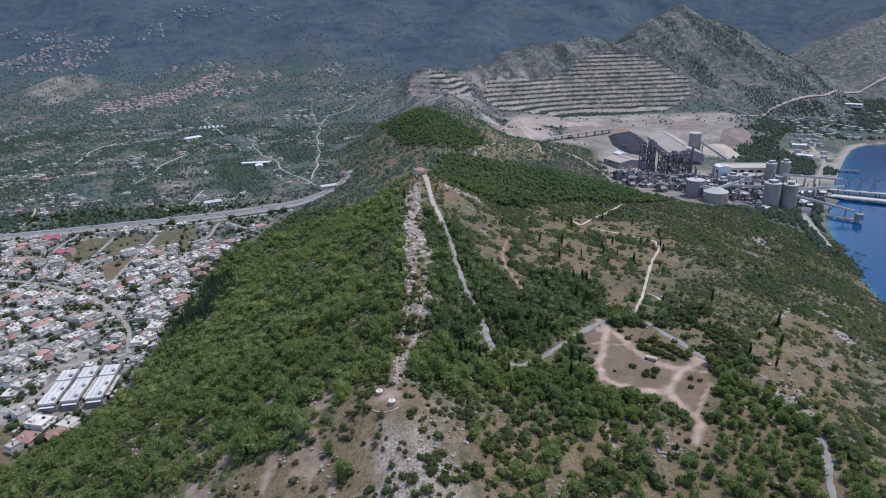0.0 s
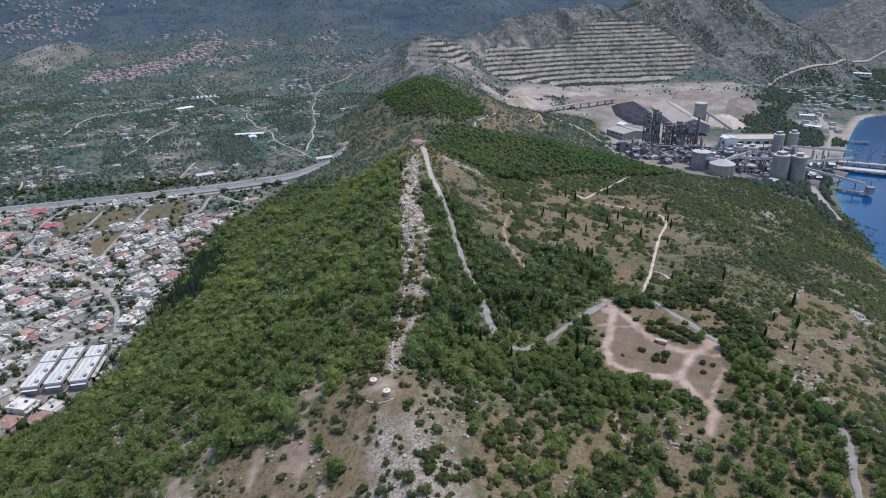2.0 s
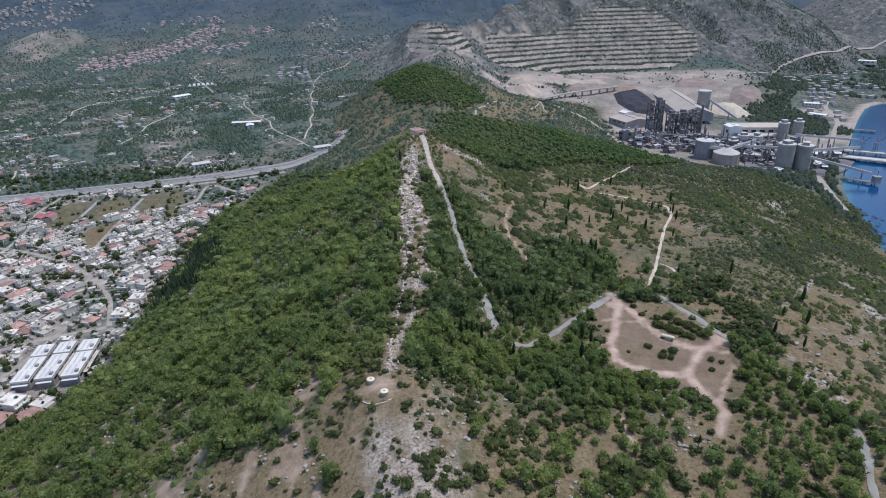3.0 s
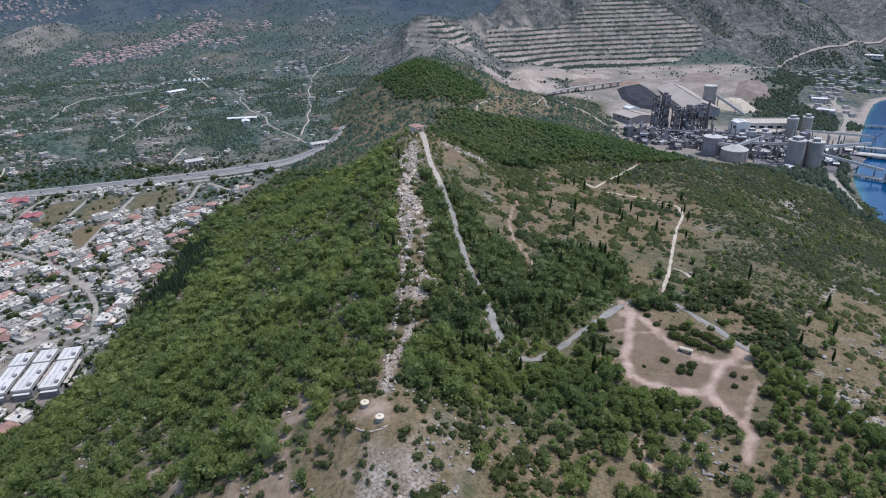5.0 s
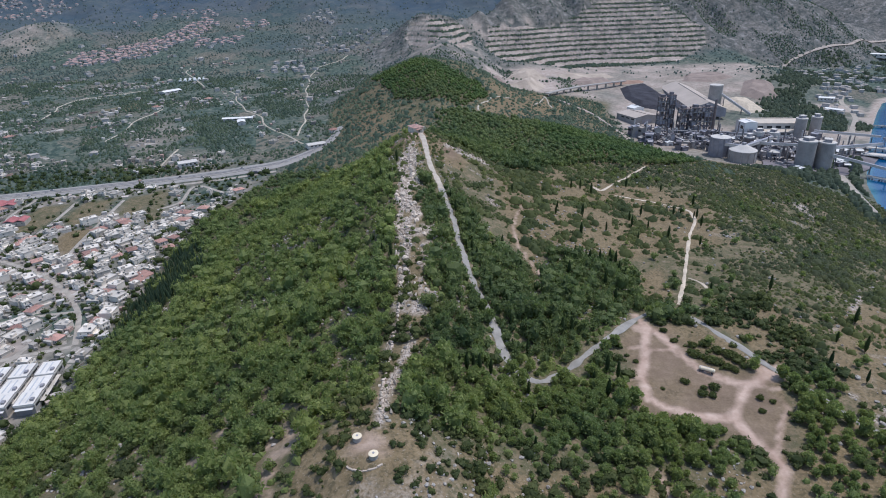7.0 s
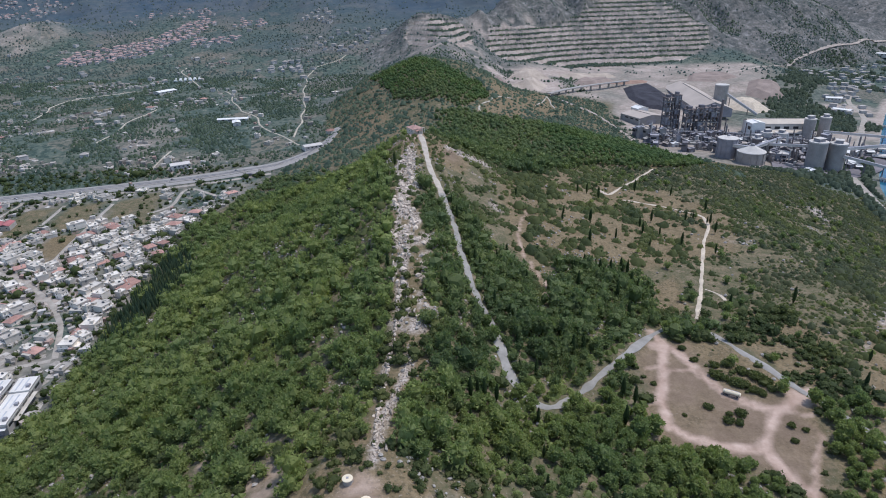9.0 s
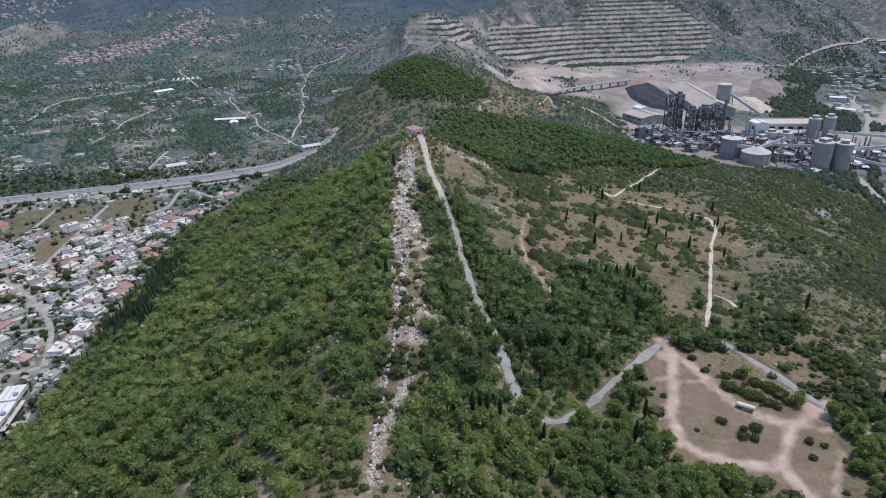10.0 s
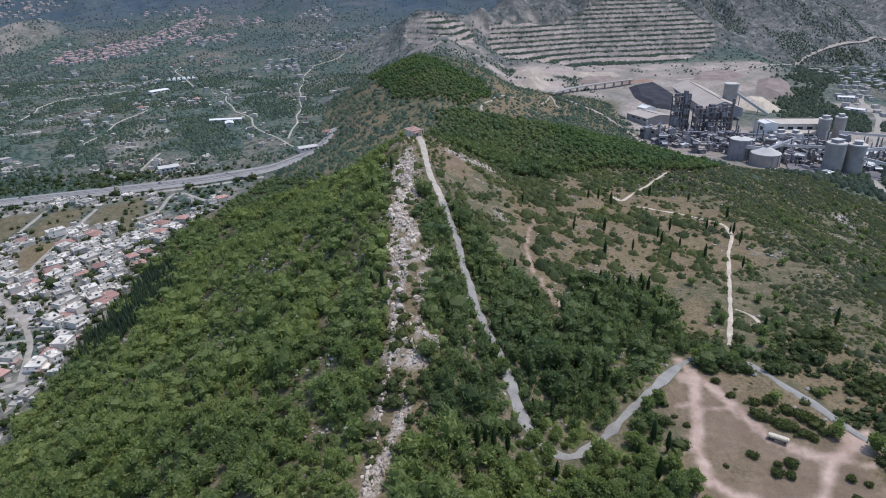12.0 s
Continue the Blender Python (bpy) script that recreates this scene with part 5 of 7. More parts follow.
def tank_trailer():
    t = tagged(new("tank_trailer"), "white tank trailer parked on the dirt clearing", "trailer")
    r = 1.15
    bm = bmesh.new()
    rings = []
    for x, s in ((-4.1, 0.55), (-3.95, 0.85), (-3.6, 1.0), (0, 1.0), (3.6, 1.0), (3.95, 0.85), (4.1, 0.55)):
        rings.append([(x, 1.0 * r * s * math.cos(6.28319 * k / 18), 2.15 + 0.85 * r * s * math.sin(6.28319 * k / 18)) for k in range(18)])
    tank = part("tank", prism(bm, rings), CREAM, t, "cream-white painted tank")
    for x in (-2, 0, 2):
        part("hatch", drum(bmesh.new(), [(0.32, 3.08), (0.32, 3.26), (0.2, 3.3)], 12, x, 0), CREAM, tank)
    for x in (-3.3, 3.3):
        part("band", prism(bmesh.new(), [[(x + o, 1.17 * math.cos(6.28319 * k / 18), 2.15 + 1.0 * math.sin(6.28319 * k / 18)) for k in range(18)] for o in (-0.08, 0.08)]), STEEL, tank, "grey steel strap")
    part("walkway", box(bmesh.new(), -3.2, 3.2, 0.35, 0.8, 3.0, 3.06), STEEL, tank)
    bm = box(box(bmesh.new(), -4.0, 4.0, -0.55, -0.35, 0.85, 1.2), -4.0, 4.0, 0.35, 0.55, 0.85, 1.2)
    for x in (-3.6, -1.8, 0, 1.8, 3.6):
        box(bm, x - 0.1, x + 0.1, -0.8, 0.8, 0.95, 1.25)
    part("chassis", bm, DARK_STEEL, t)
    part("ladder", beam(beam(bmesh.new(), (-4.15, -0.25, 0.9), (-4.15, -0.25, 3.1), 0.07), (-4.15, 0.25, 0.9), (-4.15, 0.25, 3.1), 0.07), STEEL, t)
    for x in (-3.0, -1.9, 2.9):
        for y in (-0.95, 0.95):
            bm = bmesh.new()
            prism(bm, [[(x + 0.5 * q * math.cos(6.28319 * k / 16), y + o, 0.5 + 0.5 * q * math.sin(6.28319 * k / 16)) for k in range(16)] for q, o in ((0.9, -0.17), (1, -0.12), (1, 0.12), (0.9, 0.17))])
            wheel = part("wheel", bm, RUBBER, t)
            part("rim", prism(bmesh.new(), [[(x + 0.27 * math.cos(6.28319 * k / 12), y + o, 0.5 + 0.27 * math.sin(6.28319 * k / 12)) for k in range(12)] for o in (-0.19, 0.19)]), STEEL, wheel, "steel rim")
    part("landing_leg", beam(bmesh.new(), (1.6, 0.5, 0), (1.6, 0.5, 1.0), 0.14), DARK_STEEL, t)
    part("landing_leg", beam(bmesh.new(), (1.6, -0.5, 0), (1.6, -0.5, 1.0), 0.14), DARK_STEEL, t)
    return t


CREAM = simple("cream_paint", (0.74, 0.64, 0.47), 1.5, 0.1, 0.85, relief=0)
tank_trailer().matrix_basis = pose(125.2, 308.6, float(land(125.2, 308.6)) + 0.02, 0, 0, -33) @ Matrix.Diagonal((0.86, 0.86, 0.86, 1))


def round_tank(label, lid_material):
    t = tagged(new("water_tank"), label, "tank", "tanks on the terrace")
    part("wall", drum(bmesh.new(), [(1.45, 0), (1.45, 1.7)], 20), CONCRETE, t)
    part("lid", drum(bmesh.new(), [(1.6, 1.7), (1.65, 1.78), (1.65, 1.95), (1.1, 2.08), (0.1, 2.15)], 20), lid_material, t, "pale flat round lid")
    part("hatch", box(bmesh.new(), -0.35, 0.35, -0.35, 0.35, 2.02, 2.25), STEEL, t)
    part("pipe", beam(bmesh.new(), (1.6, 0.3, 0), (1.6, 0.3, 1.6), 0.12), STEEL, t)
    return t


for x, y, turn in ((-28.2, 239, 0), (-21.8, 229.5, 60)):
    round_tank("small round concrete water tank with a pale flat lid", CREAM).matrix_basis = pose(x, y, float(land(x, y)) - 0.1, 0, 0, turn)
terrace = tagged(new("retaining_wall"), "low rubble retaining wall below the earth terrace", "wall")
for n in range(8):
    a = radians(225 + n * 11)
    x, y = -24 + 8.5 * math.cos(a), 233 + 8 * math.sin(a)
    stone = part("stone", box(bmesh.new(), -0.9, 0.9, -0.3, 0.3, -0.6, 0.25 + 0.15 * (n % 3)), LIMESTONE, terrace)
    stone.matrix_basis = pose(x, y, float(land(x, y)), 0, 0, math.degrees(a) + 90)


def window_mesh(w=1.1, h=1.3):
    bm = bmesh.new()
    box(bm, -w / 2 - 0.1, w / 2 + 0.1, -0.06, 0.02, -h / 2 - 0.1, h / 2 + 0.1)
    me = mesh_of("window", bm, WHITE)
    me.materials.append(PANE)
    bm = bmesh.new()
    bm.from_mesh(me)
    made = len(bm.faces)
    box(bm, -w / 2, -0.04, -0.09, 0.0, -h / 2, h / 2), box(bm, 0.04, w / 2, -0.09, 0.0, -h / 2, h / 2)
    bm.faces.ensure_lookup_table()
    for f in list(bm.faces)[made:]:
        f.material_index = 1
    bm.to_mesh(me)
    bm.free()
    return me


WINDOW, DOOR = window_mesh(), window_mesh(1.3, 2.1)


FADED_TILE = simple("faded_clay_tiles", (0.40, 0.25, 0.215), 0.8, 0.3, 0.9, relief=0.08)


def chapel():
    t = tagged(new("chapel"), "small white chapel with a clay-tiled hipped roof on the summit", "chapel")
    w, d, h = 8.0, 12.0, 4.2
    part("wall", box(bmesh.new(), -w / 2, w / 2, -d / 2, d / 2, -1.5, h), PLASTER, t)
    roof = part("roof", hipped(bmesh.new(), w, d, h, h + 2.3, 0.6), FADED_TILE, t, "faded reddish clay tiles")
    part("ridge", beam(bmesh.new(), (0, -2.1, h + 2.32), (0, 2.1, h + 2.32), 0.3, 0.18), TILE, roof)
    part("cross", beam(beam(bmesh.new(), (0, -2.0, h + 2.3), (0, -2.0, h + 3.6), 0.12), (-0.4, -2.0, h + 3.2), (0.4, -2.0, h + 3.2), 0.12), WHITE, roof, "white-painted cross")
    part("apse", drum(bmesh.new(), [(1.8, -1.2), (1.8, 3.2), (1.0, 4.0), (0.1, 4.3)], 16, 0, d / 2), PLASTER, t)
    part("porch_roof", gable(bmesh.new(), -2.2, 2.2, -d / 2 - 3.2, -d / 2, 2.7, 3.7, 0.2, 0.3), TILE, t)
    for x in (-1.9, 1.9):
        part("porch_post", beam(bmesh.new(), (x, -d / 2 - 3.0, -1.2), (x, -d / 2 - 3.0, 2.75), 0.3), PLASTER, t)
    for k, y in enumerate((-3.5, 0, 3.5)):
        for x, turn in ((-w / 2, -90), (w / 2, 90)):
            o = part("window", box(bmesh.new(), -0.7, 0.7, -0.07, 0.02, -0.8, 0.8), WHITE, t)
            o.matrix_basis = pose(x, y, 2.2, 0, 0, turn)
            for s in (-0.3, 0.3):
                part("pane", box(bmesh.new(), s - 0.24, s + 0.24, -0.1, -0.05, -0.65, 0.65), PANE, o, "dark glass pane")
            part("sill", box(bmesh.new(), -0.85, 0.85, -0.2, 0.0, -0.92, -0.8), LIMESTONE, o)
    part("door", DOOR, None, t).matrix_basis = pose(0, -d / 2, 0.9)
    part("bell_frame", beam(beam(beam(bmesh.new(), (3.4, -7, -1), (3.4, -7, 5.2), 0.25), (4.8, -7, -1), (4.8, -7, 5.2), 0.25), (3.2, -7, 5.2), (5.0, -7, 5.2), 0.3), PLASTER, t)
    return t


chapel().matrix_basis = pose(-14, 597, float(land(-14, 597)) + 0.3, 0, 0, 28) @ Matrix.Diagonal((1.12, 1.0, 0.85, 1))

# ---- the town on the plain below the hill ----
STREETS = [
    [(-332, 345), (-315, 367), (-309, 384), (-303, 402), (-300, 440), (-296, 470)],
    [(-440, 540), (-460, 584), (-456, 625), (-462, 673), (-485, 729), (-482, 784)],
    [(-421, 670), (-420, 694), (-423, 728), (-427, 767)],
    [(-357, 612), (-362, 646), (-365, 688), (-369, 736), (-371, 767)],
    [(-520, 640), (-456, 626), (-416, 610), (-380, 589), (-354, 573), (-318, 542), (-285, 500), (-262, 450)],
    [(-318, 726), (-296, 747), (-303, 803), (-293, 807), (-271, 788), (-252, 774)],
    [(-420, 470), (-370, 480), (-320, 500), (-285, 505)],
    [(-400, 380), (-350, 415), (-300, 440), (-262, 452)],
    [(-440, 560), (-380, 545), (-318, 542)],
    [(-640, 720), (-560, 705), (-468, 700)],
]
MAIN_ROAD = [(-900, 735), (-700, 762), (-547, 788), (-483, 801), (-417, 815), (-348, 828), (-278, 845), (-207, 868), (-172, 905), (-150, 945), (-140, 990)]
for street in STREETS:
    road("street", street, 4.2, ASPHALT, "pale worn street between town houses", "street", step=6)
    
for shift, wide in ((-9.0, 11.5), (9.0, 11.5)):
    road("highway", [(x + 0.15 * shift, y + shift) for x, y in MAIN_ROAD], wide, HIGHWAY, "grey dual carriageway crossing the plain", "highway", step=8, lift=0.5)
road("street", [(x + 4, y - 22) for x, y in MAIN_ROAD[:8]], 7.0, ASPHALT, "pale service road beside the highway", step=8, lift=0.4)
road("verge", MAIN_ROAD, 5.0, CONCRETE, "pale gravel verge between the carriageways", "verge", step=8, lift=0.9)
for shift in (-2.6, 2.6):
    rail = tagged(new("guard_rail"), "galvanised guard rail along the highway", "guard rail", "guard rails")
    for (xa, ya), (xb, yb) in zip(MAIN_ROAD[1:], MAIN_ROAD[2:]):
        part("rail", beam(bmesh.new(), (xa, ya + shift, float(land(xa, ya)) + 1.9), (xb, yb + shift, float(land(xb, yb)) + 1.9), 0.15, 0.45), STEEL, rail)
        for f in (0.0, 0.25, 0.5, 0.75):
            x, y = xa + (xb - xa) * f, ya + (yb - ya) * f + shift
            z = float(land(xa, ya)) * (1 - f) + float(land(xb, yb)) * f
            part("post", beam(bmesh.new(), (x, y, z), (x, y, z + 2.0), 0.2), STEEL, rail)


def town_house(seed, w, d, floors, tiled):
    """A house of one to three storeys with windows, a door, balconies and a roof."""
    r = random.Random(seed)
    kind = "clay-tiled hipped roof" if tiled else "flat concrete roof"
    t = tagged(new("house"), f"{('single', 'two', 'three')[floors - 1]}-storey plastered town house with a {kind}", "house", "town houses")
    h = 3.1 * floors
    bm = box(bmesh.new(), -w / 2, w / 2, -d / 2, d / 2, -1.5, h)
    if r.random() < 0.6:
        box(bm, w / 2 - 0.02, w / 2 + 3.2, -d / 2 + 1, d / 2 - 3, -1.5, 3.1 * max(1, floors - 1))
    part("wall", bm, PLASTER, t)
    if tiled:
        part("roof", hipped(bmesh.new(), w, d, h, h + 0.24 * w, 0.6), TILE, t, "clay tiles")
        part("chimney", box(bmesh.new(), w * 0.2, w * 0.2 + 0.7, -0.4, 0.4, h + 0.3, h + 0.24 * w + 0.6), PLASTER, t)
    else:
        part("roof", box(bmesh.new(), -w / 2 - 0.25, w / 2 + 0.25, -d / 2 - 0.25, d / 2 + 0.25, h, h + 0.3), SLAB, t)
        bm = box(box(bmesh.new(), -w / 2 - 0.25, w / 2 + 0.25, -d / 2 - 0.25, -d / 2 - 0.05, h + 0.3, h + 0.9), -w / 2 - 0.25, w / 2 + 0.25, d / 2 + 0.05, d / 2 + 0.25, h + 0.3, h + 0.9)
        box(bm, -w / 2 - 0.25, -w / 2 - 0.05, -d / 2, d / 2, h + 0.3, h + 0.9), box(bm, w / 2 + 0.05, w / 2 + 0.25, -d / 2, d / 2, h + 0.3, h + 0.9)
        part("parapet", bm, PLASTER, t)
        part("stair_head", box(bmesh.new(), -w * 0.35, -w * 0.35 + 2.6, d * 0.1, d * 0.1 + 3, h + 0.3, h + 2.6), PLASTER, t)
        part("solar_heater", beam(bmesh.new(), (w * 0.2, -d * 0.2, h + 0.4), (w * 0.2, -d * 0.2 + 1.6, h + 1.4), 2.0, 0.12), PANE, t)
    for f in range(floors):
        for x, y, turn in ((-w / 4, -d / 2, 0), (w / 4, -d / 2, 0), (-w / 2, d / 5, -90), (w / 2, d * 0.38, 90)):
            part("window", WINDOW, None, t).matrix_basis = pose(x, y, 1.6 + 3.1 * f, 0, 0, turn)
        if f:
            bm = box(bmesh.new(), -w / 2 + 0.5, w / 2 - 0.5, -d / 2 - 1.4, -d / 2, 3.1 * f - 0.18, 3.1 * f)
            box(bm, -w / 2 + 0.5, w / 2 - 0.5, -d / 2 - 1.4, -d / 2 - 1.3, 3.1 * f, 3.1 * f + 0.9)
            part("balcony", bm, WHITE, t)
    part("door", DOOR, None, t).matrix_basis = pose(0, -d / 2, 1.05)
    return t


HOUSES = [town_house(n, w, d, floors, tiled) for n, (w, d, floors, tiled) in enumerate([
    (10, 12, 2, False), (10, 12, 1, True), (9.5, 11, 1, True), (11, 12, 2, False), (10, 11, 1, False), (9, 13, 2, False), (11, 11, 1, False), (11, 13, 2, False), (10, 12, 2, False), (9, 10, 1, False)])]


def town_chance(x, y):
    c = 0.93 - 0.5 * ease(y, 690, 730) - 0.5 * (1 - ease(y, 350, 385))
    for street in STREETS:
        c = c * ease(away(x, y, street), 7.5, 9)
    c = c * ease(away(x, y, MAIN_ROAD), 24, 28) * (y < 800) * (x < line(FOOT, y, 1) - 9)
    for ring, bare in FIELDS[:5]:
        c = c * (within(x, y, ring, 2) < 0.4)
    halls = (x > -298) & (x < -246) & (y > 366) & (y < 428)
    return c * ~halls * (x > -0.82 * y - 10)


hx, hy = strewn(np.random.default_rng(5), (-640, -225, 330, 800), 12.6, town_chance)
pick = np.sort(np.random.default_rng(6).permutation(len(hx))[:560])
hx, hy = hx[pick], hy[pick]
for n, (x, y) in enumerate(zip(hx, hy)):
    turn = -22 + 90 * (n * 7 % 4) + 16 * math.sin(n * 2.3) + 20 * float(grain(x, y, 70, 8)) + (x + 300) * 0.05
    size = 0.68 + 0.42 * ((n * 29) % 31) / 31
    m = pose(x, y, float(land(x, y)) + 0.3, 0, 0, turn) @ Matrix.Diagonal((size, size * (0.9 + 0.3 * ((n * 17) % 13) / 13), 0.82 + 0.2 * size * ((n * 5) % 3) / 2, 1))
    if n < len(HOUSES):
        HOUSES[n].matrix_basis = m
    else:
        copy_thing(HOUSES[(n * 13 + n // 7) % len(HOUSES)], m)


def yard_chance(x, y):
    c = (0.85 + 0.3 * (1 - ease(y, 370, 400)) - 0.3 * ease(rough(x, y, 50, 18), 0, 0.5) - 0.3 * ease(y, 690, 730)) * (x < line(FOOT, y, 1) - 3) * (x > -0.82 * y - 10) * ease(away(x, y, MAIN_ROAD), 14, 17)
    for street in STREETS:
        c = c * ease(away(x, y, street), 3.5, 4.5)
    for ring, bare in FIELDS[:4]:
        c = c * (1 - 0.88 * (within(x, y, ring, 2) > 0.45))
    near_house = np.min(np.hypot(x[:, None] - hx, y[:, None] - hy), 1)
    return c * ease(near_house, 4.6, 6.6) * (1 - 0.95 * ((x > -296) & (x < -247) & (y > 368) & (y < 424)))


GARDEN = foliage("garden_leaves", (0.055, 0.080, 0.036), (0.110, 0.140, 0.066), 0.5)
sx, sy = strewn(rng, (-640, -215, 230, 880), 4.7, yard_chance)
scatter("garden_trees", LOW_BUSHES + [FAR_PINES[0]], sx, sy, np.exp(rng.normal(1.3, 0.4, len(sx))), rng, GARDEN, "garden trees and bushes between the houses", "trees", sink=0.2)


def block_of(w, d, h):
    x, y = w / 2, d / 2
    v = np.array([(sx * x, sy * y, z) for z in (-0.3, h) for sx, sy in ((-1, -1), (1, -1), (1, 1), (-1, 1))])
    return v, np.array([(4, 5, 6), (4, 6, 7), (0, 1, 5), (0, 5, 4), (1, 2, 6), (1, 6, 5), (2, 3, 7), (2, 7, 6), (3, 0, 4), (3, 4, 7)])


def drum_of(radius, height, sides=10):
    v = np.array([(radius * math.cos(6.28319 * k / sides), radius * math.sin(6.28319 * k / sides), z) for z in (-0.3, height) for k in range(sides)] + [(0, 0, height * 1.12)])
    f = [t for k in range(sides) for t in ((k, (k + 1) % sides, sides + k), ((k + 1) % sides, sides + (k + 1) % sides, sides + k), (sides + k, sides + (k + 1) % sides, 2 * sides))]
    return v, np.array(f)


def clutter_chance(x, y):
    c = 0.62 * (x < line(FOOT, y, 1) - 4) * (x > -0.82 * y - 10) * ease(away(x, y, MAIN_ROAD), 20, 24) * (1 - 0.55 * ease(y, 700, 740))
    for street in STREETS:
        c = c * ease(away(x, y, street), 3.0, 4.0)
    for ring, bare in FIELDS[:5]:
        c = c * (within(x, y, ring, 2) < 0.45)
    return c * (1 - ((x > -296) & (x < -247) & (y > 368) & (y < 424)))


sx, sy = strewn(np.random.default_rng(15), (-640, -225, 340, 800), 6.2, clutter_chance)
YARD_THINGS = [block_of(5.5, 0.3, 1.7), block_of(7.5, 0.3, 1.5), block_of(3.2, 4.4, 2.5), block_of(2.4, 2.4, 2.2), block_of(5.5, 4.5, 0.12), block_of(6.5, 7.5, 0.15), block_of(4.2, 1.9, 1.4), block_of(4.6, 3.2, 2.8)]
scatter("yard_clutter", YARD_THINGS, sx, sy, rng.uniform(0.75, 1.25, len(sx)), rng, MASONRY, "yard walls, sheds and paving between the houses", "yards", soft=False)


HALL_WHITE, GREY_GLASS = simple("weathered_white_roof", (0.68, 0.65, 0.60), 5.0, 0.16, 0.8), simple("skylight_plastic", (0.46, 0.47, 0.48), 2.0, 0.2, 0.4)


def long_hall():
    t = tagged(new("depot_hall"), "long low depot hall with a flat white roof", "hall", "depot halls")
    part("wall", box(bmesh.new(), -5.6, 5.6, -23, 23, -1, 6.0), CONCRETE, t)
    for k, (a, b, z) in enumerate(((-23.3, -9.0, 7.2), (-8.6, 8.0, 6.6), (8.4, 23.3, 7.6))):
        roof = part("roof", box(bmesh.new(), -6.0, 6.0, a, b, 6.0, z), HALL_WHITE, t, "weathered white flat roof")
        for x in (-3.2, 0.4):
            part("skylight", box(bmesh.new(), x, x + 0.9, a + 1.5, b - 1.5, z, z + 0.12), GREY_GLASS, roof, "grey plastic skylight")
        for x in (-6.1, 5.8):
            part("parapet", box(bmesh.new(), x, x + 0.3, a, b, z, z + 0.5), CONCRETE, roof)
        part("roof_unit", box(bmesh.new(), 2.6, 4.6, a + 3, a + 5.5, z, z + 1.4), STEEL, roof)
    part("awning", box(bmesh.new(), 5.6, 8.2, -16, 12, 3.6, 3.8), SLAB, t)
    for k in range(5):
        part("window", box(bmesh.new(), 5.58, 5.66, -21 + 9 * k, -15 + 9 * k, 3.4, 5.0), PANE, t)
    part("loading_door", box(bmesh.new(), -3.5, 3.5, -23.08, -22.98, -0.5, 3.8), STEEL, t)
    part("canopy", box(bmesh.new(), -5, 5, -25.2, -23.0, 4.2, 4.5), WHITE, t)
    return t


def market_hall(w, d, label):
    """A low hall with a red tin roof in two pitches."""
    t = tagged(new("market_hall"), label, "hall", "red-roofed halls")
    part("wall", box(bmesh.new(), -w / 2, w / 2, -d / 2, d / 2, -1, 4.5), PLASTER, t)
    for k in (-1, 1):
        part("roof", gable(bmesh.new(), k * w / 4 - w / 4 + 0.4, k * w / 4 + w / 4 - 0.4, -d / 2, d / 2, 4.5, 6.4, 0.2, 0.3), RED_TIN, t, "faded red tin roof")
    for k in range(4):
        part("window", WINDOW, None, t).matrix_basis = pose(-w * 0.36 + w * 0.24 * k, -d / 2, 2.4)
    part("door", DOOR, None, t).matrix_basis = pose(0, -d / 2, 1.1)
    return t


RED_TIN = simple("red_tin", (0.36, 0.13, 0.13), 2.0, 0.25, 0.7)
market_hall(26, 20, "low hall with a faded red tin roof").matrix_basis = pose(-506, 757, float(land(-506, 757)) + 0.4, 0, 0, 14)
market_hall(22, 16, "smaller hall with a faded red tin roof").matrix_basis = pose(-460, 704, float(land(-460, 704)) + 0.4, 0, 0, 10)

DEPOT = long_hall()
for n, (x, y, turn) in enumerate(((-286, 394, 9), (-271.5, 397, 9), (-255.5, 399, 10))):
    m = pose(x, y, float(land(x, y)) + 0.6, 0, 0, turn)
    (DEPOT if n == 0 else copy_thing(DEPOT, m)).matrix_basis = m


def lorry(label, body):
    t = tagged(new("lorry"), label, "lorry")
    part("cargo_box", box(bmesh.new(), -4.5, 3.2, -1.25, 1.25, 1.0, 4.0), body, t)
    part("cab", prism(bmesh.new(), [[(x, y, z) for x, z in ((3.4, 0.7), (5.6, 0.7), (5.5, 1.9), (5.0, 3.1), (3.4, 3.1))] for y in (-1.2, 1.2)]), body, t)
    part("windscreen", box(bmesh.new(), 5.3, 5.36, -1.0, 1.0, 2.0, 2.9), PANE, t)
    part("chassis", box(bmesh.new(), -4.4, 5.3, -0.5, 0.5, 0.6, 1.0), DARK_STEEL, t)
    for x in (-3.4, -2.2, 4.4):
        for y in (-1.05, 1.05):
            part("wheel", prism(bmesh.new(), [[(x + 0.5 * math.cos(6.28319 * k / 14), y + o, 0.5 + 0.5 * math.sin(6.28319 * k / 14)) for k in range(14)] for o in (-0.15, 0.15)]), RUBBER, t)
    return t


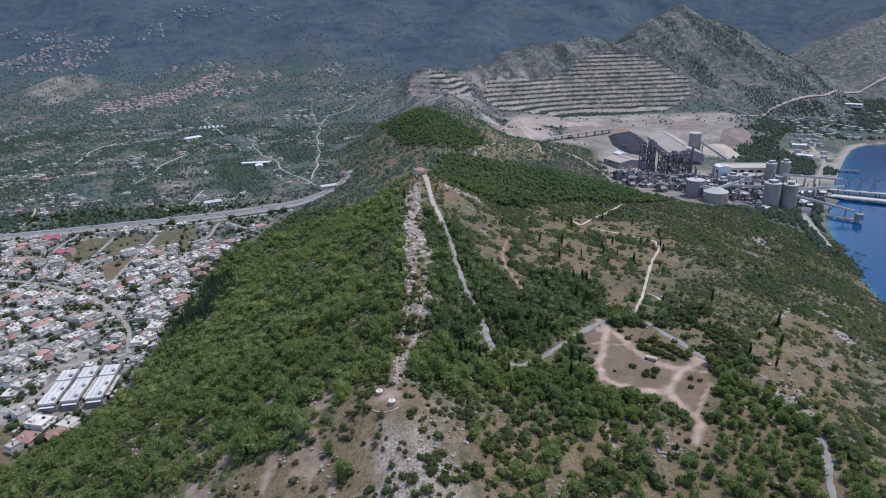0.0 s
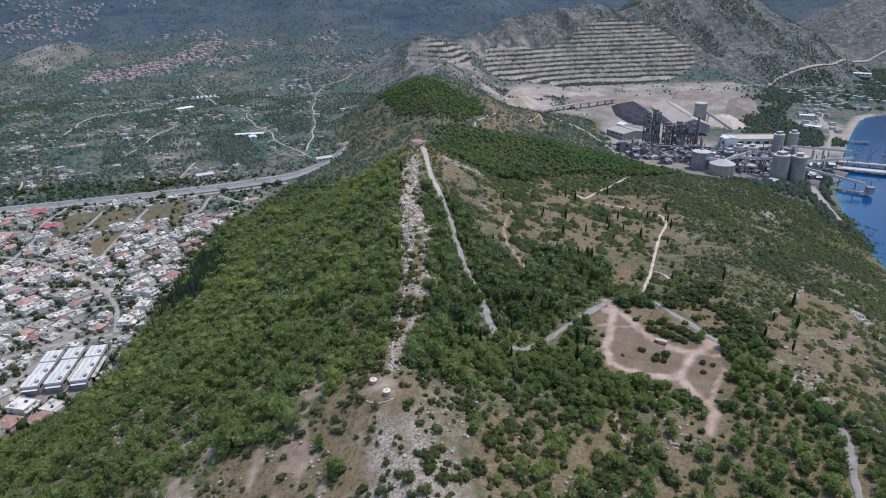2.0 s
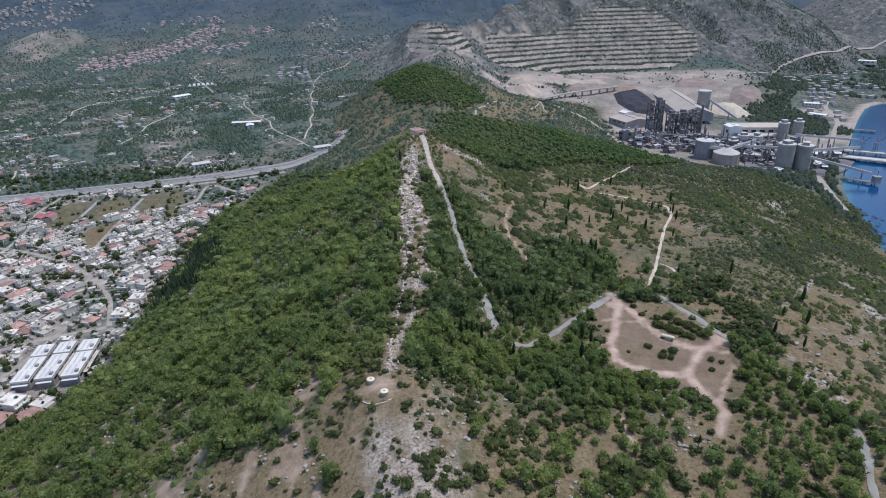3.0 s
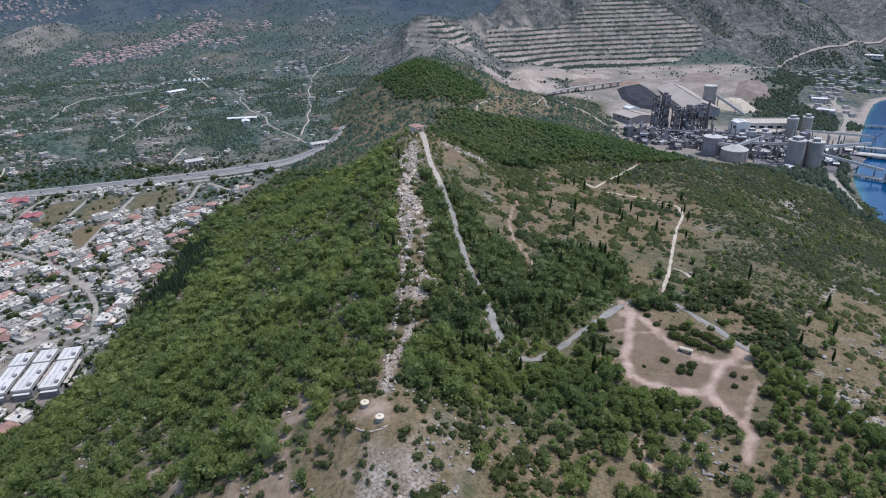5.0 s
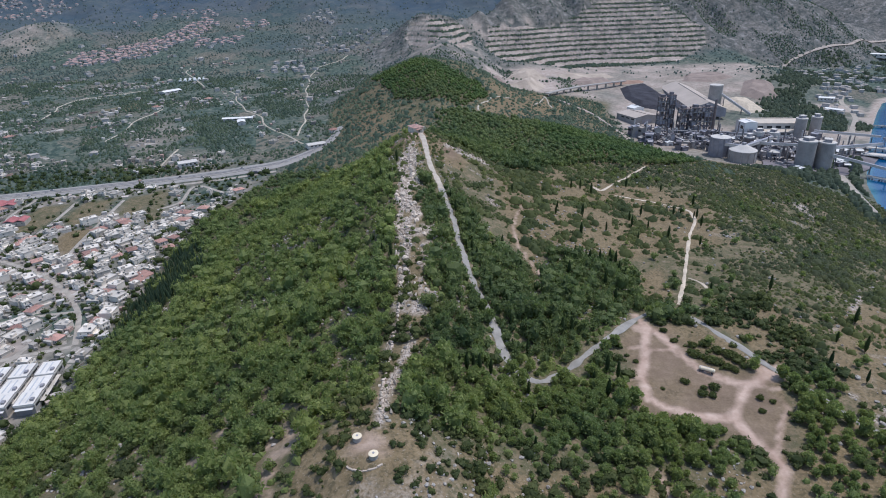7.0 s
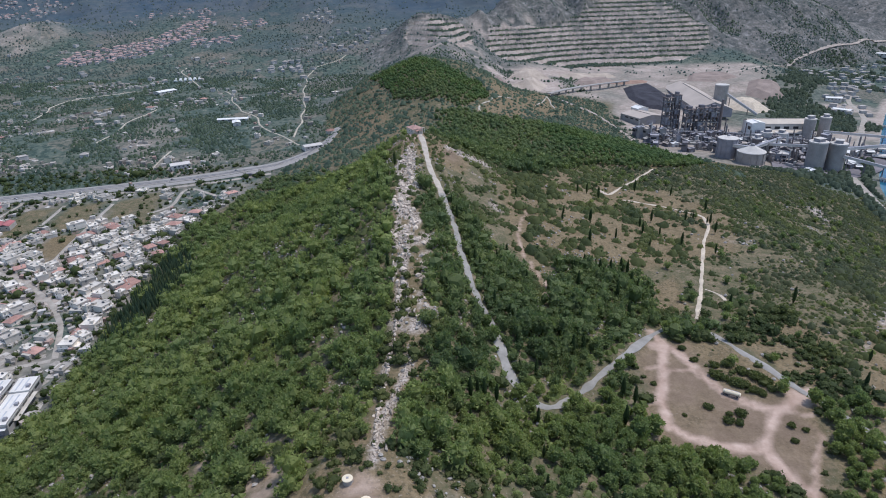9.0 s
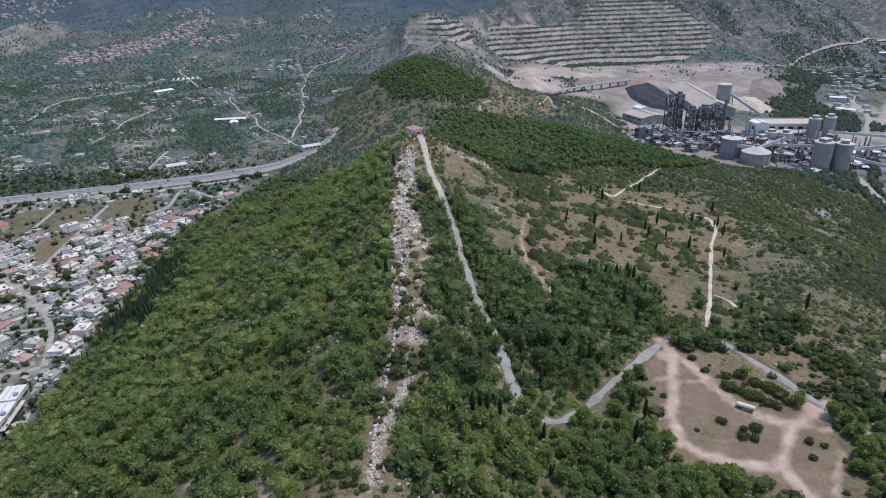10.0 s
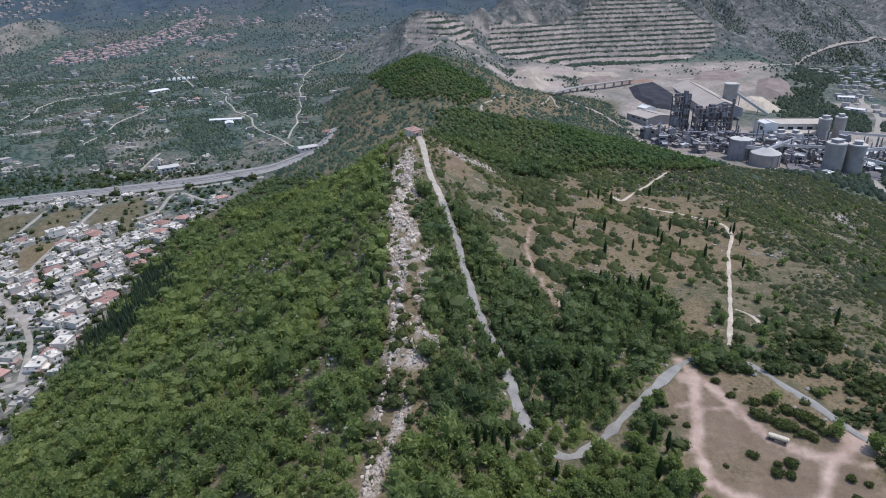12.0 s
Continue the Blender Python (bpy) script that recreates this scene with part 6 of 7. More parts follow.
def car():
    t = tagged(new("car"), "small car on the highway", "car", "cars on the highway")
    body = part("body", prism(bmesh.new(), [[(x, y, z) for x, z in ((-2.1, 0.35), (2.1, 0.35), (2.15, 0.8), (0.9, 0.95), (-2.1, 0.95))] for y in (-0.85, 0.85)]), CAR, t)
    part("cabin", prism(bmesh.new(), [[(x, y, z) for x, z in ((-1.7, 0.95), (0.9, 0.95), (0.35, 1.5), (-1.4, 1.5))] for y in (-0.72, 0.72)]), PANE, t)
    for x in (-1.35, 1.35):
        for y in (-0.8, 0.8):
            part("wheel", prism(bmesh.new(), [[(x + 0.33 * math.cos(6.28319 * k / 12), y + o, 0.33 + 0.33 * math.sin(6.28319 * k / 12)) for k in range(12)] for o in (-0.1, 0.1)]), RUBBER, t)
    return t


lorry("dark lorry stopped beside the highway", DARK_STEEL).matrix_basis = pose(-233, 838, float(land(-233, 838)) + 0.5, 0, 0, 12)
CARS = car()
for n, (x, y, turn) in enumerate(((-430, 805.5, 12), (-500, 792, 11), (-330, 837.5, 10), (-300, 833, 12), (-480, 808, 11), (-255, 858, 15))):
    m = pose(x, y, float(land(x, y)) + 0.75, 0, 0, turn)
    (CARS if n == 0 else copy_thing(CARS, m)).matrix_basis = m

# ---- the cement works by the shore ----
def at(x, y, turn=0, lift=0.0):
    return pose(x, y, float(land(x, y)) + lift, 0, 0, turn)


def silo(radius, height, label, material=CONCRETE, head=True):
    """A tall round silo with ribs, a roof slab, a rail and a head house."""
    t = tagged(new("silo"), label, "silo", "silos of the works")
    part("wall", drum(bmesh.new(), [(radius, -2), (radius, height)], 28), material, t)
    part("rim", drum(bmesh.new(), [(radius + 0.35, height - 1.2), (radius + 0.35, height + 0.3), (radius - 0.5, height + 0.4)], 28), PALE_CONCRETE, t)
    for z in (height * 0.3, height * 0.62):
        part("band", drum(bmesh.new(), [(radius + 0.12, z), (radius + 0.12, z + 0.5)], 28), CONCRETE, t)
    if head:
        part("head_house", box(bmesh.new(), -radius * 0.45, radius * 0.5, -radius * 0.4, radius * 0.4, height + 0.3, height + 4.2), STEEL, t)
        part("head_roof", box(bmesh.new(), -radius * 0.52, radius * 0.57, -radius * 0.47, radius * 0.47, height + 4.2, height + 4.6), PALE_CONCRETE, t)
        part("filter", box(bmesh.new(), radius * 0.55, radius * 0.8, -1.2, 1.2, height + 0.3, height + 3), RUST, t)
    part("stair", beam(bmesh.new(), (radius + 0.4, 0, 0), (radius + 0.4, 0, height), 0.8), DARK_STEEL, t)
    return t


silo(11.5, 37, "tall grey concrete cement silo by the shore").matrix_basis = at(508, 866, 20)
silo(10.5, 36, "tall grey concrete cement silo with a steel head house").matrix_basis = at(534, 864, 60)
silo(8.5, 33, "slim concrete silo behind the white hall", head=True).matrix_basis = at(592, 1025, 10)
silo(8.0, 32, "slim concrete silo behind the white hall").matrix_basis = at(626, 1040, 80)
silo(8.0, 17, "short concrete silo beside the white block", PALE_CONCRETE).matrix_basis = at(515, 1004)
silo(9.0, 17, "short concrete silo beside the white block", PALE_CONCRETE).matrix_basis = at(536, 1001, 40)
silo(12.0, 46, "lone tall concrete silo fed by a steep conveyor", head=False).matrix_basis = at(541, 1228)
silo(7.0, 20, "dark dusty silo among pipework", RUST).matrix_basis = at(476, 958, 15)


def dome_silo(radius, height, top, label, material):
    t = tagged(new("clinker_store"), label, "store", "round clinker stores")
    part("wall", drum(bmesh.new(), [(radius, -2), (radius, height)], 32), material, t)
    part("roof", drum(bmesh.new(), [(radius + 0.5, height), (radius + 0.3, height + 0.6), (radius * 0.55, height + top * 0.55), (radius * 0.16, height + top)], 32), PALE_CONCRETE, t, "pale conical roof")
    part("lantern", drum(bmesh.new(), [(radius * 0.16, height + top - 0.2), (radius * 0.16, height + top + 2.2), (0.3, height + top + 3)], 16), STEEL, t)
    for k in range(12):
        a = 6.28319 * k / 12
        part("buttress", beam(bmesh.new(), (math.cos(a) * (radius + 0.3), math.sin(a) * (radius + 0.3), -1), (math.cos(a) * (radius + 0.3), math.sin(a) * (radius + 0.3), height), 0.8), material, t)
    return t


dome_silo(18, 16, 8, "wide round clinker store with a pale conical roof", CONCRETE).matrix_basis = at(436, 894)
dome_silo(13.5, 27, 3.0, "tall dark round clinker store with a low roof", STEEL).matrix_basis = at(417, 926)


def frame_tower(w, d, height, floors, label, clad):
    """An open steel tower: columns, floors, braces, vessels and a few clad bays."""
    t = tagged(new("preheater_tower"), label, "tower")
    for x in (-w / 2, 0, w / 2):
        for y in (-d / 2, d / 2):
            part("column", beam(bmesh.new(), (x, y, -2), (x, y, height), 1.3), DARK_STEEL, t)
    for k in range(1, floors + 1):
        z = height * k / floors
        part("floor", box(bmesh.new(), -w / 2 - 1, w / 2 + 1, -d / 2 - 1, d / 2 + 1, z - 0.7, z), CONCRETE if k % 2 else RUST, t)
        for y in (-d / 2, d / 2):
            part("brace", beam(bmesh.new(), (-w / 2 if k % 2 else w / 2, y, z - height / floors), (w / 2 if k % 2 else -w / 2, y, z - 0.8), 0.6), DARK_STEEL, t)
    r = random.Random(int(w * 10))
    for k in range(floors):
        z = height * k / floors
        if k in clad:
            part("cladding", box(bmesh.new(), -w / 2 + 0.3, w * r.uniform(-0.1, 0.45), -d / 2 - 0.3, d / 2, z + 0.5, z + height / floors - 1), STEEL, t)
        else:
            part("cyclone", drum(bmesh.new(), [(0.8, z + 0.3), (w * 0.18, z + height / floors * 0.5), (w * 0.18, z + height / floors - 1)], 12, w * r.uniform(-0.25, 0.25), 0), RUST, t)
    part("duct", beam(bmesh.new(), (w / 2 + 1.5, 0, 2), (w / 2 + 1.5, 0, height * 0.9), 2.6), RUST, t)
    part("roof_housing", box(bmesh.new(), -w * 0.35, w * 0.15, -d * 0.3, d * 0.35, height, height + 4), DARK_STEEL, t)
    return t


frame_tower(11, 11, 58, 8, "tall dark preheater tower of open steelwork", (0, 2, 3, 5)).matrix_basis = at(378, 1060, 8)
frame_tower(9, 10, 62, 8, "taller dark preheater tower with clad bays", (1, 2, 4, 6, 7)).matrix_basis = at(392, 1062, 8)
frame_tower(14, 12, 42, 6, "open steel process tower with dusty floors", (0, 1, 3)).matrix_basis = at(411, 1052, 4)
frame_tower(15, 12, 45, 6, "open steel process tower with concrete floors", (1, 2)).matrix_basis = at(429, 1048, 2)
frame_tower(12, 11, 46, 6, "square process tower with open landings", (4,)).matrix_basis = at(447, 1046, 2)


def chimney(height, radius, label):
    t = tagged(new("chimney"), label, "chimney")
    part("shaft", drum(bmesh.new(), [(radius * 1.5, -1), (radius, height)], 16), RUST, t)
    part("rim", drum(bmesh.new(), [(radius + 0.3, height), (radius + 0.3, height + 0.8)], 16), DARK_STEEL, t)
    part("platform", drum(bmesh.new(), [(radius + 1.2, height * 0.8), (radius + 1.2, height * 0.8 + 0.3)], 16), DARK_STEEL, t)
    return t


chimney(56, 2.0, "slender rusty brown works chimney").matrix_basis = at(462, 1052)
chimney(38, 1.4, "thin steel stack among the process towers").matrix_basis = at(402, 1040)
for x, y, h in ((352, 1030, 20), (368, 1002, 24), (388, 985, 18), (421, 1012, 30), (439, 990, 22), (455, 1018, 34), (470, 985, 20), (486, 1014, 28), (498, 945, 22), (515, 935, 26), (545, 960, 20), (575, 985, 24), (590, 960, 18)):
    chimney(h, 0.8, "thin dusty vent stack over the plant roofs").matrix_basis = at(x, y)


def shed(w, d, h, rise, label, wall_material, roof_material, name="works_hall", group="halls of the works"):
    """An industrial hall with a pitched roof, doors, rooflights and wall bays."""
    t = tagged(new(name), label, "hall", group)
    part("wall", box(bmesh.new(), -w / 2, w / 2, -d / 2, d / 2, -2, h), wall_material, t)
    part("roof", gable(bmesh.new(), -w / 2, w / 2, -d / 2, d / 2, h, h + rise, 0.4, 0.6), roof_material, t)
    for s in (-1, 1):
        part("gable_end", prism(bmesh.new(), [[(-w / 2, s * (d / 2 - 0.1) + o, h), (w / 2, s * (d / 2 - 0.1) + o, h), (0, s * (d / 2 - 0.1) + o, h + rise)] for o in (-0.1, 0.1)]), wall_material, t)
    for k in range(max(1, int(d / 14))):
        y = -d / 2 + 7 + 14 * k
        part("window_band", box(bmesh.new(), -w / 2 - 0.08, -w / 2 + 0.02, y - 4, y + 4, h * 0.6, h * 0.8), PANE, t)
    part("door", box(bmesh.new(), -w * 0.2, w * 0.2, -d / 2 - 0.1, -d / 2 + 0.02, -1, h * 0.6), STEEL, t)
    part("ridge_vent", box(bmesh.new(), -0.8, 0.8, -d * 0.4, d * 0.4, h + rise, h + rise + 1.1), roof_material, t)
    return t


shed(30, 92, 20, 5, "long white hall with a pale pitched roof", PALE_CONCRETE, HALL_ROOF := simple("pale_hall_roof", (0.56, 0.49, 0.41), 8.0, 0.16, 0.8), "white_hall").matrix_basis = at(556, 1056, 83)
LEAN = tagged(new("lean_to"), "low lean-to with a pale roof along the white hall", "annex")
part("wall", box(bmesh.new(), -44, 44, -5, 5, -2, 9), PALE_CONCRETE, LEAN)
part("roof", prism(bmesh.new(), [[(-45, -5.8, 9.0), (45, -5.8, 9.0), (45, 5, 12.0), (-45, 5, 12.0)], [(-45, -5.8, 9.4), (45, -5.8, 9.4), (45, 5, 12.4), (-45, 5, 12.4)]]), HALL_ROOF, LEAN)
for k in range(9):
    part("window", box(bmesh.new(), -40 + 9.4 * k, -34 + 9.4 * k, -5.08, -4.98, 4.5, 7), PANE, LEAN)
LEAN.matrix_basis = at(558.5, 1035, -7)
shed(21, 20, 26, 2, "tall white block between silos", WHITE, WHITE, "white_block").matrix_basis = at(508, 1030, 3)
shed(62, 240, 12, 12, "vast raw material store with a dusty pale roof", STEEL, DUSTY_ROOF := simple("dusty_roof", (0.44, 0.38, 0.33), 12.0, 0.15, 0.85), "material_store").matrix_basis = at(512, 1272, -7)
shed(50, 52, 11, 4, "low works hall with a dusty pale roof", CONCRETE, DUSTY_ROOF).matrix_basis = at(366, 1140, 20)
shed(22, 20, 14, 3, "small white annex on a low hall", WHITE, WHITE).matrix_basis = at(374, 1180, 20)
shed(14, 10, 5, 1.5, "small white shed at the foot of the hill", WHITE, WHITE).matrix_basis = at(486, 838, 20)
shed(11, 9, 5, 1.5, "small white shed beside the haul road", WHITE, WHITE).matrix_basis = at(366, 985, 10)
shed(16, 24, 12, 2, "grey steel works shed under conveyors", STEEL, PALE_CONCRETE).matrix_basis = at(482, 905, 60)
shed(18, 26, 11, 2, "grey works shed beside short silos", STEEL, WHITE).matrix_basis = at(500, 962, 75)
shed(30, 22, 7, 2, "pale shed with white roof on the quay", PALE_CONCRETE, WHITE).matrix_basis = at(602, 935, 30)
shed(20, 14, 6, 2, "pale shed with white roof on the quay", PALE_CONCRETE, WHITE).matrix_basis = at(578, 890, 20)

shed(9, 9, 44, 1, "dark elevator tower between two cement silos", DARK_STEEL, STEEL, "elevator_tower").matrix_basis = at(524, 878, 20)
# the clutter of low works buildings along the foot of the hill
r = random.Random(4)
for n in range(120):
    x, y = 325 + 240 * r.random(), 880 + 165 * r.random()
    if x < 470 and y < 950 or math.hypot(x - 520, y - 866) < 30 or math.hypot(x - 548, y - 1046) < 40:
        continue
    w, d, h = r.uniform(4, 13), r.uniform(4, 12), r.uniform(3, 14) * (1.4 if x < 480 and y > 990 else 1)
    shed(w, d, h, r.uniform(0.5, 2), r.choice(("dusty dark steel plant building", "dusty low plant building with pipes")), r.choice((STEEL, DARK_STEEL, DARK_STEEL, RUST, CONCRETE)), r.choice((STEEL, STEEL, DARK_STEEL, CONCRETE, DUSTY_ROOF, WHITE)), "plant_building", "low plant buildings").matrix_basis = at(x, y, r.choice((0, 12, 20, 75)))


def pipe_rack(a, b, height, label):
    """Steel portals in a row that carry a bundle of pipes."""
    t = tagged(new("pipe_rack"), label, "pipe rack", "pipe racks of the works")
    run = math.hypot(b[0] - a[0], b[1] - a[1])
    ux, uy = (b[0] - a[0]) / run, (b[1] - a[1]) / run
    base = max(float(land(*a)), float(land(*b)))
    for k in range(int(run / 9) + 1):
        x, y = a[0] + ux * 9 * k, a[1] + uy * 9 * k
        bm = bmesh.new()
        for s in (-2.2, 2.2):
            beam(bm, (x - uy * s, y + ux * s, base - 3), (x - uy * s, y + ux * s, base + height), 0.6)
        beam(bm, (x - uy * 3, y + ux * 3, base + height), (x + uy * 3, y - ux * 3, base + height), 0.6)
        part("portal", bm, DARK_STEEL, t)
    for s, thick, material in ((-1.8, 0.9, STEEL), (-0.4, 0.7, RUST), (0.8, 1.1, PALE_CONCRETE), (2.0, 0.6, DARK_STEEL)):
        part("pipe", beam(bmesh.new(), (a[0] - uy * s, a[1] + ux * s, base + height + 0.8), (b[0] - uy * s, b[1] + ux * s, base + height + 0.8), thick), material, t)
    return t


for a, b, height in (((350, 1040), (470, 1010), 9), ((372, 1030), (388, 960), 8), ((430, 1030), (446, 930), 10), ((470, 1010), (560, 985), 8), ((398, 985), (470, 965), 7), ((500, 1000), (512, 900), 9), ((560, 985), (572, 900), 7), ((345, 1075), (352, 1010), 8)):
    pipe_rack(a, b, height, "dusty steel pipe rack crossing the works yard")

road("yard", [(335, 1052), (420, 1028), (575, 975)], 110, YARD := simple("dusty_yard_concrete", (0.175, 0.16, 0.17), 9.0, 0.35, 0.9), "dark dusty concrete yard of the works", "yard", step=8, lift=0.35)


road("yard", [(455, 880), (520, 850), (575, 880), (640, 950)], 62, YARD, "dark dusty yard round the silos", "yard", step=8, lift=0.4)
for n in range(34):
    x, y = 480 + 160 * r.random(), 835 + 130 * r.random()
    if math.hypot(x - 520, y - 866) < 32 or x > 520 + 0.9 * (y - 810) or x < 560 - 0.6 * (y - 800):
        continue
    shed(r.uniform(4, 11), r.uniform(4, 10), r.uniform(3, 8), r.uniform(0.4, 1.5), "dusty low plant building with pipes", r.choice((STEEL, DARK_STEEL, CONCRETE)), r.choice((STEEL, CONCRETE, WHITE)), "plant_building", "low plant buildings").matrix_basis = at(x, y, r.choice((20, 35, 75)))


PLANT = rubble("dusty_plant_steel", ((0.0, (0.07, 0.065, 0.075)), (0.5, (0.20, 0.19, 0.205)), (0.8, (0.36, 0.34, 0.335)), (1.0, (0.66, 0.64, 0.62))), 2.5)
PLANT_THINGS = [block_of(3, 3, 9), block_of(6, 2, 5), block_of(1.2, 1.2, 15), block_of(4.5, 3.5, 12), block_of(9, 1.4, 3), block_of(5, 5, 4), block_of(2, 8, 6.5), drum_of(2.2, 9), drum_of(3.2, 6), drum_of(1.0, 16)]
gx, gy = strewn(np.random.default_rng(31), (335, 650, 850, 1075), 6.4, lambda x, y: 0.62 * inside(x, y, [(335, 1070), (470, 1042), (520, 1010), (600, 990), (640, 950), (560, 880), (485, 855), (462, 905), (400, 960), (345, 1000)]) * (np.hypot(x - 436, y - 894) > 22) * (np.hypot(x - 417, y - 926) > 17) * (np.hypot(x - 520, y - 866) > 30))
scatter("plant_clutter", PLANT_THINGS, gx, gy, rng.uniform(0.7, 1.35, len(gx)), rng, PLANT, "dusty vessels, ducts, cabins and platforms crowding the works", "plant", squash=0.4, soft=False)


def gallery(a, b, w, label, legs=4, base=None):
    """An enclosed belt conveyor on trestles."""
    t = tagged(new("conveyor"), label, "conveyor", "conveyors of the works")
    part("housing", beam(bmesh.new(), a, b, w, w * 0.9), PALE_CONCRETE, t)
    part("roof", beam(bmesh.new(), (a[0], a[1], a[2] + w * 0.5), (b[0], b[1], b[2] + w * 0.5), w * 1.15, 0.3), STEEL, t)
    for k in range(legs):
        f = (k + 0.5) / legs
        x, y, z = (p + (q - p) * f for p, q in zip(a, b))
        g = float(land(x, y)) - 1 if base is None else base
        part("trestle", beam(beam(bmesh.new(), (x - 1.2, y, g), (x, y, z), 0.6), (x + 1.2, y, g), (x, y, z), 0.6), DARK_STEEL, t)
    return t


gallery((436, 894, 28), (512, 960, 24), 4.0, "belt conveyor from the domed store")
gallery((408, 926, 27), (436, 894, 29), 4.0, "belt conveyor between the round stores", 1)
gallery((470, 940, 22), (510, 872, 34), 3.5, "belt conveyor rising to a silo")
gallery((534, 858, 25), (596, 807, 13), 3.2, "long belt conveyor down to the small pier", 4, -3.0)
gallery((545, 880, 27), (668, 940, 14), 3.6, "long belt conveyor down to the quay", 5)
gallery((541, 1228, 49), (590, 1180, 12), 4.0, "steep conveyor climbing to the lone silo", 2)
gallery((600, 1000, 22), (690, 975, 16), 3.2, "belt conveyor to the ship loader", 4)
gallery((462, 1030, 16), (508, 1000, 20), 3.0, "belt conveyor among the short silos", 2)
gallery((360, 1090, 12), (380, 1050, 24), 3.0, "belt conveyor into the preheater tower", 2)


# heaps
def heap(points, height, material, label):
    """A loose heap over a plan outline."""
    t = []
    x0, x1 = min(p[0] for p in points), max(p[0] for p in points)
    y0, y1 = min(p[1] for p in points), max(p[1] for p in points)
    gx, gy = np.meshgrid(np.linspace(x0 - 8, x1 + 8, 44), np.linspace(y0 - 8, y1 + 8, 44))
    deep = np.where(inside(gx, gy, points), away(gx, gy, points + points[:1]), 0)
    gz = land(gx, gy) - 0.3 + np.minimum(deep * 0.55, height * (1 + 0.25 * grain(gx, gy, 18, 3)))
    i = np.arange(44 * 44).reshape(44, 44)
    f = np.stack([i[:-1, :-1], i[:-1, 1:], i[1:, 1:], i[1:, :-1]], -1).reshape(-1, 4)
    return tagged(new("stockpile", from_arrays("stockpile", np.stack([gx, gy, gz], -1).reshape(-1, 3), f, material)), label, "stockpile")


heap([(392, 1300), (405, 1384), (470, 1420), (478, 1330), (436, 1215), (402, 1235)], 7, COAL, "black coal heap beside the material store")
heap([(385, 1430), (440, 1455), (480, 1450), (470, 1432), (420, 1420)], 5, RED_ORE := simple("red_ore", (0.32, 0.215, 0.165), 5.0, 0.25, 0.95), "low heap of reddish ore")
SPOIL = simple("spoil_earth", (0.27, 0.215, 0.185), 9.0, 0.3, 0.95, relief=0.2)
heap([(640, 1330), (690, 1420), (740, 1400), (720, 1320), (680, 1290)], 10, SPOIL, "brown spoil mound behind the works")
heap([(560, 1440), (600, 1520), (680, 1540), (690, 1470), (620, 1420)], 5, SPOIL, "broad brown spoil mound below the quarry")
heap([(300, 1400), (330, 1470), (400, 1500), (410, 1450), (350, 1390)], 8, SPOIL, "broad brown spoil mound beside the haul road")
PALE_SPOIL = simple("pale_spoil", (0.40, 0.335, 0.275), 11.0, 0.35, 0.95, relief=0.3)
heap([(150, 1290), (175, 1370), (215, 1400), (240, 1350), (205, 1270)], 16, PALE_SPOIL, "pale eroded spoil mound beside the viaduct")
heap([(165, 1420), (190, 1490), (250, 1500), (262, 1440), (215, 1405)], 14, PALE_SPOIL, "pale spoil mound below the small quarry")
heap([(120, 1300), (125, 1390), (160, 1400), (155, 1310)], 10, SPOIL, "brown spoil mound behind the knoll")
heap([(280, 1480), (330, 1530), (420, 1545), (430, 1510), (340, 1470)], 7, PALE_SPOIL, "long pale bank on the quarry floor")
heap([(560, 1240), (600, 1310), (650, 1290), (640, 1220), (600, 1200)], 14, DUST, "pale heap of crushed rock")


# piers and the ship loader
def pier(a, b, w, deck, label, posts):
    t = tagged(new("pier"), label, "pier", "piers")
    part("deck", beam(bmesh.new(), (*a, deck), (*b, deck), w, 1.2), PALE_CONCRETE, t)
    for side in (-1, 1):
        part("kerb", beam(bmesh.new(), (a[0], a[1] + side * w * 0.46, deck + 0.8), (b[0], b[1] + side * w * 0.46, deck + 0.8), 0.6), CONCRETE, t)
    for k in range(posts):
        f = (k + 0.5) / posts
        for side in (-0.35, 0.35):
            x, y = a[0] + (b[0] - a[0]) * f, a[1] + (b[1] - a[1]) * f + side * w
            part("pile", beam(bmesh.new(), (x, y, -8), (x, y, deck), 1.1), CONCRETE, t)
    return t


pier((570, 825), (599, 793), 7, 3, "small concrete loading pier on piles", 4)
pier((655, 965), (800, 880), 13, 4, "long cargo pier with a conveyor deck", 8)
pier((632, 930), (770, 838), 20, 4, "broad pale concrete quay on piles", 8)
pier((752, 1112), (800, 1090), 5, 2.5, "thin concrete jetty at the beach", 4)


def loader(label):
    t = tagged(new("ship_loader"), label, "crane", "quayside cranes")
    for x in (-5, 5):
        for y in (-4, 4):
            part("leg", beam(bmesh.new(), (x, y, 0), (x * 0.6, y * 0.6, 20), 0.9), DARK_STEEL, t)
    part("cabin", box(bmesh.new(), -4, 4, -3.5, 3.5, 20, 24), STEEL, t)
    part("jib", beam(bmesh.new(), (0, 0, 23), (10, -14, 38), 1.3), DARK_STEEL, t)
    part("mast", beam(bmesh.new(), (0, 0, 24), (0, 2, 36), 1.0), DARK_STEEL, t)
    part("stay", beam(bmesh.new(), (0, 2, 36), (10, -14, 38), 0.4), DARK_STEEL, t)
    return t


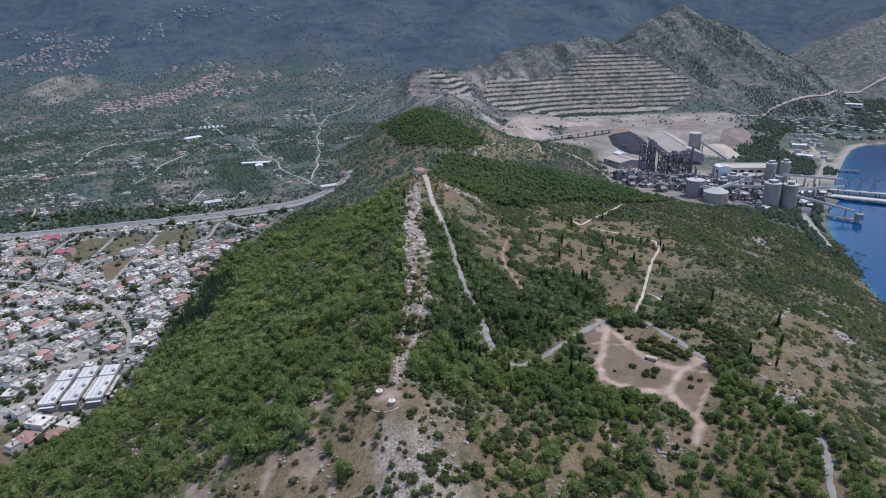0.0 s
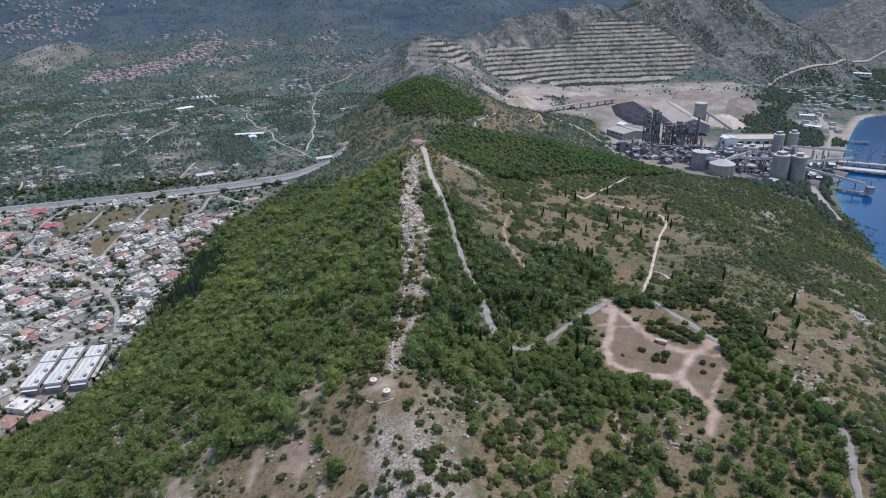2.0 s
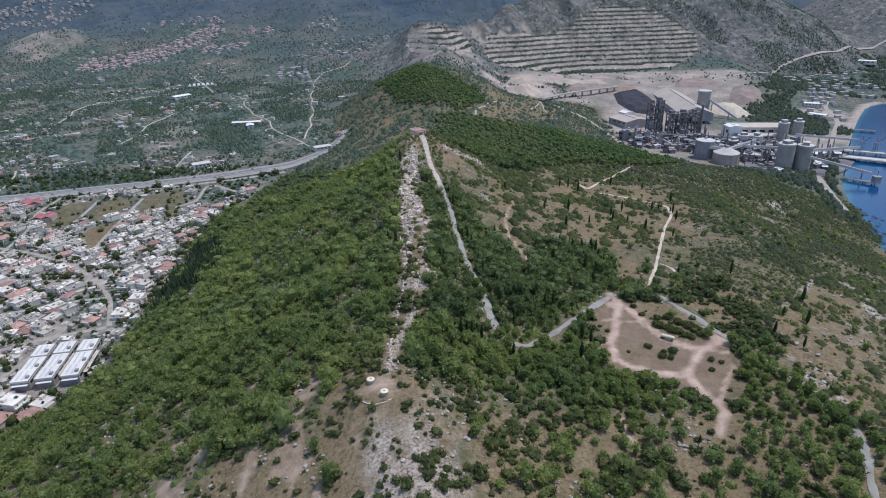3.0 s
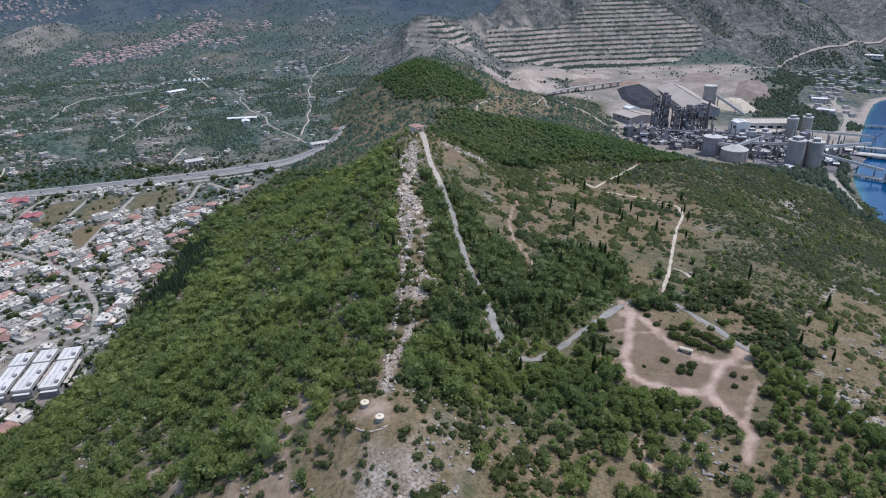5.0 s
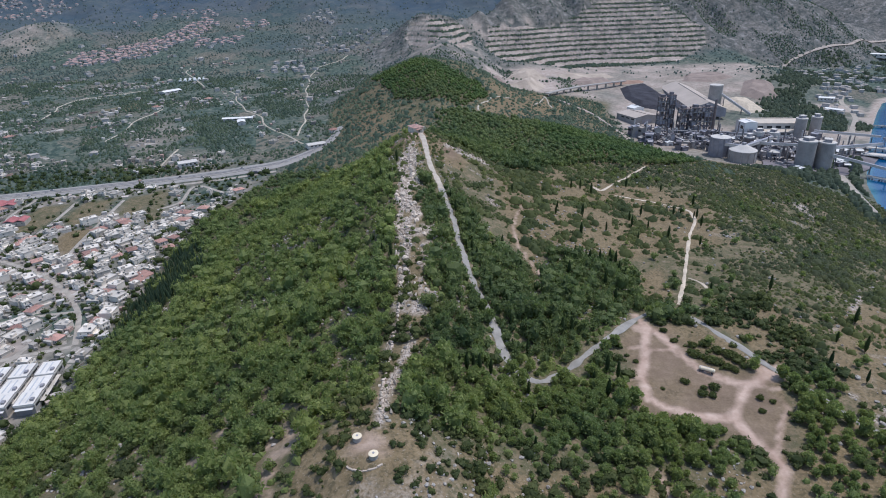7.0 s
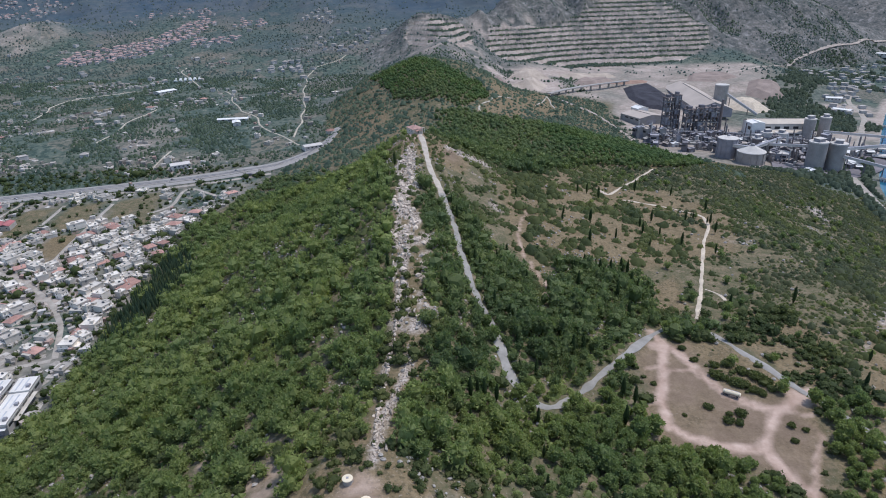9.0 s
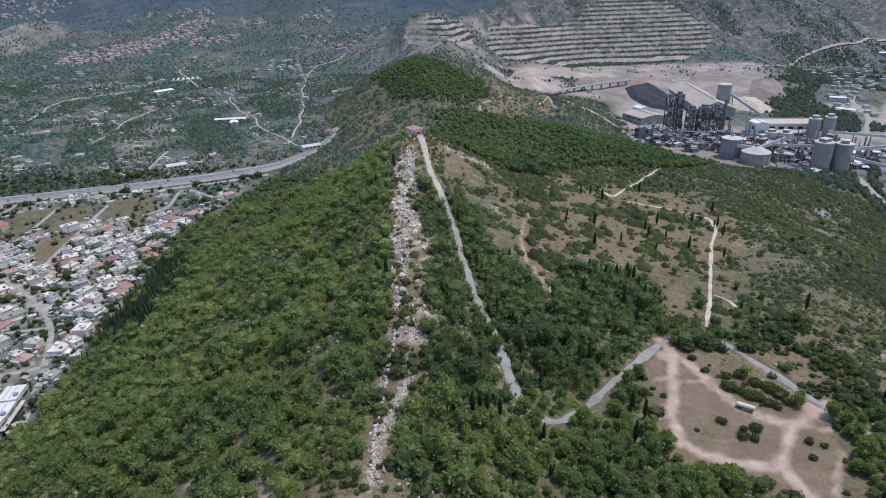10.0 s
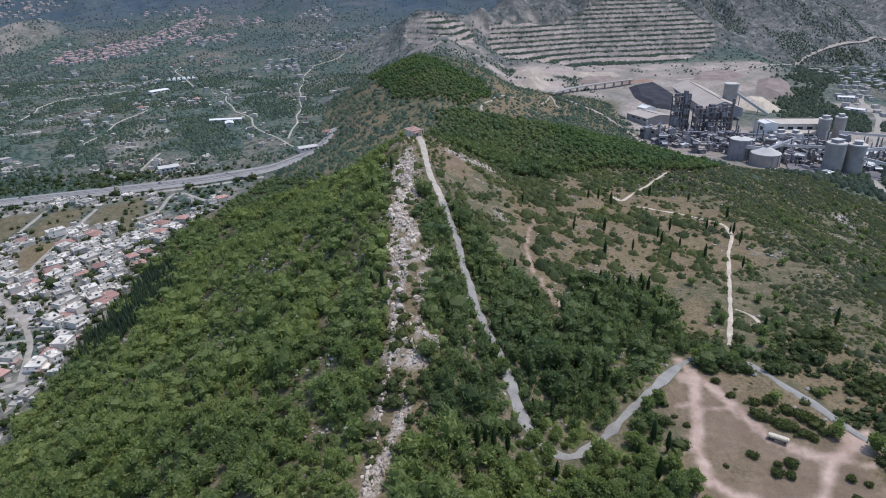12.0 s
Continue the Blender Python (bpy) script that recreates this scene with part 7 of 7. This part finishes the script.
LOADER = loader("dark steel quayside crane with a raised jib")
for n, (x, y, turn) in enumerate(((684, 957, 0), (700, 948, 25), (716, 938, -10))):
    m = pose(x, y, 4.6, 0, 0, turn) @ Matrix.Diagonal((0.6, 0.6, 0.6, 1))
    (LOADER if n == 0 else copy_thing(LOADER, m)).matrix_basis = m
end = tagged(new("pier_house"), "grey loading house at the end of the small pier", "building")
part("wall", box(bmesh.new(), -4, 4, -4, 4, 0, 8), STEEL, end)
part("roof", box(bmesh.new(), -4.5, 4.5, -4.5, 4.5, 8, 8.6), CONCRETE, end)
part("mast", beam(bmesh.new(), (1, 1, 8.6), (1, 1, 16), 0.6), DARK_STEEL, end)
end.matrix_basis = pose(597, 796, 3.6)

# roads of the works and the shore
road("road", [(485, 680), (500, 733), (525, 800), (545, 845), (575, 900), (601, 930), (650, 985), (714, 1075), (780, 1165), (815, 1235), (835, 1300), (880, 1360)], 9, ASPHALT, "grey shore road past the works", step=8, lift=0.3)
road("haul_road", [(520, 1440), (614, 1476), (700, 1530), (787, 1590), (875, 1665), (974, 1760), (1088, 1811), (1200, 1862), (1320, 1955), (1432, 2049), (1570, 2105), (1750, 2150)], 10, HAUL, "broad pale dirt haul road along the shore plain", step=8, lift=0.7, ragged=0.5)
road("haul_road", [(300, 930), (318, 990), (312, 1050), (290, 1120), (250, 1180), (225, 1230)], 8, HAUL, "pale haul road round the foot of the hill", step=8, lift=0.5, ragged=0.3)


def viaduct(points, w, label):
    t = tagged(new("viaduct"), label, "bridge")
    for a, b in zip(points, points[1:]):
        part("deck", beam(bmesh.new(), a, b, w, 1.6), CONCRETE, t)
        for f in (0.25, 0.75):
            x, y, z = (p + (q - p) * f for p, q in zip(a, b))
            part("pier", beam(bmesh.new(), (x, y, float(land(x, y)) - 2), (x, y, z), 3.2), CONCRETE, t)
    return t


viaduct([(220, 1234, 51), (255, 1280, 49), (291, 1319, 47), (340, 1360, 45), (386, 1393, 43), (425, 1417, 42)], 9, "concrete viaduct carrying the haul road")

# ---- the plain behind, with groves, lanes, farms and villages ----
LANES = [
    [(-202, 985), (-208, 1049), (-223, 1148), (-237, 1248), (-264, 1357), (-268, 1400), (-277, 1546), (-277, 1600), (-221, 1659), (-211, 1735)],
    [(-185, 943), (-205, 977), (-245, 1012), (-292, 1111), (-311, 1152), (-338, 1186), (-377, 1268), (-412, 1349), (-431, 1381)],
    [(-513, 1007), (-512, 1084), (-510, 1155), (-507, 1219), (-500, 1231)],
    [(-700, 1165), (-726, 1277), (-718, 1334), (-658, 1367), (-592, 1395)],
    [(-372, 959), (-370, 915), (-371, 869), (-368, 834)],
    [(-591, 782), (-586, 822), (-598, 862), (-620, 913)],
    [(-760, 1000), (-734, 1046), (-710, 1054)],
    [(-481, 1407), (-517, 1456), (-580, 1560), (-600, 1640)],
    [(126, 1045), (98, 1006), (72, 945), (61, 928), (59, 905), (65, 876), (80, 862), (104, 868)],
    [(169, 1086), (190, 1160), (210, 1232), (206, 1180), (204, 1126), (203, 1077)],
    [(225, 1235), (240, 1300), (280, 1330), (330, 1360)],
]
LANE = simple("lane_dust", (0.41, 0.37, 0.30), 4.0, 0.3, 0.95)
for lane in LANES:
    bend = [(x + 7 * float(grain(x, y, 40, 1)), y + 7 * float(grain(x, y, 40, 2))) for a, b in zip(lane, lane[1:]) for x, y in [(a[0] + (b[0] - a[0]) * k / 4, a[1] + (b[1] - a[1]) * k / 4) for k in range(4)]]
    road("lane", bend, 2.8, LANE, "pale dirt lane between groves", "lane", step=10, lift=0.6, ragged=0.3)


def grove_chance(x, y):
    c = (1 - on_hill(x, y)) * ease(away(x, y, MAIN_ROAD), 14, 18) * (y - 805 > 0.18 * (x + 450)) * ((x < 205) | (y > 1150))
    z = zone_of(x, y)
    c = c * (1 - z[1]) * (1 - 0.45 * z[2])
    for lane in LANES:
        c = c * ease(away(x, y, lane), 4, 6)
    u, v = np.floor((0.9 * x + 0.43 * y + 9 * grain(x, y, 30, 2)) / 58), np.floor((0.9 * y - 0.43 * x + 9 * grain(x, y, 30, 3)) / 44)
    parcel = lattice(u, v, 12)
    return c * np.clip(0.04 + 1.1 * ease(parcel, 0.12, 0.5), 0, 1) * (1 - 0.45 * ease(rough(x, y, 90, 33), 0.1, 0.5))


def far_tree(r):
    """A low crown for trees far off: a ragged six-sided dome."""
    v = np.array([(math.cos(k * 1.0472), math.sin(k * 1.0472), -0.7) for k in range(6)] + [(0.62 * math.cos(k * 2.094 + 0.5), 0.62 * math.sin(k * 2.094 + 0.5), 0.75) for k in range(3)]) * (1 + 0.25 * r.uniform(-1, 1, (9, 1)))
    f = np.array([(0, 1, 6), (1, 2, 7), (2, 3, 7), (3, 4, 8), (4, 5, 8), (5, 0, 6), (1, 7, 6), (3, 8, 7), (5, 6, 8), (6, 7, 8)])
    return v * (0.5, 0.5, 0.44) + (0, 0, 0.34), f


OLIVES = [far_tree(rng) for _ in range(8)]
sx, sy = strewn(rng, (-1150, 330, 800, 1500), 4.8, lambda x, y: grove_chance(x, y) * (np.abs(x) < 0.86 * y + 40))
scatter("olive_grove", OLIVES, sx, sy, np.exp(rng.normal(1.22, 0.32, len(sx))), rng, HAZED_OLIVE, "grey-green olive groves on the plain", "grove", sink=0.2)
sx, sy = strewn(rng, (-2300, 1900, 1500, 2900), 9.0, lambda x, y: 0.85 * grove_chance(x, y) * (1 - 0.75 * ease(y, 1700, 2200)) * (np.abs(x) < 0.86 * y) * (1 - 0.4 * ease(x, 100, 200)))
scatter("olive_grove", OLIVES, sx, sy, rng.uniform(3.0, 6.5, len(sx)), rng, HAZED_WOOD, "dark groves and scrub rising to the foothills", "grove", sink=0.2)
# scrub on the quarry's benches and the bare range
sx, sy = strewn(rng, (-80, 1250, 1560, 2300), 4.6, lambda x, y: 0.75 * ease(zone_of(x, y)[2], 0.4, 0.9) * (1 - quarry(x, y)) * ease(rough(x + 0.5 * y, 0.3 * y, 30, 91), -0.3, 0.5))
scatter("range_scrub", OLIVES, sx, sy, np.exp(rng.normal(0.85, 0.4, len(sx))), rng, HAZED_WOOD, "dark scrub on quarry benches and the bare range", "shrubs", sink=0.3)
sx, sy = strewn(rng, (520, 1300, 1560, 2300), 5.5, lambda x, y: 0.85 * ease(zone_of(x, y)[2], 0.4, 0.9) * (1 - quarry(x, y)) * ease(rough(x + 0.4 * y, 0.5 * y, 48, 93), 0.02, 0.3))
scatter("range_scrub", OLIVES, sx, sy, rng.uniform(2.6, 6.0, len(sx)), rng, HAZED_OLIVE, "patches of green thicket on the bare range", "shrubs", sink=0.3)
sx, sy = strewn(rng, (0, 820, 1600, 2000), 4.2, lambda x, y: 0.9 * quarry(x, y) * (np.abs(land(x, y) / BENCH - np.round(land(x, y) / BENCH)) < 0.07) * (0.8 + 0.5 * rough(x, y, 30, 92)))
scatter("bench_scrub", OLIVES, sx, sy, rng.uniform(3.2, 6.4, len(sx)), rng, HAZED_OLIVE, "rows of dark scrub along the quarry benches", "shrubs", sink=0.3)
# trees between the works, the shore road and the suburb
def shore_trees(x, y):
    c = 0.75 * ((x > 545) & (y > 1070) & (y < 1330) & (x < 760) & (x - 560 > 0.0 * y)) * ease(x - 0.45 * (y - 1100), 560, 600)
    c = np.maximum(c, 0.75 * ((x > 405) & (x < 560) & (y > 740) & (y < 850)) * ease(rough(x, y, 30, 6), -0.5, 0.1) * (x < line(COAST, y, 1) - 8))
    c = np.maximum(c, 0.8 * ((x > 700) & (x < 960) & (y > 1300) & (y < 1455) & (x < 0.9 * y - 420)) * ease(rough(x, y, 60, 5), -0.4, 0.2))
    c = np.maximum(c, 0.85 * (away(x, y, [(470, 640), (500, 720), (530, 785), (560, 850), (590, 905)]) < 24) * (x < line(COAST, y, 1) - 5))
    c = np.maximum(c, 0.5 * ((x > 790) & (y > 1380) & (y < 2000) & (x < 1500) & (x > 0.62 * y - 120)) * ease(rough(x, y, 80, 7), -0.1, 0.3))
    return c * (land(x, y) > 0.4) * (land(x, y) < 48) * ease(away(x, y, [(485, 680), (525, 800), (601, 930), (714, 1075), (815, 1235), (880, 1360)]), 6, 9)
sx, sy = strewn(rng, (410, 1500, 660, 2000), 6.0, shore_trees)
scatter("shore_trees", OLIVES, sx, sy, rng.uniform(4.5, 10.5, len(sx)), rng, SHORE_GREEN, "dark trees along the shore and among suburban houses", "trees", sink=0.3)


def tiny_house(w, d, h, flat):
    """A house for far villages, walls and roof in one skin."""
    bm = box(bmesh.new(), -w / 2, w / 2, -d / 2, d / 2, -2, h)
    split = len(bm.faces)
    (box(bm, -w / 2 - 0.3, w / 2 + 0.3, -d / 2 - 0.3, d / 2 + 0.3, h, h + 0.5) if flat else hipped(bm, w, d, h, h + 2.6, 0.5))
    bmesh.ops.triangulate(bm, faces=bm.faces[:])
    bm.verts.ensure_lookup_table()
    v = np.array([p.co[:] for p in bm.verts])
    f = np.array([[q.index for q in t.verts] for t in bm.faces])
    up = np.array([t.calc_center_median().z > h + 0.01 for t in bm.faces])
    bm.free()
    return v, f, up


VILLAGE_TILE = simple("faded_village_tiles", (0.36, 0.255, 0.235), 9.0, 0.35, 0.9)
VILLAGE_WALL, VILLAGE_ROOF = simple("village_plaster", (0.44, 0.42, 0.40), 6.0, 0.2, 0.9), simple("village_roofs", (0.36, 0.33, 0.30), 9.0, 0.35, 0.9)


def hamlet(places, label, tiled, seed):
    """Far houses, too many and too small to tell apart, in one mesh."""
    r = np.random.default_rng(seed)
    kinds = [tiny_house(9, 11, 5.5, False), tiny_house(8, 10, 3.4, False), tiny_house(10, 12, 6, True), tiny_house(8, 13, 4, False)]
    verts, faces, tops, n = [], [], [], 0
    for x, y in places:
        v, f, up = kinds[r.choice(4, p=(0.35 * tiled + 0.05, 0.35 * tiled + 0.05, 0.9 - tiled, 0.3 * tiled))] if tiled < 0.9 else kinds[r.integers(0, 4)]
        a, s = r.uniform(0, 6.28), r.uniform(0.7, 1.1)
        c, k = math.cos(a) * s, math.sin(a) * s
        verts.append(np.stack([v[:, 0] * c - v[:, 1] * k + x, v[:, 0] * k + v[:, 1] * c + y, v[:, 2] * s + float(land(x, y))], 1))
        faces.append(f + n), tops.append(up)
        n += len(v)
    me = from_arrays("village", np.concatenate(verts), np.concatenate(faces), VILLAGE_WALL)
    me.materials.append(VILLAGE_TILE if tiled > 0.3 else VILLAGE_ROOF)
    me.polygons.foreach_set("material_index", np.concatenate(tops).astype(np.int32))
    return tagged(new("village_houses", me), label, "village", kind="stuff")


def spread(ring, gap, keep, seed):
    xs, ys = [p[0] for p in ring], [p[1] for p in ring]
    x, y = strewn(np.random.default_rng(seed), (min(xs), max(xs), min(ys), max(ys)), gap, lambda x, y: keep * inside(x, y, ring))
    return list(zip(x, y))


hamlet(spread([(-946, 1677), (-945, 1776), (-841, 1834), (-751, 2010), (-700, 2147), (-645, 2083), (-677, 1946), (-735, 1727), (-866, 1669)], 13, 0.72, 1) + spread([(-650, 1808), (-671, 1927), (-539, 1924), (-529, 1850)], 15, 0.6, 11), "village of red-roofed houses on the plain", 0.8, 1)
hamlet(spread([(-1560, 2230), (-1480, 2330), (-1316, 2447), (-1241, 2515), (-1168, 2297), (-1249, 2173), (-1392, 2134)], 19, 0.6, 2), "far hillside village of pale houses", 0.6, 2)
hamlet(spread([(840, 1370), (920, 1640), (1120, 1740), (1420, 1800), (1300, 1500), (1060, 1395), (930, 1358)], 19, 0.3, 4), "seaside suburb of pale houses among trees", 0.3, 4)
FAR_VILLAGES = [
    ([(-1111, 2766), (-1117, 2858), (-888, 2844), (-854, 2712)], 20, 0.35), ([(-1490, 2373), (-1554, 2531), (-1441, 2615), (-1373, 2450)], 20, 0.4), ([(-1140, 2454), (-1159, 2587), (-1122, 2726), (-1068, 2574)], 20, 0.35),
    ([(-590, 2030), (-600, 2140), (-510, 2150), (-480, 2028)], 16, 0.6), ([(-399, 2074), (-337, 2184), (-269, 2099), (-298, 2019)], 16, 0.6), ([(-1662, 2484), (-1789, 2687), (-1583, 2507), (-1553, 2450)], 22, 0.4),
    ([(-826, 2792), (-717, 2947), (-594, 2714), (-759, 2705)], 22, 0.35), ([(-811, 2137), (-814, 2262), (-666, 2168), (-663, 2081)], 17, 0.5), ([(-378, 1538), (-386, 1644), (-314, 1667), (-295, 1547)], 15, 0.45), ([(-1000, 2080), (-900, 2240), (-820, 2200), (-880, 2050)], 26, 0.3),
]
for n, (ring, gap, keep) in enumerate(FAR_VILLAGES):
    hamlet(spread(ring, gap, keep, 20 + n), "far hillside village of pale and faded red houses", 0.25 + 0.3 * (n % 2), 20 + n)
hamlet(spread([(-760, 960), (-430, 900), (-240, 980), (-210, 1300), (-640, 1320), (-900, 1200)], 40, 0.07, 7), "scattered small houses among groves", 0.25, 7)
hamlet(spread([(745, 1190), (800, 1180), (870, 1320), (900, 1400), (830, 1390)], 17, 0.5, 8), "small pale buildings of a shore yard", 0.2, 8)
hamlet(spread([(-359, 1942), (-132, 1982), (-74, 1867), (-259, 1715)], 24, 0.4, 9), "scattered pale houses below the foothills", 0.25, 9)
hamlet(spread([(-1400, 1300), (-640, 1250), (-250, 1500), (-200, 1800), (-500, 2000), (-1300, 2000)], 46, 0.14, 5), "scattered far houses among groves", 0.3, 5)

def yard_of_plain(x, y):
    c = 0.55 * ease(rough(x, y, 75, 81), 0.38, 0.6) * ease(away(x, y, MAIN_ROAD), 24, 30) * (y - 805 > 0.18 * (x + 450)) * (1 - on_hill(x, y))
    c = np.maximum(c, 0.3 * within(x, y, SOIL[3][0], 10) * ease(away(x, y, MAIN_ROAD), 24, 30))
    for lane in LANES[:8]:
        c = np.maximum(c, 0.22 * (away(x, y, lane) < 16)) * ease(away(x, y, lane), 5, 7)
    return c


sx, sy = strewn(np.random.default_rng(16), (-1100, -150, 830, 1800), 9.0, yard_of_plain)
scatter("farm_clutter", YARD_THINGS, sx, sy, rng.uniform(0.9, 2.0, len(sx)), rng, MASONRY, "small sheds, walls and yards strewn over the plain", "yards", soft=False)
FARMS = [(-517, 1228, 1), (-443, 1299, 2), (-261, 996, 0), (-628, 960, 9), (-583, 871, 4), (-559, 912, 9), (-556, 1117, 6), (-407, 1057, 9), (-190, 1328, 6), (-150, 990, 1), (-360, 905, 5), (-330, 890, 6), (-300, 920, 9), (-235, 960, 4), (-640, 1150, 9), (-690, 1060, 2)]
for x, y, kind in FARMS:
    tagged(copy_thing(HOUSES[kind], pose(x, y, float(land(x, y)) + 0.3, 0, 0, (x * 7 + y * 3) % 360)), "farmhouse standing among olive groves", "house", "farmhouses")


def farm_shed(w, d, h, label, roof_material):
    t = tagged(new("farm_shed"), label, "shed", "farm sheds")
    part("wall", box(bmesh.new(), -w / 2, w / 2, -d / 2, d / 2, -1.5, h), PALE_CONCRETE, t)
    part("roof", gable(bmesh.new(), -w / 2, w / 2, -d / 2, d / 2, h, h + 1.6, 0.2, 0.5), roof_material, t)
    for k in range(4):
        part("window", box(bmesh.new(), -w / 2 - 0.05, -w / 2 + 0.02, -d * 0.4 + d * 0.22 * k, -d * 0.3 + d * 0.22 * k, h * 0.5, h * 0.8), PANE, t)
    part("door", box(bmesh.new(), -1.5, 1.5, -d / 2 - 0.06, -d / 2 + 0.02, -0.5, 2.8), STEEL, t)
    return t


farm_shed(9, 50, 4, "long white-roofed farm shed by a lane", WHITE).matrix_basis = at(-330, 1108, 95)
farm_shed(12, 20, 5, "white farm building beside the long shed", WHITE).matrix_basis = at(-318, 1085, 20)
farm_shed(22, 40, 5, "pale open shed on the plain", WHITE).matrix_basis = at(-546, 1372, 145)
farm_shed(15, 24, 6, "pale workshop in a cluttered yard near the highway", PALE_CONCRETE).matrix_basis = at(-335, 880, 120)
farm_shed(14, 26, 5, "pale roadside yard building", PALE_CONCRETE).matrix_basis = at(-168, 930, 120)
farm_shed(13, 32, 6, "white shed at a shore yard", WHITE).matrix_basis = at(770, 1215, 35)
farm_shed(14, 28, 7, "white shed at a shore yard", WHITE).matrix_basis = at(805, 1300, 60)
farm_shed(26, 50, 9, "white factory on the shore plain", WHITE).matrix_basis = at(1290, 1850, 50)
GLASS_ROOF = simple("greenhouse_film", (0.58, 0.60, 0.58), 3.0, 0.1, 0.4, relief=0)
for k in range(6):
    g = tagged(new("greenhouse"), "low greenhouse with pale plastic film", "greenhouse", "greenhouses on the plain")
    part("cover", prism(bmesh.new(), [[(4.2 * math.cos(a), y, 3.4 * math.sin(a) - 0.3) for a in (0, 0.5, 1.05, 1.57, 2.1, 2.64, 3.14)] for y in (-19, 19)]), GLASS_ROOF, g)
    part("door", box(bmesh.new(), -0.9, 0.9, -19.08, -18.98, -0.2, 2.2), WHITE, g)
    g.matrix_basis = at(-560 + 9.5 * k, 1470 + 3 * k, 20)
